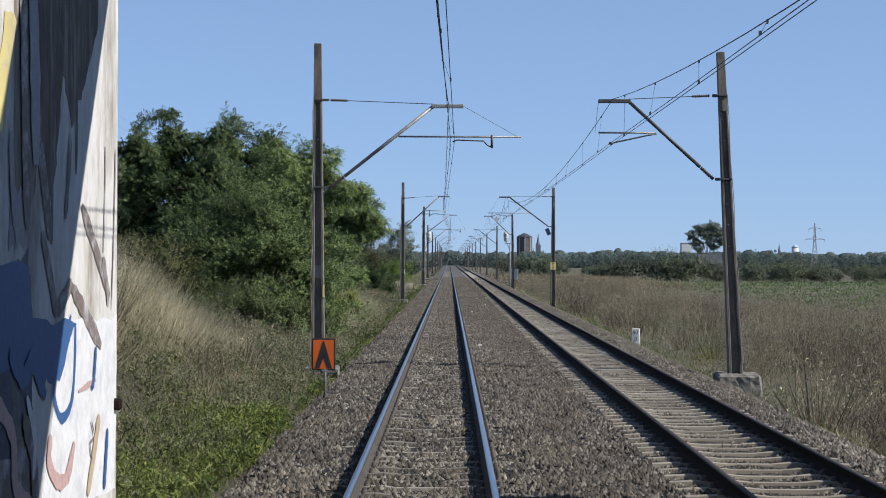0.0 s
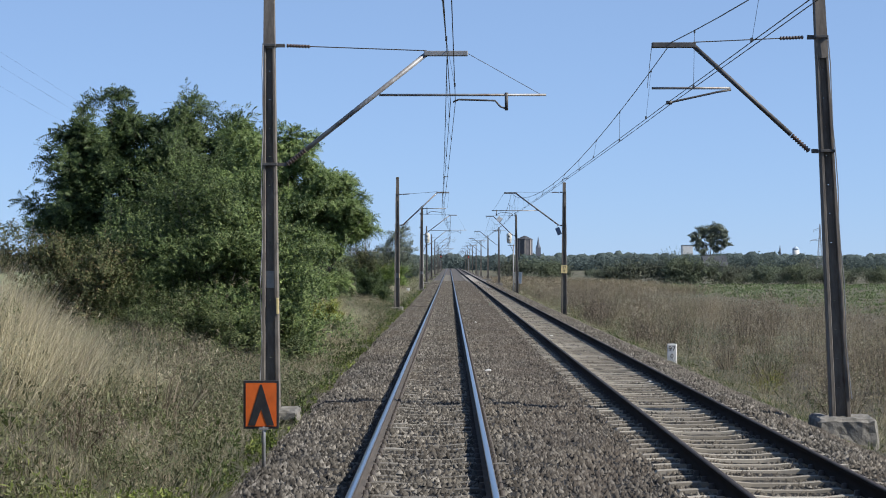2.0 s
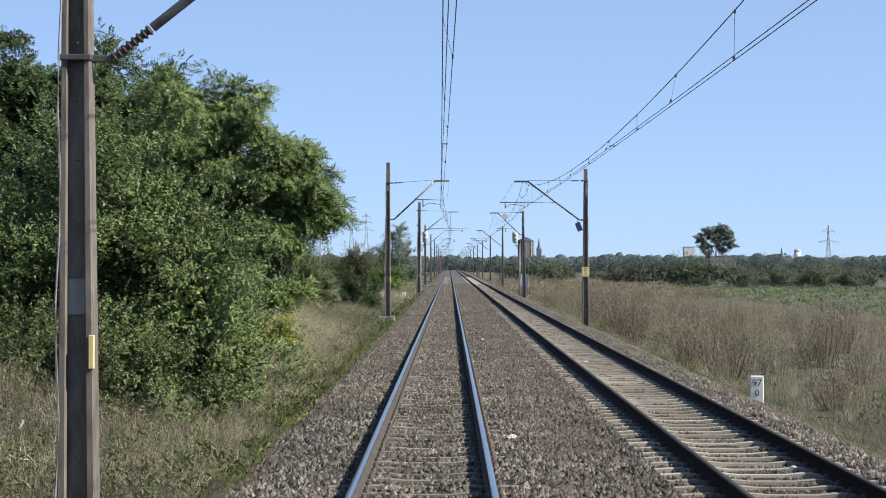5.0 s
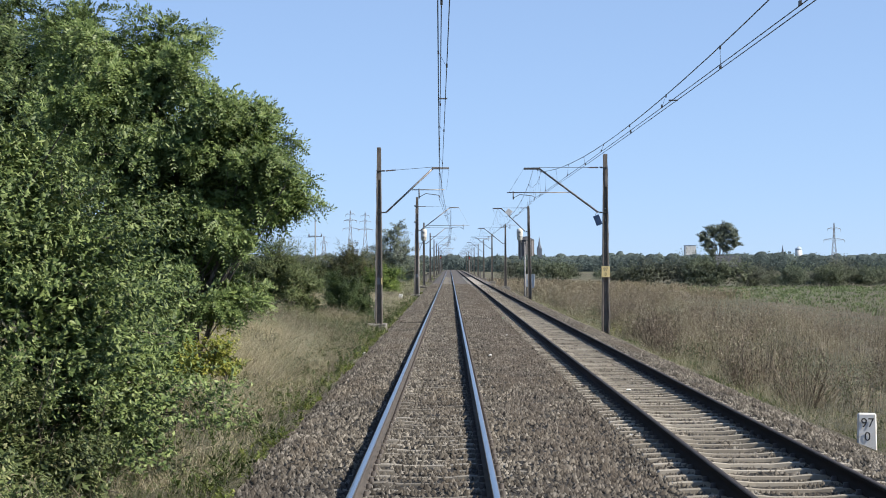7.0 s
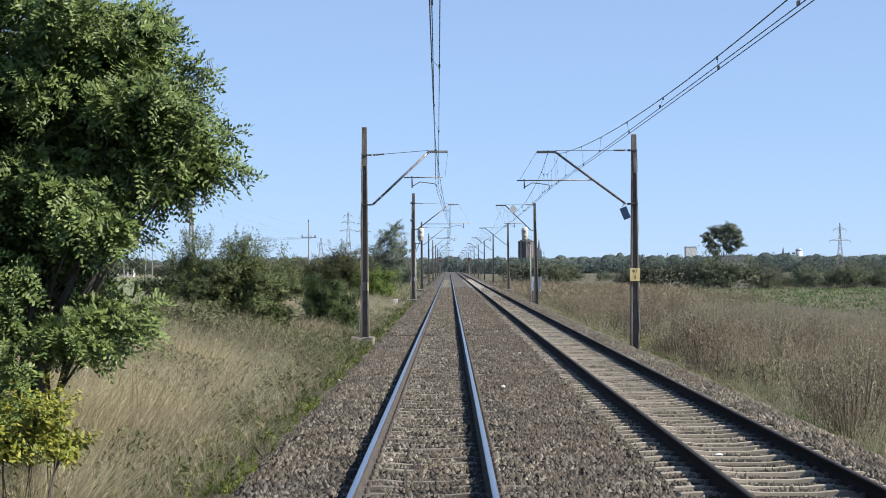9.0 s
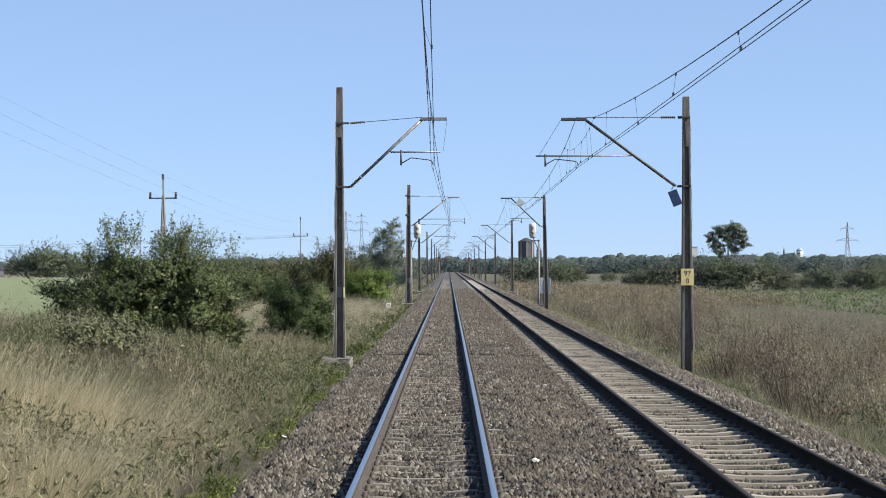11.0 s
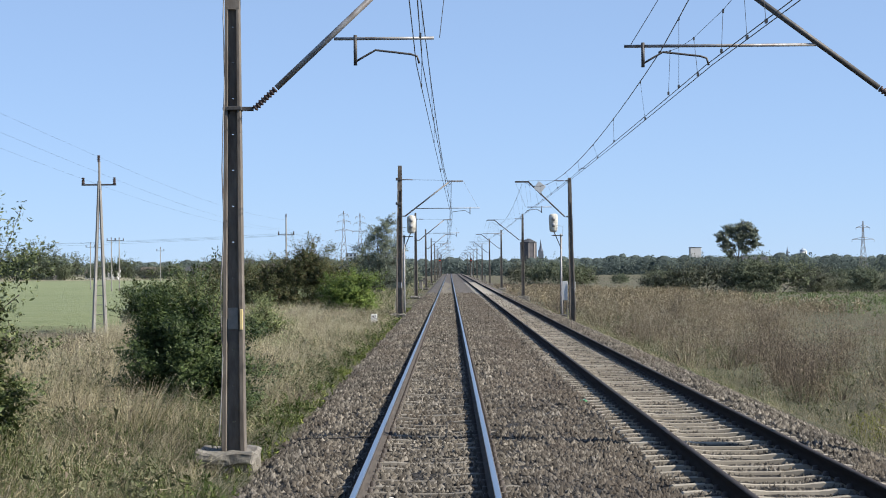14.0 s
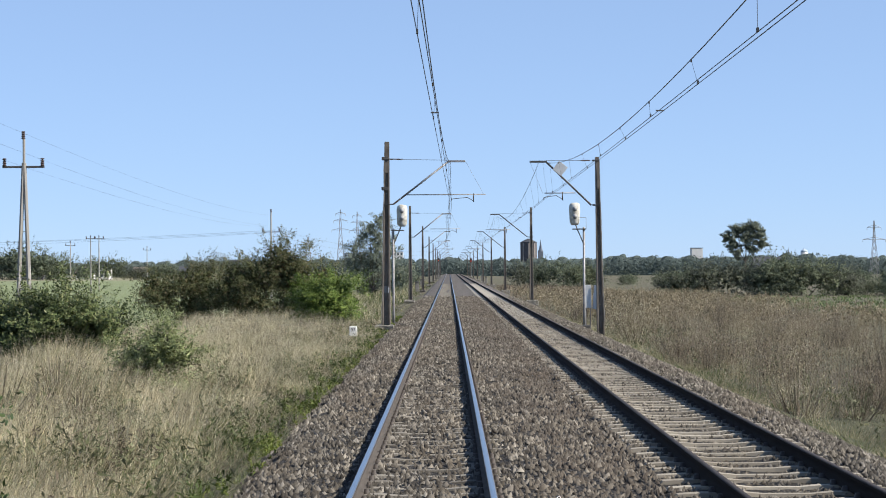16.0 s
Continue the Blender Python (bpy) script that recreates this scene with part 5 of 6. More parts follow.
m = rg.random(len(x)) < 0.3 * patchy(x, y, 57.0, 0.25)
weeds("seed_heads", x[m], y[m], h[m], DRY, "feathery seed heads above the weeds", rg, 12, 0.012, 0.003, 0.7)
x, y = strew(8000, 8.5, 32, 205, 320, 0.8, 20, 7.0, 0.2)
weeds("dry_weeds", x, y, rg.uniform(0.7, 1.3, len(x)), TAN, "tan dry weeds beside the field further on", rg, 10, 0.06, 0.01)
tangle("brown_tangle", 140000, 7.3, 27, 18, 215, 1.15, 0.2, 0.004, WITHERED, "matted brown growth among the weeds", 7.0, 0.3, 1.2)
tangle("dry_tangle", 60000, 7.0, 23, 18, 215, 0.6, 0.25, 0.003, DRY, "matted dry grass among the weeds", 9.0, 0.2, 1.4)
tussocks("dry_grass", 36000, 7.2, 20, 18, 210, 30, 0.16, 0.35, 0.9, 0.002, 0.005, DRY, "pale dry grass among the weeds", 9.0, 0.12, 1.6)
tussocks("dry_grass", 62000, 6.9, 10.2, 18, 210, 36, 0.16, 0.35, 0.75, 0.002, 0.004, DRY, "pale grass below the ballast", 12.0, 0.1, 2.0, (0.1, -0.1))
tangle("green_tangle", 16000, 6.7, 9, 18, 210, 0.5, 0.14, 0.006, GREEN, "green undergrowth at the foot of the ballast", 10.0, 0.1, 1.4)
tussocks("green_grass", 20000, 6.8, 8.6, 18, 210, 18, 0.14, 0.25, 0.55, 0.003, 0.007, GREEN, "green grass along the foot of the ballast", 10.0, 0.15, 1.2)
x, y = strew(3500, 7.4, 12, 20, 205, 0.35, 10, 14.0, 0.0, 2.0)
weeds("green_weeds", x, y, rg.uniform(0.4, 0.9, len(x)), LEAF_GREY, "grey-green leafy weeds among dry grass", rg, 12, 0.03, 0.004)


def plume_clump(x, y, mat, label, seed, stems=85, bits=15, tall=1.25, wide=0.5):
    """A stand of withered stems fanning out from one root, feathery towards the top."""
    rng = np.random.default_rng(seed)
    c = empty("weed_clump", x, y, float(height(x, y)), label, "weeds", "weed clumps beside the field")
    a, r = rng.random(stems) * 2 * np.pi, wide * rng.random(stems) ** 0.6
    foot = np.stack([np.cos(a) * r * 0.5, np.sin(a) * r * 0.5, np.full(stems, -0.1)], -1)
    hh = tall * rng.uniform(0.55, 1.05, stems) * (1 - 0.35 * (r / wide) ** 2)
    tip = np.stack([np.cos(a) * r * 1.5, np.sin(a) * r * 1.5, hh], -1) + rng.normal(0, 0.06, (stems, 3))
    wv = rng.normal(0, 0.005, (stems, 3))
    v1 = np.stack([foot - wv, foot + wv, tip], 1).reshape(-1, 3)
    f1 = np.arange(stems * 3).reshape(-1, 3)
    link_mesh("stalk_tuft", np_mesh("stalk_tuft", v1, f1), BROWN, c)
    t = 0.25 + 0.78 * rng.random((stems, bits, 1)) ** 0.75
    p = foot[:, None] * (1 - t) + tip[:, None] * t + rng.normal(0, 0.075, (stems, bits, 3)) * (1.25 - t)
    d1, d2 = rng.normal(0, 0.016, (stems, bits, 3)), rng.normal(0, 0.013, (stems, bits, 3))
    d1[..., 2] += 0.016
    v2 = np.stack([p - d1, p + d1 * 0.4 + d2 * 0.6, p + d1], 2).reshape(-1, 3)
    link_mesh("foliage", np_mesh("foliage", v2, np.arange(stems * bits * 3).reshape(-1, 3)), mat, c)
    return c


clumps_made = [plume_clump(11.0, 58, WITHERED, "feathery clump of withered brown weeds", 61, 110, 24), plume_clump(13.4, 66, WITHERED, "bushy clump of withered brown weeds", 62, 130, 22, 1.1, 0.65),
               plume_clump(12.2, 75, WITHERED, "tall clump of withered brown weeds", 63, 95, 26, 1.45, 0.45), plume_clump(10.2, 84, LEAF_GREY, "bushy clump of grey-green weeds", 64, 80, 15, 1.0, 0.5),
               plume_clump(12.8, 116, DRY, "feathery clump of pale dry weeds", 65, 90, 14, 1.3, 0.6)]
rw = random.Random(9)
for n in range(105):
    y = 26 + 175 * rw.random() ** 1.1
    x, k = float(stand_edge(y)) + 0.3 + 11 * rw.random() ** 1.7, rw.uniform(0.8, 1.45)
    copy_thing(clumps_made[3 if n % 9 == 4 else 4 if n % 4 == 1 else n % 3], pose(x, y, float(height(x, y)), 0, 0, rw.uniform(0, 360)) @ Matrix.Diagonal((k * 1.1, k * 1.1, k * rw.uniform(0.85, 1.15), 1)))
dark_clumps = [plume_clump(11.4, 39, LEAF_GREY, "tall bushy grey-green weed among dry stems", 81, 110, 22, 1.75, 0.6), plume_clump(12.6, 42, WITHERED, "dark tall stand of withered weeds", 82, 130, 20, 1.7, 0.7)]
for n, (x, y, k) in enumerate(((10.4, 36.5, 0.9), (11.6, 36, 1.0), (13.0, 40.5, 1.0), (10.7, 44, 0.9), (12.2, 47, 1.25), (13.8, 51, 1.3), (13.2, 55, 1.2), (12.4, 52, 1.1), (14.6, 47, 1.25), (11.2, 92, 0.9), (12.5, 99, 1.0), (11.8, 127, 0.9), (12.8, 134, 1.0), (11.4, 141, 0.95))):
    copy_thing(dark_clumps[n % 2], pose(x, y, float(height(x, y)), 0, 0, rw.uniform(0, 360)) @ Matrix.Diagonal((k, k, k, 1)))
bank_clumps = [plume_clump(-5.2, 27, DRY, "arching sheaf of pale dry grass", 91, 130, 4, 1.0, 0.55), plume_clump(-4.3, 31, WITHERED, "brown withered weed clump on the bank", 92, 70, 16, 0.8, 0.45),
               plume_clump(-3.9, 24, GREEN, "low leafy green weed clump on the bank", 93, 70, 24, 0.55, 0.55), plume_clump(-4.8, 36, LEAF_GREY, "grey-green forb clump on the bank", 94, 60, 20, 0.7, 0.4)]
for c in bank_clumps:
    c["group"] = "weed clumps on the bank"
for n in range(190):
    y = 20 + 165 * rw.random() ** 1.15 if n < 150 else 90 + 18 * rw.random()
    x = -2.9 - 6.5 * rw.random() ** 1.3
    if 52 < y < 72 or (101 < y < 112 and x < -4):
        continue
    kind = rw.choice((0, 0, 1, 1, 2, 3)) if y > 48 else rw.choice((0, 1, 1, 2, 2, 3, 3))
    if x > -4.2 and kind == 0:
        kind = 2
    k = rw.uniform(0.6, 1.1) * (0.55 if x > -3.5 else 1.0) * (1.25 if y < 46 else 1.0)
    copy_thing(bank_clumps[kind], pose(x, y, float(height(x, y)), 0, 0, rw.uniform(0, 360)) @ Matrix.Diagonal((k * 1.15, k * 1.15, k, 1)))
for n, (x, y) in enumerate(((8.4, 54.5), (9.0, 56.2), (8.3, 117.5), (8.9, 119.5), (9.2, 118.0))):
    plume_clump(x, y, LEAF_YELLOW, "yellow-green flowering weed among dry grass", 70 + n, 45, 12, 0.75, 0.4)
x, y = tufts(rg, 75000, 23, 130, 70, 312, 0.3, 6)
ok = x > 31
x, y = x[ok], y[ok]
blades("beet_leaves", x, y, rg.uniform(0.22, 0.42, len(x)), rg.uniform(0.04, 0.09, len(x)), BEET, "broad green leaves of a beet crop", rg, 0.9)

# ---------------------------------------------------------------- signs, signals and small things
def lettering(text, size, mat, parent, m, name="number"):
    cu = bpy.data.curves.new(name, "FONT")
    cu.body, cu.size, cu.align_x, cu.align_y, cu.extrude = text, size, "CENTER", "CENTER", 0.002
    tmp = new("lettering_source", cu)
    me = bpy.data.meshes.new_from_object(tmp.evaluated_get(bpy.context.evaluated_depsgraph_get()))
    bpy.data.objects.remove(tmp)
    me.materials.clear()
    o = link_mesh(name, me, mat, parent)
    o.matrix_basis = m
    return o


def poly(points, thick=0.003):
    """A thin plate in the x-z plane, its front towards -y."""
    bm = bmesh.new()
    a = [bm.verts.new((x, 0, z)) for x, z in points]
    b = [bm.verts.new((x, thick, z)) for x, z in points]
    bm.faces.new(a)
    bm.faces.new(list(reversed(b)))
    for i in range(len(a)):
        j = (i + 1) % len(a)
        bm.faces.new((a[j], a[i], b[i], b[j]))
    bmesh.ops.recalc_face_normals(bm, faces=bm.faces)
    return bm


GREY = grained("light_grey_paint", (0.42, 0.44, 0.45), (0.56, 0.58, 0.59), 6, rough=0.5, strength=0.1)

# orange warning board
s = empty("warning_sign", -2.11, 32.2, -0.45, "orange rectangular trackside board with a black arrowhead on a steel post", "sign")
part("post", tube(bmesh.new(), [(0.03, 0, 0), (0.03, 0, 1.3)], 0.025, 8), STEEL, s, "galvanised steel post", True)
board = part("board", box(bmesh.new(), -0.225, 0.225, -0.02, 0.0, 0.735, 1.345, 0.004), BLACK, s, "black-edged board")
p = part("panel", poly([(-0.195, 0.765), (0.195, 0.765), (0.195, 1.315), (-0.195, 1.315)]), ORANGE, board)
p.location.y = -0.025
p = part("arrowhead", poly([(-0.165, 0.775), (-0.075, 0.775), (0.0, 0.98), (0.075, 0.775), (0.165, 0.775), (0.01, 1.295), (-0.01, 1.295)]), BLACK, board)
p.location.y = -0.0295
part("clamp", box(bmesh.new(), -0.03, 0.09, -0.03, 0.035, 0.72, 0.75, 0.004), STEEL, s)


def km_stone(x, y, z, w, h, lines, label):
    o = empty("kilometre_stone", x, y, z, label, "marker stone")
    bm = box(bmesh.new(), -w / 2, w / 2, -0.09, 0.09, 0, h, 0.02)
    for v in bm.verts:
        if v.co.z > h * 0.5:
            v.co.x *= 0.94
            v.co.y *= 0.9
    part("stone", bm, WHITE, o)
    for text, dz, size in lines:
        lettering(text, size, BLACK, o, pose(0, -0.095, h * dz, 90))
    return o


k = km_stone(7.56, 66.2, -0.95, 0.33, 0.70, [("97", 0.76, 0.23), ("0", 0.42, 0.22)], "white-painted kilometre stone with black numerals")
k.rotation_euler.z = radians(-8)
k = km_stone(-3.69, 173.5, -0.55, 0.34, 0.55, [("97", 0.72, 0.2)], "small white kilometre stone in the grass")

# yellow distance plate and loose blue box on the second mast of the brown track
s = empty("distance_plate", 6.918, 108.72, 1.815, "faded yellow plate with black kilometre numerals on a mast", "sign")
pl = part("plate", box(bmesh.new(), -0.175, 0.175, -0.006, 0.006, 0, 0.46, 0.003), YELLOW, s)
lettering("97", 0.2, BLACK, pl, pose(0, -0.009, 0.33, 90))
lettering("0", 0.19, BLACK, pl, pose(0, -0.009, 0.12, 90))
for dx in (-0.17, 0.17):
    part("strap", box(bmesh.new(), dx - 0.01, dx + 0.01, 0.0, 0.16, 0.2, 0.24), DARK_STEEL, s)
BLUE = grained("blue_enamel", (0.012, 0.03, 0.075), (0.03, 0.06, 0.13), 8, rough=0.4, strength=0.1)
s = empty("hanging_panel", 6.54, 108.72, 4.245, "dark blue metal panel hanging askew from a mast", "panel")
bm = box(bmesh.new(), -0.13, 0.13, -0.03, 0.03, -0.22, 0.22, 0.012, pose(0.05, 0, 0, 0, -22, 0))
part("plate", bm, BLUE, s)
part("hook", tube(bmesh.new(), [(-0.05, 0, 0.22), (0.0, 0.02, 0.32), (0.12, 0.10, 0.34), (0.28, 0.16, 0.34)], 0.012, 6), DARK_STEEL, s)
s = empty("diamond_sign", 5.2, 177.4, 6.72, "pale grey diamond plate on the bracket of a mast", "sign")
part("plate", box(bmesh.new(), -0.24, 0.24, -0.01, 0.01, -0.24, 0.24, 0.006, pose(0, 0, 0, 0, 38, 0)), GREY, s)
part("clip", tube(bmesh.new(), [(0, 0.01, -0.1), (0.05, 0.02, -0.45)], 0.015, 6), DARK_STEEL, s)


SHEET = grained("weathered_white_sheet", (0.46, 0.455, 0.41), (0.66, 0.655, 0.60), 5, rough=0.8, strength=0.5, dist=0.03, stain=(0.34, 0.32, 0.27), stain_scale=3.5)
FADED_HOOD = plain("grey_hood", (0.30, 0.31, 0.32))


def signal(x, y, z, head_x, head_z, label):
    """A light signal on a cranked post; its head is wrapped in white sheet."""
    s = empty("railway_signal", x, y, z, label, "signal", "signals")
    top = head_z - 0.75 - z
    part("post", tube(bmesh.new(), [(0, 0, 0), (0, 0, 1.0), (0, 0, top + 0.1)], [0.075, 0.06, 0.055], 10), STEEL, s, "grey steel post", True)
    part("foot", box(bmesh.new(), -0.28, 0.28, -0.25, 0.25, -0.25, 0.12, 0.03), DARK_STEEL, s)
    dx = head_x - x
    bm = bmesh.new()
    tube(bm, [(0, 0, top - 0.75), (dx * 0.75, 0, top + 0.05), (dx, 0, top + 0.35)], 0.03, 6)
    box(bm, min(0, dx) - 0.1, max(0, dx) + 0.1, -0.2, 0.2, top - 0.02, top + 0.03)
    part("platform", bm, DARK_STEEL, s, "dark maintenance step")
    hb = bmesh.new()
    prof = [(-0.55, 0.16), (-0.42, 0.24), (0.3, 0.27), (0.48, 0.24), (0.54, 0.12)]
    tube(hb, [(dx, 0, head_z - z + dz) for dz, r in prof], [r for dz, r in prof], 14)
    for v in hb.verts:
        v.co += noise.noise_vector(v.co * 4) * 0.03
    head = part("head", hb, SHEET, s, "signal head wrapped in white sheeting", True)
    for dz in (0.25, -0.12):
        part("hood", tube(bmesh.new(), [(dx, -0.22, head_z - z + dz), (dx, -0.34, head_z - z + dz - 0.02)], [0.11, 0.12], 12), FADED_HOOD, head, "", True)
    part("rail", tube(bmesh.new(), [(-0.1 * math.copysign(1, dx), -0.2, top), (-0.1 * math.copysign(1, dx), -0.2, top + 0.55), (dx, -0.2, top + 0.6)], 0.015, 6), STEEL, s)
    return s


signal(6.9, 186, -0.55, 6.45, 5.0, "railway signal with a white-wrapped head on a cranked post")
signal(-2.5, 188.5, -0.5, -2.05, 5.05, "railway signal with a white-wrapped head beside a thick mast")
s = empty("relay_cabinet", 7.35, 188, -0.75, "light grey trackside cabinet with an open door", "cabinet")
part("body", box(bmesh.new(), -0.24, 0.06, 0, 0.3, 1.1, 2.25, 0.015), GREY, s)
part("door", box(bmesh.new(), 0.0, 0.36, -0.02, 0.02, 1.05, 2.25, 0.008, pose(0.05, 0, 0, 0, 4, -20)), GREY, s)
for dx in (-0.2, 0.02):
    part("leg", tube(bmesh.new(), [(dx, 0.15, -0.2), (dx, 0.15, 1.12)], 0.03, 8), DARK_STEEL, s)
part("plinth", box(bmesh.new(), -0.3, 0.12, 0.0, 0.3, -0.3, 0.06, 0.02), FOOTING, s)
for x, y in ((7.2, 420), (7.6, 480), (-3.4, 300), (-3.6, 345)):
    s = empty("trackside_cabinet", x, y, -0.9, "narrow grey concrete trackside cabinet", "cabinet", "small cabinets along the line")
    part("body", box(bmesh.new(), -0.22, 0.22, -0.2, 0.2, 0, 1.7, 0.03), FOOTING, s)
    part("cap", box(bmesh.new(), -0.26, 0.26, -0.24, 0.24, 1.7, 1.78, 0.02), DARK_STEEL, s)

FADED = plain("faded_pale_paint", (0.22, 0.22, 0.21))
# lit signals far down the line
RED, red_nt, red_b = material("red_signal_lamp", 0.4)
red_b.inputs["Base Color"].default_value = (0.6, 0.03, 0.02, 1)
red_b.inputs["Emission Color"].default_value, red_b.inputs["Emission Strength"].default_value = (1.0, 0.08, 0.04, 1), 1.2
for x, y in ((7.3, 640), (-2.7, 600)):
    s = empty("railway_signal", x, y, -0.5, "distant railway signal showing a red light", "signal", "signals")
    part("post", tube(bmesh.new(), [(0, 0, 0), (0, 0, 5.0)], 0.08, 8), STEEL, s)
    head = part("head", box(bmesh.new(), -0.26, 0.26, -0.12, 0.12, 4.7, 6.1, 0.06), BLACK, s, "black signal head")
    part("lamp", tube(bmesh.new(), [(0, -0.13, 5.2), (0, -0.2, 5.2)], 0.13, 12), RED, head, "red lamp")

# the yellow painted bands and number shields on masts
for x, y, z, low in ((-2.84, 40.3, 1.95, -0.45), (-2.75, 108.8, 1.53, 0.0), (-2.53, 179, 1.3, 0.0)):
    s = empty("mast_shield", x, y - 0.15, z, "pale painted number shield on a concrete mast", "sign", "shields on the masts")
    part("shield", box(bmesh.new(), -0.085, 0.075, 0.09, 0.12, 0, 0.3, 0.003), FADED, s)
    part("stripe", box(bmesh.new(), 0.11, 0.15, -0.01, 0.05, low, low + 0.28, 0.003), YELLOW if y < 150 else GREY, s, "yellow stripe" if y < 150 else "grey stripe")

# bonding cables across the tracks
for y0, wob in ((42.0, 0.3), (110.4, 1.1)):
    c = empty("bonding_cable", 0, y0, -0.2, "thin black cable lying from mast foot to rail", "cable")
    pts = []
    for i in range(20):
        x = -2.7 + i * 0.105
        yy = y0 + 0.06 * math.sin(x * 1.7 + wob) + 0.03 * math.sin(x * 5)
        pts.append((x, yy - y0, float(bed(x, yy)) + 0.2 + 0.035))
    part("sheath", tube(bmesh.new(), pts, 0.009, 6), BLACK, c)


def litter(x, y, r, label, mat, seed):
    bm = bmesh.new()
    bmesh.ops.create_icosphere(bm, subdivisions=2, radius=r)
    for v in bm.verts:
        v.co += noise.noise_vector(v.co * 9 / r * 0.1 + Vector((seed, 0, 0))) * r * 0.7
        v.co.z *= 0.55
    o = part("litter", bm, mat)
    z = float(bed(x, y)) if -3 < x < 6.8 else float(height(x, y))
    o.location = (x, y, z + r * 0.4)
    return tagged(o, label, "litter", "scraps on the ballast")


PLASTIC = plain("green_bottle_plastic", (0.10, 0.30, 0.14), 0.3)
for n, (x, y, r) in enumerate(((1.2, 51.0, 0.075), (4.62, 47.4, 0.07), (1.41, 83.7, 0.07), (-2.55, 88.2, 0.08), (-2.35, 88.9, 0.07), (1.5, 122, 0.04), (2.35, 98, 0.05), (0.2, 91, 0.035), (1.1, 128, 0.035), (3.9, 71, 0.05), (3.0, 62, 0.04), (-0.4, 104, 0.035))):
    litter(x, y, r, "crumpled white paper scrap on ballast", WHITE, n)
litter(2.8, 117.5, 0.07, "crushed green plastic bottle on ballast", PLASTIC, 3)

# graffiti on the abutment, in the wall's y and z
INK = {"soot": grained("sooty_streak", (0.065, 0.048, 0.036), (0.20, 0.165, 0.135), 3, (1, 2, 0.35), 0.9, stain=(0.36, 0.33, 0.29), stain_scale=1.6), "navy": grained("navy_spray_paint", (0.012, 0.022, 0.05), (0.045, 0.065, 0.12), 6, rough=0.6, stain=(0.15, 0.13, 0.12), stain_scale=2.6), "dark": grained("dark_spray_paint", (0.11, 0.085, 0.075), (0.20, 0.165, 0.145), 7, rough=0.7, stain=(0.42, 0.41, 0.42), stain_scale=3.0), "white": grained("white_spray_and_sunlit_wall", (0.58, 0.58, 0.59), (0.74, 0.74, 0.75), 4, rough=0.6, strength=0.1, stain=(0.46, 0.47, 0.50), stain_scale=2.5), "blue": plain("blue_spray_paint", (0.03, 0.09, 0.24), 0.6),
       "yellow": grained("sun_sliver_yellow", (0.52, 0.44, 0.15), (0.66, 0.58, 0.26), 5, rough=0.7, stain=(0.42, 0.37, 0.24), stain_scale=2.5), "pink": plain("rose_spray_paint", (0.45, 0.30, 0.28), 0.6), "brown": plain("tan_spray_paint", (0.42, 0.33, 0.22), 0.6), "grey": plain("grey_spray_paint", (0.25, 0.24, 0.26), 0.6)}
LAYER = [0]


def paint(ink, pts, width=0.0):
    """A patch of paint, or a stroke of the given width, on the wall's face."""
    LAYER[0] += 1
    rp = random.Random(LAYER[0])
    if width:
        a = [Vector(p) for p in pts]
        fine = []
        for i in range(len(a) - 1):
            p0, p1, p2, p3 = a[max(i - 1, 0)], a[i], a[i + 1], a[min(i + 2, len(a) - 1)]
            for k in range(6):
                t = k / 6
                fine.append(0.5 * (2 * p1 + (p2 - p0) * t + (2 * p0 - 5 * p1 + 4 * p2 - p3) * t * t + (3 * p1 - p0 - 3 * p2 + p3) * t ** 3))
        a = fine + [a[-1]]
        side = []
        for i, p in enumerate(a):
            d = (a[min(i + 1, len(a) - 1)] - a[max(i - 1, 0)]).normalized()
            taper = min(1, 0.45 + min(i, len(a) - 1 - i) * 0.25)
            side.append(Vector((-d.y, d.x)) * width * taper * rp.uniform(0.8, 1.15) * 0.5)
        strips = [(a[i] + side[i], a[i + 1] + side[i + 1], a[i + 1] - side[i + 1], a[i] - side[i]) for i in range(len(a) - 1)]
    else:
        edge = []
        for i in range(len(pts)):
            p, q = Vector(pts[i]), Vector(pts[(i + 1) % len(pts)])
            for k in range(7):
                edge.append(p.lerp(q, k / 7) + Vector((rp.uniform(-0.03, 0.03), rp.uniform(-0.04, 0.04))))
        strips = [edge]
    bm = bmesh.new()
    for st in strips:
        vs = [bm.verts.new((0.0015 + LAYER[0] * 0.0004, p[0] - 10, p[1])) for p in st]
        bm.faces.new(vs)
    bmesh.ops.recalc_face_normals(bm, faces=bm.faces)
    return part("graffiti", bm, INK[ink], wall_near)


# white paint, its slanting edge set along the border of the sunlit wall
paint("white", [(14.03, 1.89), (16.18, 1.84), (16.12, 0.21), (13.12, 0.35)])
paint("dark", [(8.0, 1.1), (11.6, 1.1), (12.9, 1.0), (13.1, -0.6), (8.0, -0.6)])
paint("navy", [(8.0, 2.35), (12.0, 2.28), (12.75, 2.45), (12.8, 1.95), (12.9, 1.2), (12.4, 0.95), (8.0, 1.0)])
paint("soot", [(12.45, 6.4), (15.3, 6.4), (15.25, 4.5), (14.7, 3.9), (14.2, 3.5), (13.9, 3.9), (13.6, 3.0), (13.3, 2.75), (13.05, 3.1), (12.75, 2.6), (12.5, 2.9)])
for y0, z0, y1, z1, w in ((12.3, 5.4, 12.45, 2.6, 0.16), (13.45, 3.4, 13.5, 2.5, 0.1), (14.35, 4.0, 14.37, 3.1, 0.1)):
    paint("soot", [(y0, z0), ((y0 + y1) / 2 + 0.03, (z0 + z1) / 2), (y1, z1)], w)
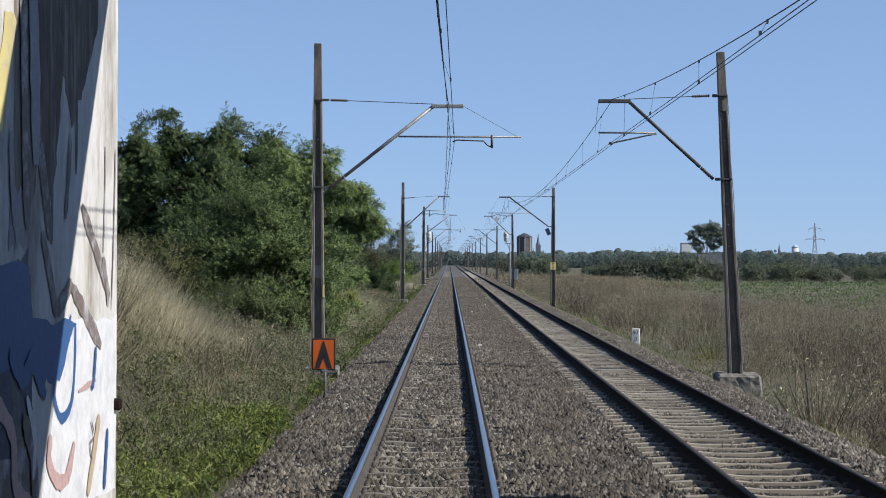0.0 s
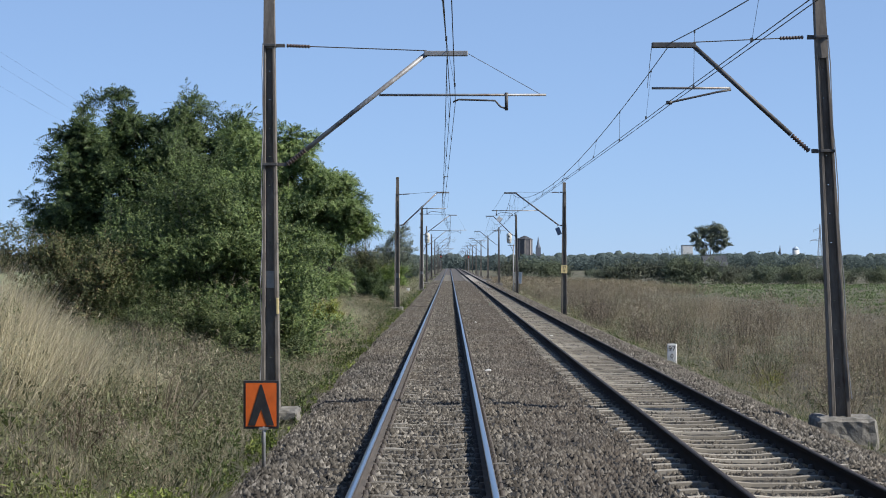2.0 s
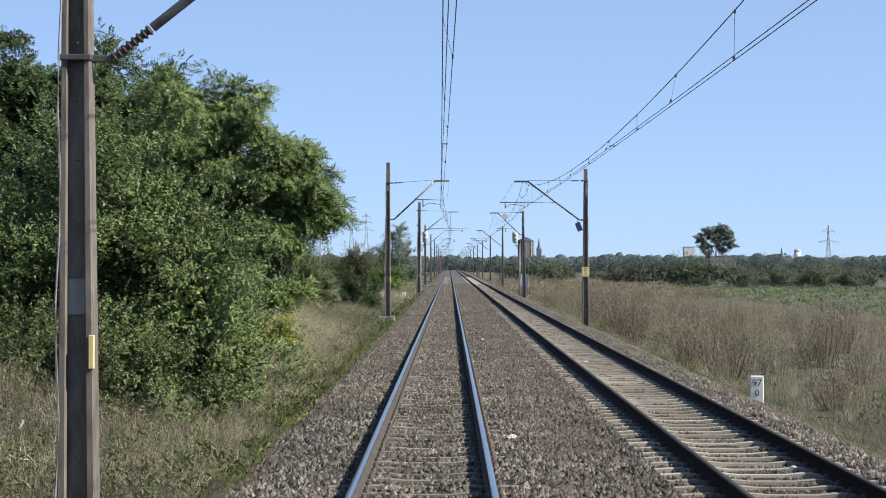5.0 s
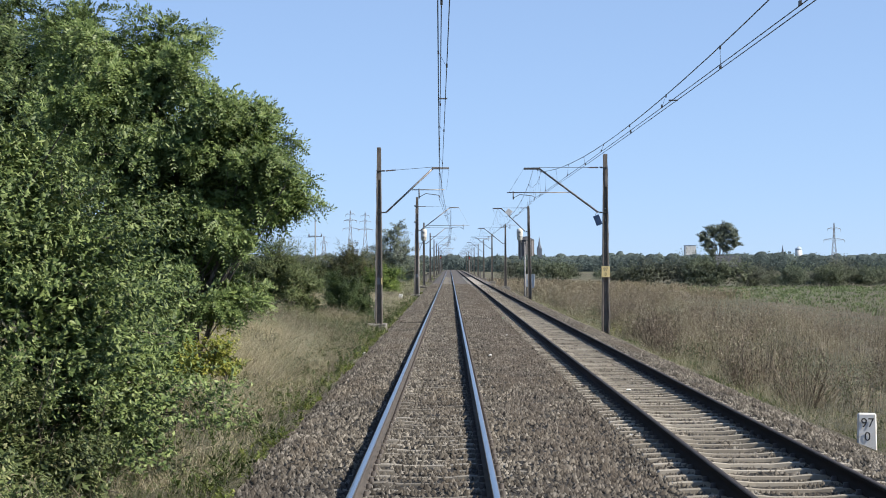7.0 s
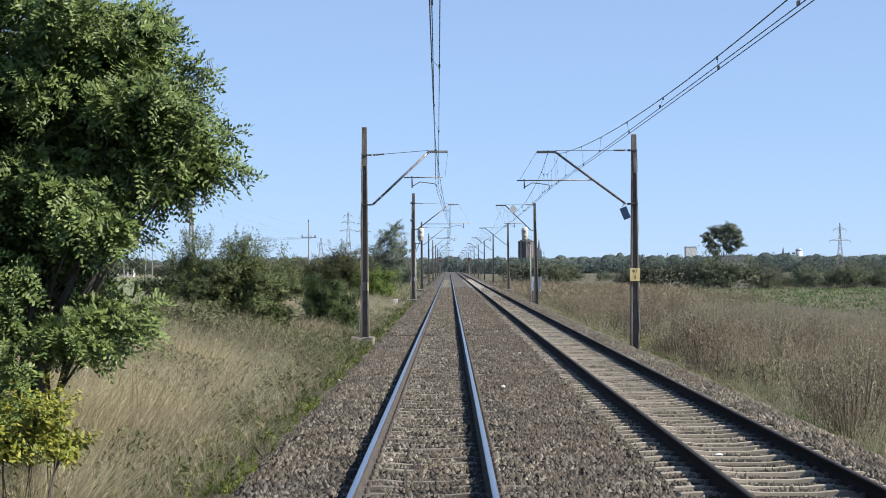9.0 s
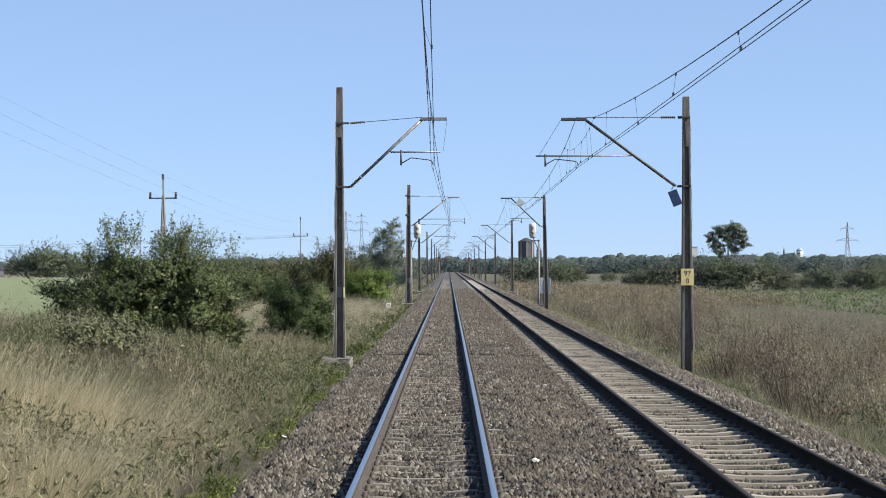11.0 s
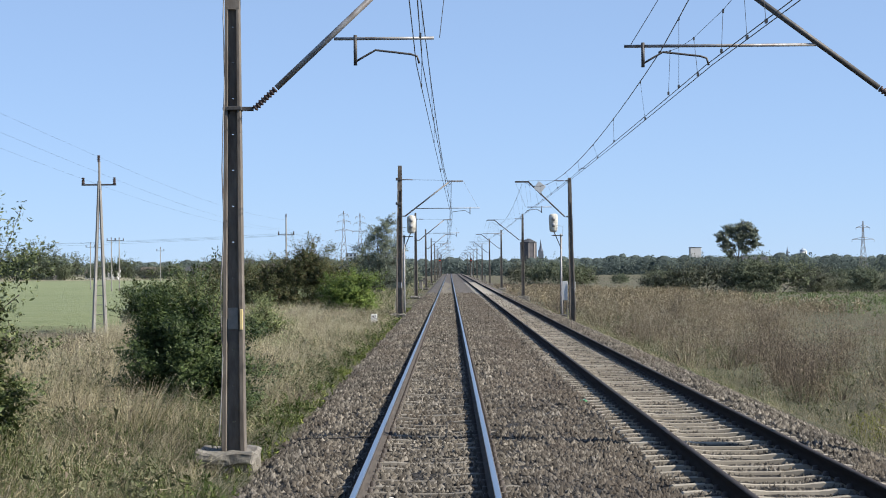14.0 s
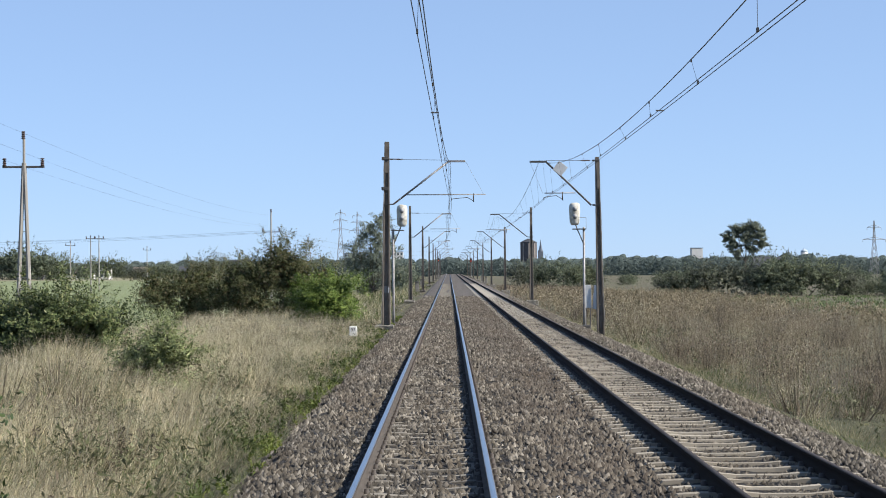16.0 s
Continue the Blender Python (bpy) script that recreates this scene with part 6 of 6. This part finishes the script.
paint("blue", [(10.0, 2.3), (12.81, 2.35), (12.91, 1.92), (14.4, 1.84), (13.79, 1.38), (13.28, 1.42), (12.65, 1.61), (10.0, 1.51)])
paint("blue", [(14.21, 1.91), (13.85, 1.6), (13.61, 1.31), (13.85, 1.08), (14.2, 1.15), (14.34, 1.4), (14.38, 1.84)], 0.09)
paint("grey", [(12.22, 2.88), (12.65, 2.9), (12.65, 2.48), (12.18, 2.47)])
# yellow sliver painted where the sun slips past the deck's near edge
paint("yellow", [(12.04, 4.15), (12.36, 4.15), (12.0, 3.27), (11.69, 3.25)])
for y0, z0, y1, z1, w in ((15.58, 3.42, 15.51, 2.44, 0.05), (16.05, 3.42, 15.89, 1.91, 0.05), (14.6, 2.84, 15.81, 2.04, 0.16), (14.19, 2.16, 15.43, 1.59, 0.16), (13.06, 3.3, 13.44, 2.54, 0.22),
                          (14.15, 3.43, 13.97, 2.71, 0.12), (13.17, 2.59, 13.67, 1.92, 0.16), (13.67, 1.95, 14.21, 2.19, 0.16), (15.5, 2.4, 15.75, 1.95, 0.12)):
    paint("dark", [(y0, z0), ((y0 + y1) / 2 + 0.02, (z0 + z1) / 2), (y1, z1)], w)
paint("pink", [(13.5, 0.98), (13.44, 0.77), (13.73, 0.58), (14.09, 0.58), (14.34, 0.83)], 0.14)
paint("pink", [(14.5, 1.25), (15.2, 1.3)], 0.06)
paint("brown", [(15.36, 0.97), (15.1, 0.6), (14.87, 0.31)], 0.16)
paint("blue", [(15.73, 0.81), (15.65, 0.5), (15.58, 0.27)], 0.12)
paint("blue", [(15.2, 1.6), (15.1, 1.3), (15.0, 1.25)], 0.09)
paint("blue", [(12.2, 1.7), (12.6, 1.5), (12.9, 1.6), (13.3, 1.3)], 0.18)
paint("pink", [(11.8, 1.4), (12.3, 1.1), (12.4, 0.7), (12.9, 0.5)], 0.16)
paint("grey", [(12.2, 3.3), (12.25, 2.9), (12.4, 2.5)], 0.12)
paint("grey", [(12.8, 4.6), (12.9, 3.9), (12.95, 3.1)], 0.3)
paint("dark", [(12.5, 4.8), (12.6, 3.6), (12.7, 2.6)], 0.22)
paint("dark", [(15.0, 0.95), (15.12, 0.8), (14.95, 0.75), (15.05, 0.6)], 0.03)
paint("dark", [(12.6, 1.2), (12.9, 0.9), (13.0, 0.4)], 0.2)
paint("white", [(12.7, 1.35), (12.95, 1.0), (12.9, 0.7)], 0.1)

part("bracket", box(bmesh.new(), -0.05, 0.07, 6.05, 6.15, 0.95, 1.06, 0.02), RUST, wall_near, "rusty iron bracket")

# ---------------------------------------------------------------- power lines beside the railway
POLE_PALE = grained("pale_pole_concrete", (0.24, 0.23, 0.21), (0.40, 0.385, 0.355), 6, (1, 1, 0.3), 0.9, stain=(0.16, 0.145, 0.125))


def crossarm_pole(x, y, top, arm_z, arm, legs, z0, label):
    p = empty("power_pole", x, y, z0, label, "power pole", "poles of the power line")
    h = top - z0
    if legs:
        part("leg", tube(bmesh.new(), [(-legs, 0, -0.3), (0, 0, h - 1.2)], [0.13, 0.09], 6), POLE_PALE, p)
        part("leg", tube(bmesh.new(), [(legs, 0, -0.3), (0.06, 0, h - 1.2)], [0.13, 0.09], 6), POLE_PALE, p)
        for k in range(13):
            zz = 0.6 + k * 0.58
            w = legs * (1 - zz / (h - 1.2))
            part("rung", tube(bmesh.new(), [(-w, 0, zz), (w, 0, zz)], 0.022, 5), POLE_PALE, p)
        part("head_post", tube(bmesh.new(), [(0.03, 0, h - 1.6), (0.03, 0, h)], 0.07, 6), POLE_PALE, p)
    else:
        part("post", tube(bmesh.new(), [(0, 0, -0.3), (0, 0, h)], [0.14, 0.08], 8), POLE_PALE, p)
    part("crossarm", box(bmesh.new(), -arm, arm, -0.05, 0.05, arm_z - z0 - 0.05, arm_z - z0 + 0.05, 0.01), DARK_STEEL, p)
    for dx in (-arm + 0.1, arm - 0.1, 0):
        zz = (h if dx == 0 else arm_z - z0 + 0.05)
        part("insulator", insulator(bmesh.new(), (dx, 0, zz), (dx, 0, zz + 0.42), 0.11, 4), PORCELAIN, p)
    return p


crossarm_pole(-21, 188, 9.0, 7.6, 1.05, 0.38, -1.45, "concrete A-frame power pole in the field")
crossarm_pole(-21.5, 311, 9.4, 7.0, 1.1, 0, -1.45, "slim power pole with a single crossarm")
crossarm_pole(-64.6, 410, 8.4, 8.2, 0.9, 0.0, -1.45, "distant wooden power pole")
crossarm_pole(-63.1, 410, 8.4, 8.2, 0.9, 0.0, -1.45, "distant wooden power pole")
crossarm_pole(-75, 440, 8.0, 7.4, 1.0, 0.0, -1.45, "distant slim power pole")
crossarm_pole(-74, 520, 8.0, 7.4, 1.0, 0.0, -1.45, "distant slim power pole")
line = empty("power_line", 0, 0, 6, "thin sagging power wires over the field", "power line", kind="structure")
for dx, dz in ((-0.95, 7.95), (0.95, 7.95), (0, 9.3)):
    a, b, c = Vector((-26 + dx, 60, dz + 8.0)), Vector((-21 + dx, 188, dz)), Vector((-21.5 + dx, 311, dz - 0.3))
    pts = []
    for p0, p1 in ((a, b), (b, c)):
        for i in range(13):
            t = i / 12
            q = p0.lerp(p1, t)
            q.z -= 4 * t * (1 - t) * 0.7 + 6
            pts.append(q)
    part("wire", tube(bmesh.new(), pts, 0.004, 4), WIRE, line)
for za, zb in ((8.3, 7.0), (8.1, 7.2), (7.6, 6.9)):
    pts = [Vector((-160 + 139 * t, 410 - 99 * t, za + (zb - za) * t - 4 * t * (1 - t) * 1.2 - 6)) for t in np.linspace(0, 1, 15)]
    part("wire", tube(bmesh.new(), pts, 0.010, 4), WIRE, line)
for zz in (6.8, 6.0):
    pts = [Vector((-21.5 + 21 * t, 311 + 230 * t, zz + 0.6 - 4 * t * (1 - t) * 1.6 - 6)) for t in np.linspace(0, 1, 12)]
    part("wire", tube(bmesh.new(), pts, 0.010, 4), WIRE, line)


def pylon(x, y, h, w, arms, label):
    """Lattice pylon: four tapering legs with cross bracing and crossarms."""
    p = empty("lattice_pylon", x, y, -1.5, label, "pylon", "pylons")
    r = 0.09
    for sx, sy in ((-1, -1), (1, -1), (1, 1), (-1, 1)):
        part("leg", tube(bmesh.new(), [(sx * w, sy * w, 0), (sx * w * 0.3, sy * w * 0.3, h * 0.6), (sx * 0.1, sy * 0.1, h)], r, 4), STEEL, p)
    bm = bmesh.new()
    lv = [h * k / 9 for k in range(10)]
    wid = [np.interp(z, [0, h * 0.6, h], [w, w * 0.3, 0.1]) for z in lv]
    for (z0, a), (z1, b) in zip(zip(lv, wid), zip(lv[1:], wid[1:])):
        for sy in (-1, 1):
            tube(bm, [(-a, sy * a, z0), (b, sy * b, z1)], r * 0.6, 3)
            tube(bm, [(a, sy * a, z0), (-b, sy * b, z1)], r * 0.6, 3)
    part("bracing", bm, STEEL, p)
    for z, l in arms:
        bm = bmesh.new()
        tube(bm, [(-l, 0, z), (0, 0, z + 0.9), (l, 0, z)], r * 0.8, 4)
        tube(bm, [(-l, 0, z), (l, 0, z)], r * 0.8, 4)
        for sx in (-1, 1):
            tube(bm, [(sx * l, 0, z), (sx * l, 0, z - 1.0)], 0.06, 4)
        part("crossarm", bm, STEEL, p)
    return p


pylon(157, 728, 20.5, 1.6, ((13.5, 4.2), (18.0, 2.6)), "far lattice power pylon")
pylon(-47, 843, 30, 2.2, ((21, 3.8), (25, 3.0), (28, 2.2)), "lattice power pylon behind the bushes")
pylon(-43, 905, 31, 2.2, ((22, 3.8), (26, 3.0), (29, 2.2)), "lattice power pylon behind the bushes")
pylon(-46, 660, 14.5, 2.4, ((12, 1.2),), "short tapering lattice mast")

# ---------------------------------------------------------------- town on the skyline
# brick greyed and lifted towards blue, so the colour holds the haze
BRICK = grained("hazed_grey_brick", (0.085, 0.083, 0.092), (0.135, 0.130, 0.138), 0.4, rough=0.9, strength=0.1)
RENDERED = grained("pale_render", (0.55, 0.55, 0.54), (0.68, 0.68, 0.66), 0.3, rough=0.9, strength=0.1)
PALE_BLUE = grained("blue_grey_render", (0.33, 0.40, 0.48), (0.42, 0.49, 0.57), 0.3, rough=0.9, strength=0.1)
TILE = grained("dull_brown_roof", (0.13, 0.105, 0.095), (0.20, 0.165, 0.15), 0.5, rough=0.9, strength=0.1)
SLATE = grained("dark_slate_roof", (0.05, 0.055, 0.065), (0.09, 0.095, 0.105), 0.5, rough=0.8, strength=0.1)
for dull in (BRICK, SLATE, TILE):
    dull.node_tree.nodes["Principled BSDF"].inputs["Specular IOR Level"].default_value = 0.08
GLASS = grained("dark_window", (0.06, 0.075, 0.09), (0.10, 0.12, 0.14), 0.5, rough=0.2, strength=0.02)

t = empty("brick_tower", 74, 1670, -1.5, "dark polygonal brick tower with pale ribs and a low roof", "tower")
part("wall", tube(bmesh.new(), [(0, 0, 0), (0, 0, 27)], 7.4, 8), BRICK, t)
part("roof", tube(bmesh.new(), [(0, 0, 27.004), (0, 0, 27.6), (0, 0, 31)], [7.9, 7.9, 1.2], 8), SLATE, t)
for k in range(8):
    a = math.radians(45 * k)
    part("rib", box(bmesh.new(), -0.45, 0.45, -0.6, 0.6, 4, 27, 0.05, pose(7.2 * math.cos(a), 7.2 * math.sin(a), 0, 0, 0, 45 * k)), plain("rib_render", (0.25, 0.22, 0.20)) if k == 0 else bpy.data.materials["rib_render"], t)
t = empty("church", 157, 3000, -1.5, "grey church tower with a pointed spire", "church")
# slate lightened and blued to carry the haze over the far churches
HAZED_SLATE = grained("hazed_blue_slate", (0.10, 0.115, 0.145), (0.15, 0.17, 0.205), 0.5, rough=0.9, strength=0.1)
part("tower", box(bmesh.new(), -4.3, 4.3, -4.3, 4.3, 0, 32, 0.1), HAZED_SLATE, t)
part("spire", tube(bmesh.new(), [(0, 0, 32), (0, 0, 37), (0, 0, 52)], [4.6, 2.4, 0.15], 8), HAZED_SLATE, t)


def block(name, x, y, w, d, h, storeys, bays, mat, roof, label, gable=0.0):
    """A house or block of flats with its storeys of windows."""
    b = empty(name, x, y, -1.5, label, "building", "buildings of the town")
    part("wall", box(bmesh.new(), -w / 2, w / 2, -d / 2, d / 2, 0, h, 0.05), mat, b)
    bm = bmesh.new()
    if gable:
        vs = [bm.verts.new(p) for p in ((-w / 2 - 0.4, -d / 2 - 0.4, h), (w / 2 + 0.4, -d / 2 - 0.4, h), (w / 2 + 0.4, d / 2 + 0.4, h), (-w / 2 - 0.4, d / 2 + 0.4, h), (-w / 2 - 0.4, 0, h + gable), (w / 2 + 0.4, 0, h + gable))]
        for q in ((0, 1, 5, 4), (2, 3, 4, 5), (1, 2, 5), (3, 0, 4), (3, 2, 1, 0)):
            bm.faces.new([vs[i] for i in q])
    else:
        box(bm, -w / 2 - 0.3, w / 2 + 0.3, -d / 2 - 0.3, d / 2 + 0.3, h, h + 0.6, 0.05)
    part("roof", bm, roof, b)
    for i in range(storeys):
        for j in range(bays):
            zc, xc = h * (i + 0.5) / storeys, w * ((j + 0.5) / bays - 0.5)
            part("window", box(bmesh.new(), xc - w / bays * 0.28, xc + w / bays * 0.28, -d / 2 - 0.06, -d / 2 + 0.2, zc - h / storeys * 0.25, zc + h / storeys * 0.25), GLASS, b)
    return b


block("apartment_block", 321, 2300, 14, 16, 28, 0, 3, RENDERED, SLATE, "pale high building with a flat overhanging roof")
block("apartment_block", -140, 2500, 16, 12, 26, 5, 3, PALE_BLUE, SLATE, "blue-grey block of flats")
block("apartment_block", -118, 2480, 18, 12, 22, 4, 3, RENDERED, SLATE, "white block of flats")
block("apartment_block", -98, 2600, 22, 12, 27, 5, 4, PALE_BLUE, SLATE, "blue-grey block of flats")
block("apartment_block", -70, 2450, 14, 12, 27, 5, 3, RENDERED, SLATE, "white block of flats")
block("farmhouse", 86, 560, 7, 9, 3.0, 1, 2, BRICK, SLATE, "low house with a dark steep roof", 3.4)
for n, (x, y, w, h, m) in enumerate(((-190, 880, 10, 3.0, BRICK), (-166, 880, 8, 3.0, RENDERED), (-152, 850, 6, 5.0, RENDERED), (-146, 920, 11, 3.4, BRICK), (-128, 940, 9, 3.6, BRICK), (-115, 890, 8, 3.2, RENDERED), (-108, 980, 10, 7.0, BRICK), (-98, 1000, 9, 5.0, BRICK), (-226, 900, 10, 3.4, BRICK), (-180, 960, 9, 4.2, RENDERED))):
    block("cottage", x, y, w, 8, h, 1, 3, m, TILE if n % 2 else SLATE, "small house beyond the green field", 2.2)
d = empty("domed_building", 758, 3720, -1.5, "white round building with a pale dome", "building")
part("drum", tube(bmesh.new(), [(0, 0, 0), (0, 0, 34)], 7.5, 20), RENDERED, d, "", True)
part("dome", tube(bmesh.new(), [(0, 0, 34), (0, 0, 36.5), (0, 0, 39), (0, 0, 40), (0, 0, 42)], [8, 7, 4, 1.5, 0.7], 20), PALE_BLUE, d, "", True)
c = empty("church", 700, 3600, -1.5, "far grey church with a thin spire", "church")
part("tower", box(bmesh.new(), -2.6, 2.6, -2.6, 2.6, 0, 26, 0.1), HAZED_SLATE, c)
part("spire", tube(bmesh.new(), [(0, 0, 26), (0, 0, 43)], [2.8, 0.1], 8), HAZED_SLATE, c)

# ---------------------------------------------------------------- sleepers and loose stones
FAR_SLEEPER = grained('far_sleeper_concrete', (0.26, 0.245, 0.215), (0.37, 0.35, 0.31), 3)
FAR_BROWN = grained("far_stained_sleeper", (0.13, 0.12, 0.102), (0.20, 0.187, 0.16), 3)
sl_near, sl_far = sleeper_mesh(-0.205, SLEEPER_BROWN, 0.8, -0.008), sleeper_mesh(-0.206, SLEEPER, 0.74, -0.012)
for i in range(290):
    for t, me in ((track_near, sl_near), (track_far, sl_far)):
        o = new("sleeper", me)
        o.parent = t
        o.location = (RNG.normal(0, 0.012), 15.0 + i * 0.6 + RNG.normal(0, 0.008), RNG.normal(-0.002, 0.004))
        o.rotation_euler.z = RNG.normal(0, 0.004)

for t, me, mat, lb in ((0.0, sl_near, FAR_BROWN, "rows of brown half-buried sleepers further along"), (4.12, sl_far, FAR_SLEEPER, "rows of pale concrete sleepers further along")):
    far_v, far_f = [], []
    base = np.array([v.co for v in me.vertices])
    quads = [p.vertices[:] for p in me.polygons if len(p.vertices) == 4]
    for i in range(330):
        far_f.append(np.array(quads) + len(far_v) * len(base))
        far_v.append(base + (t, 189.0 + i * 0.6, 0))
    tail = link_mesh("sleeper_rows", np_mesh("sleeper_rows", np.concatenate(far_v), np.concatenate(far_f)), mat)
    tagged(tail, lb, "sleepers", kind="stuff")

rs = np.random.default_rng(21)
n = 310000
x, far_on = rs.uniform(-3.1, 6.75, n), rs.random(n)
y = np.where(far_on < 0.66, 14 + 96 * rs.random(n), 110 + 150 * (1 - np.sqrt(1 - rs.random(n))))
keep = np.ones(n, bool)
for c in (0, 4.12):
    for r in (-0.7535, 0.7535):
        keep &= np.abs(x - c - r) > 0.10
aside = np.abs(x - 4.12)
on_far = aside < np.where(x < 4.12, 1.25, 1.2)
phase = np.abs((y - 15.0 + 0.3) % 0.6 - 0.3)
keep &= ~(on_far & (phase < 0.125) & (rs.random(n) < 0.993))
on_near = (np.abs(x) < 1.25) & (phase < 0.10)
keep &= ~(on_near & (rs.random(n) < np.where(np.abs(np.abs(x) - 0.75) < 0.3, 0.85, 0.75)))
x, y, aside = x[keep], y[keep], aside[keep]
n = len(x)
heap = 0.020 * smooth(0.3, 0.62, aside) * (1 - smooth(1.3, 1.5, aside))
rim = np.array([(1, 0, -0.7), (0, 1, -0.7), (-1, 0, -0.7), (0, -1, -0.7), (0.3, 0.1, 0.95)])
rim_f = np.array([(0, 1, 4), (1, 2, 4), (2, 3, 4), (3, 0, 4)])
size = rs.uniform(0.020, 0.037, n) * (1 + np.clip(y - 105, 0, 130) / 110)
size = np.where(np.abs(x - 4.12) < 1.3, size * 0.7, size)
a = rs.random(n) * np.pi * 2
v = rim[None] * (1 + rs.normal(0, 0.25, (n, 5, 3))) * np.stack([size * 1.2, size, size * 0.98], -1)[:, None] + rs.normal(0, 0.28, (n, 5, 3)) * (1, 1, 0.3) * size[:, None, None]
vx, vy = v[..., 0] * np.cos(a)[:, None] - v[..., 1] * np.sin(a)[:, None], v[..., 0] * np.sin(a)[:, None] + v[..., 1] * np.cos(a)[:, None]
v = np.stack([vx + x[:, None], vy + y[:, None], v[..., 2] + (bed(x, y) + heap + size * (0.35 + 0.4 * rs.random(n)))[:, None]], -1)
f = (rim_f[None] + (np.arange(n) * 5)[:, None, None]).reshape(-1, 3)
stones = link_mesh("ballast_stones", np_mesh("ballast_stones", v, f), BALLAST_STONE)
tagged(stones, "loose angular grey and brown ballast stones", "ballast", kind="stuff")
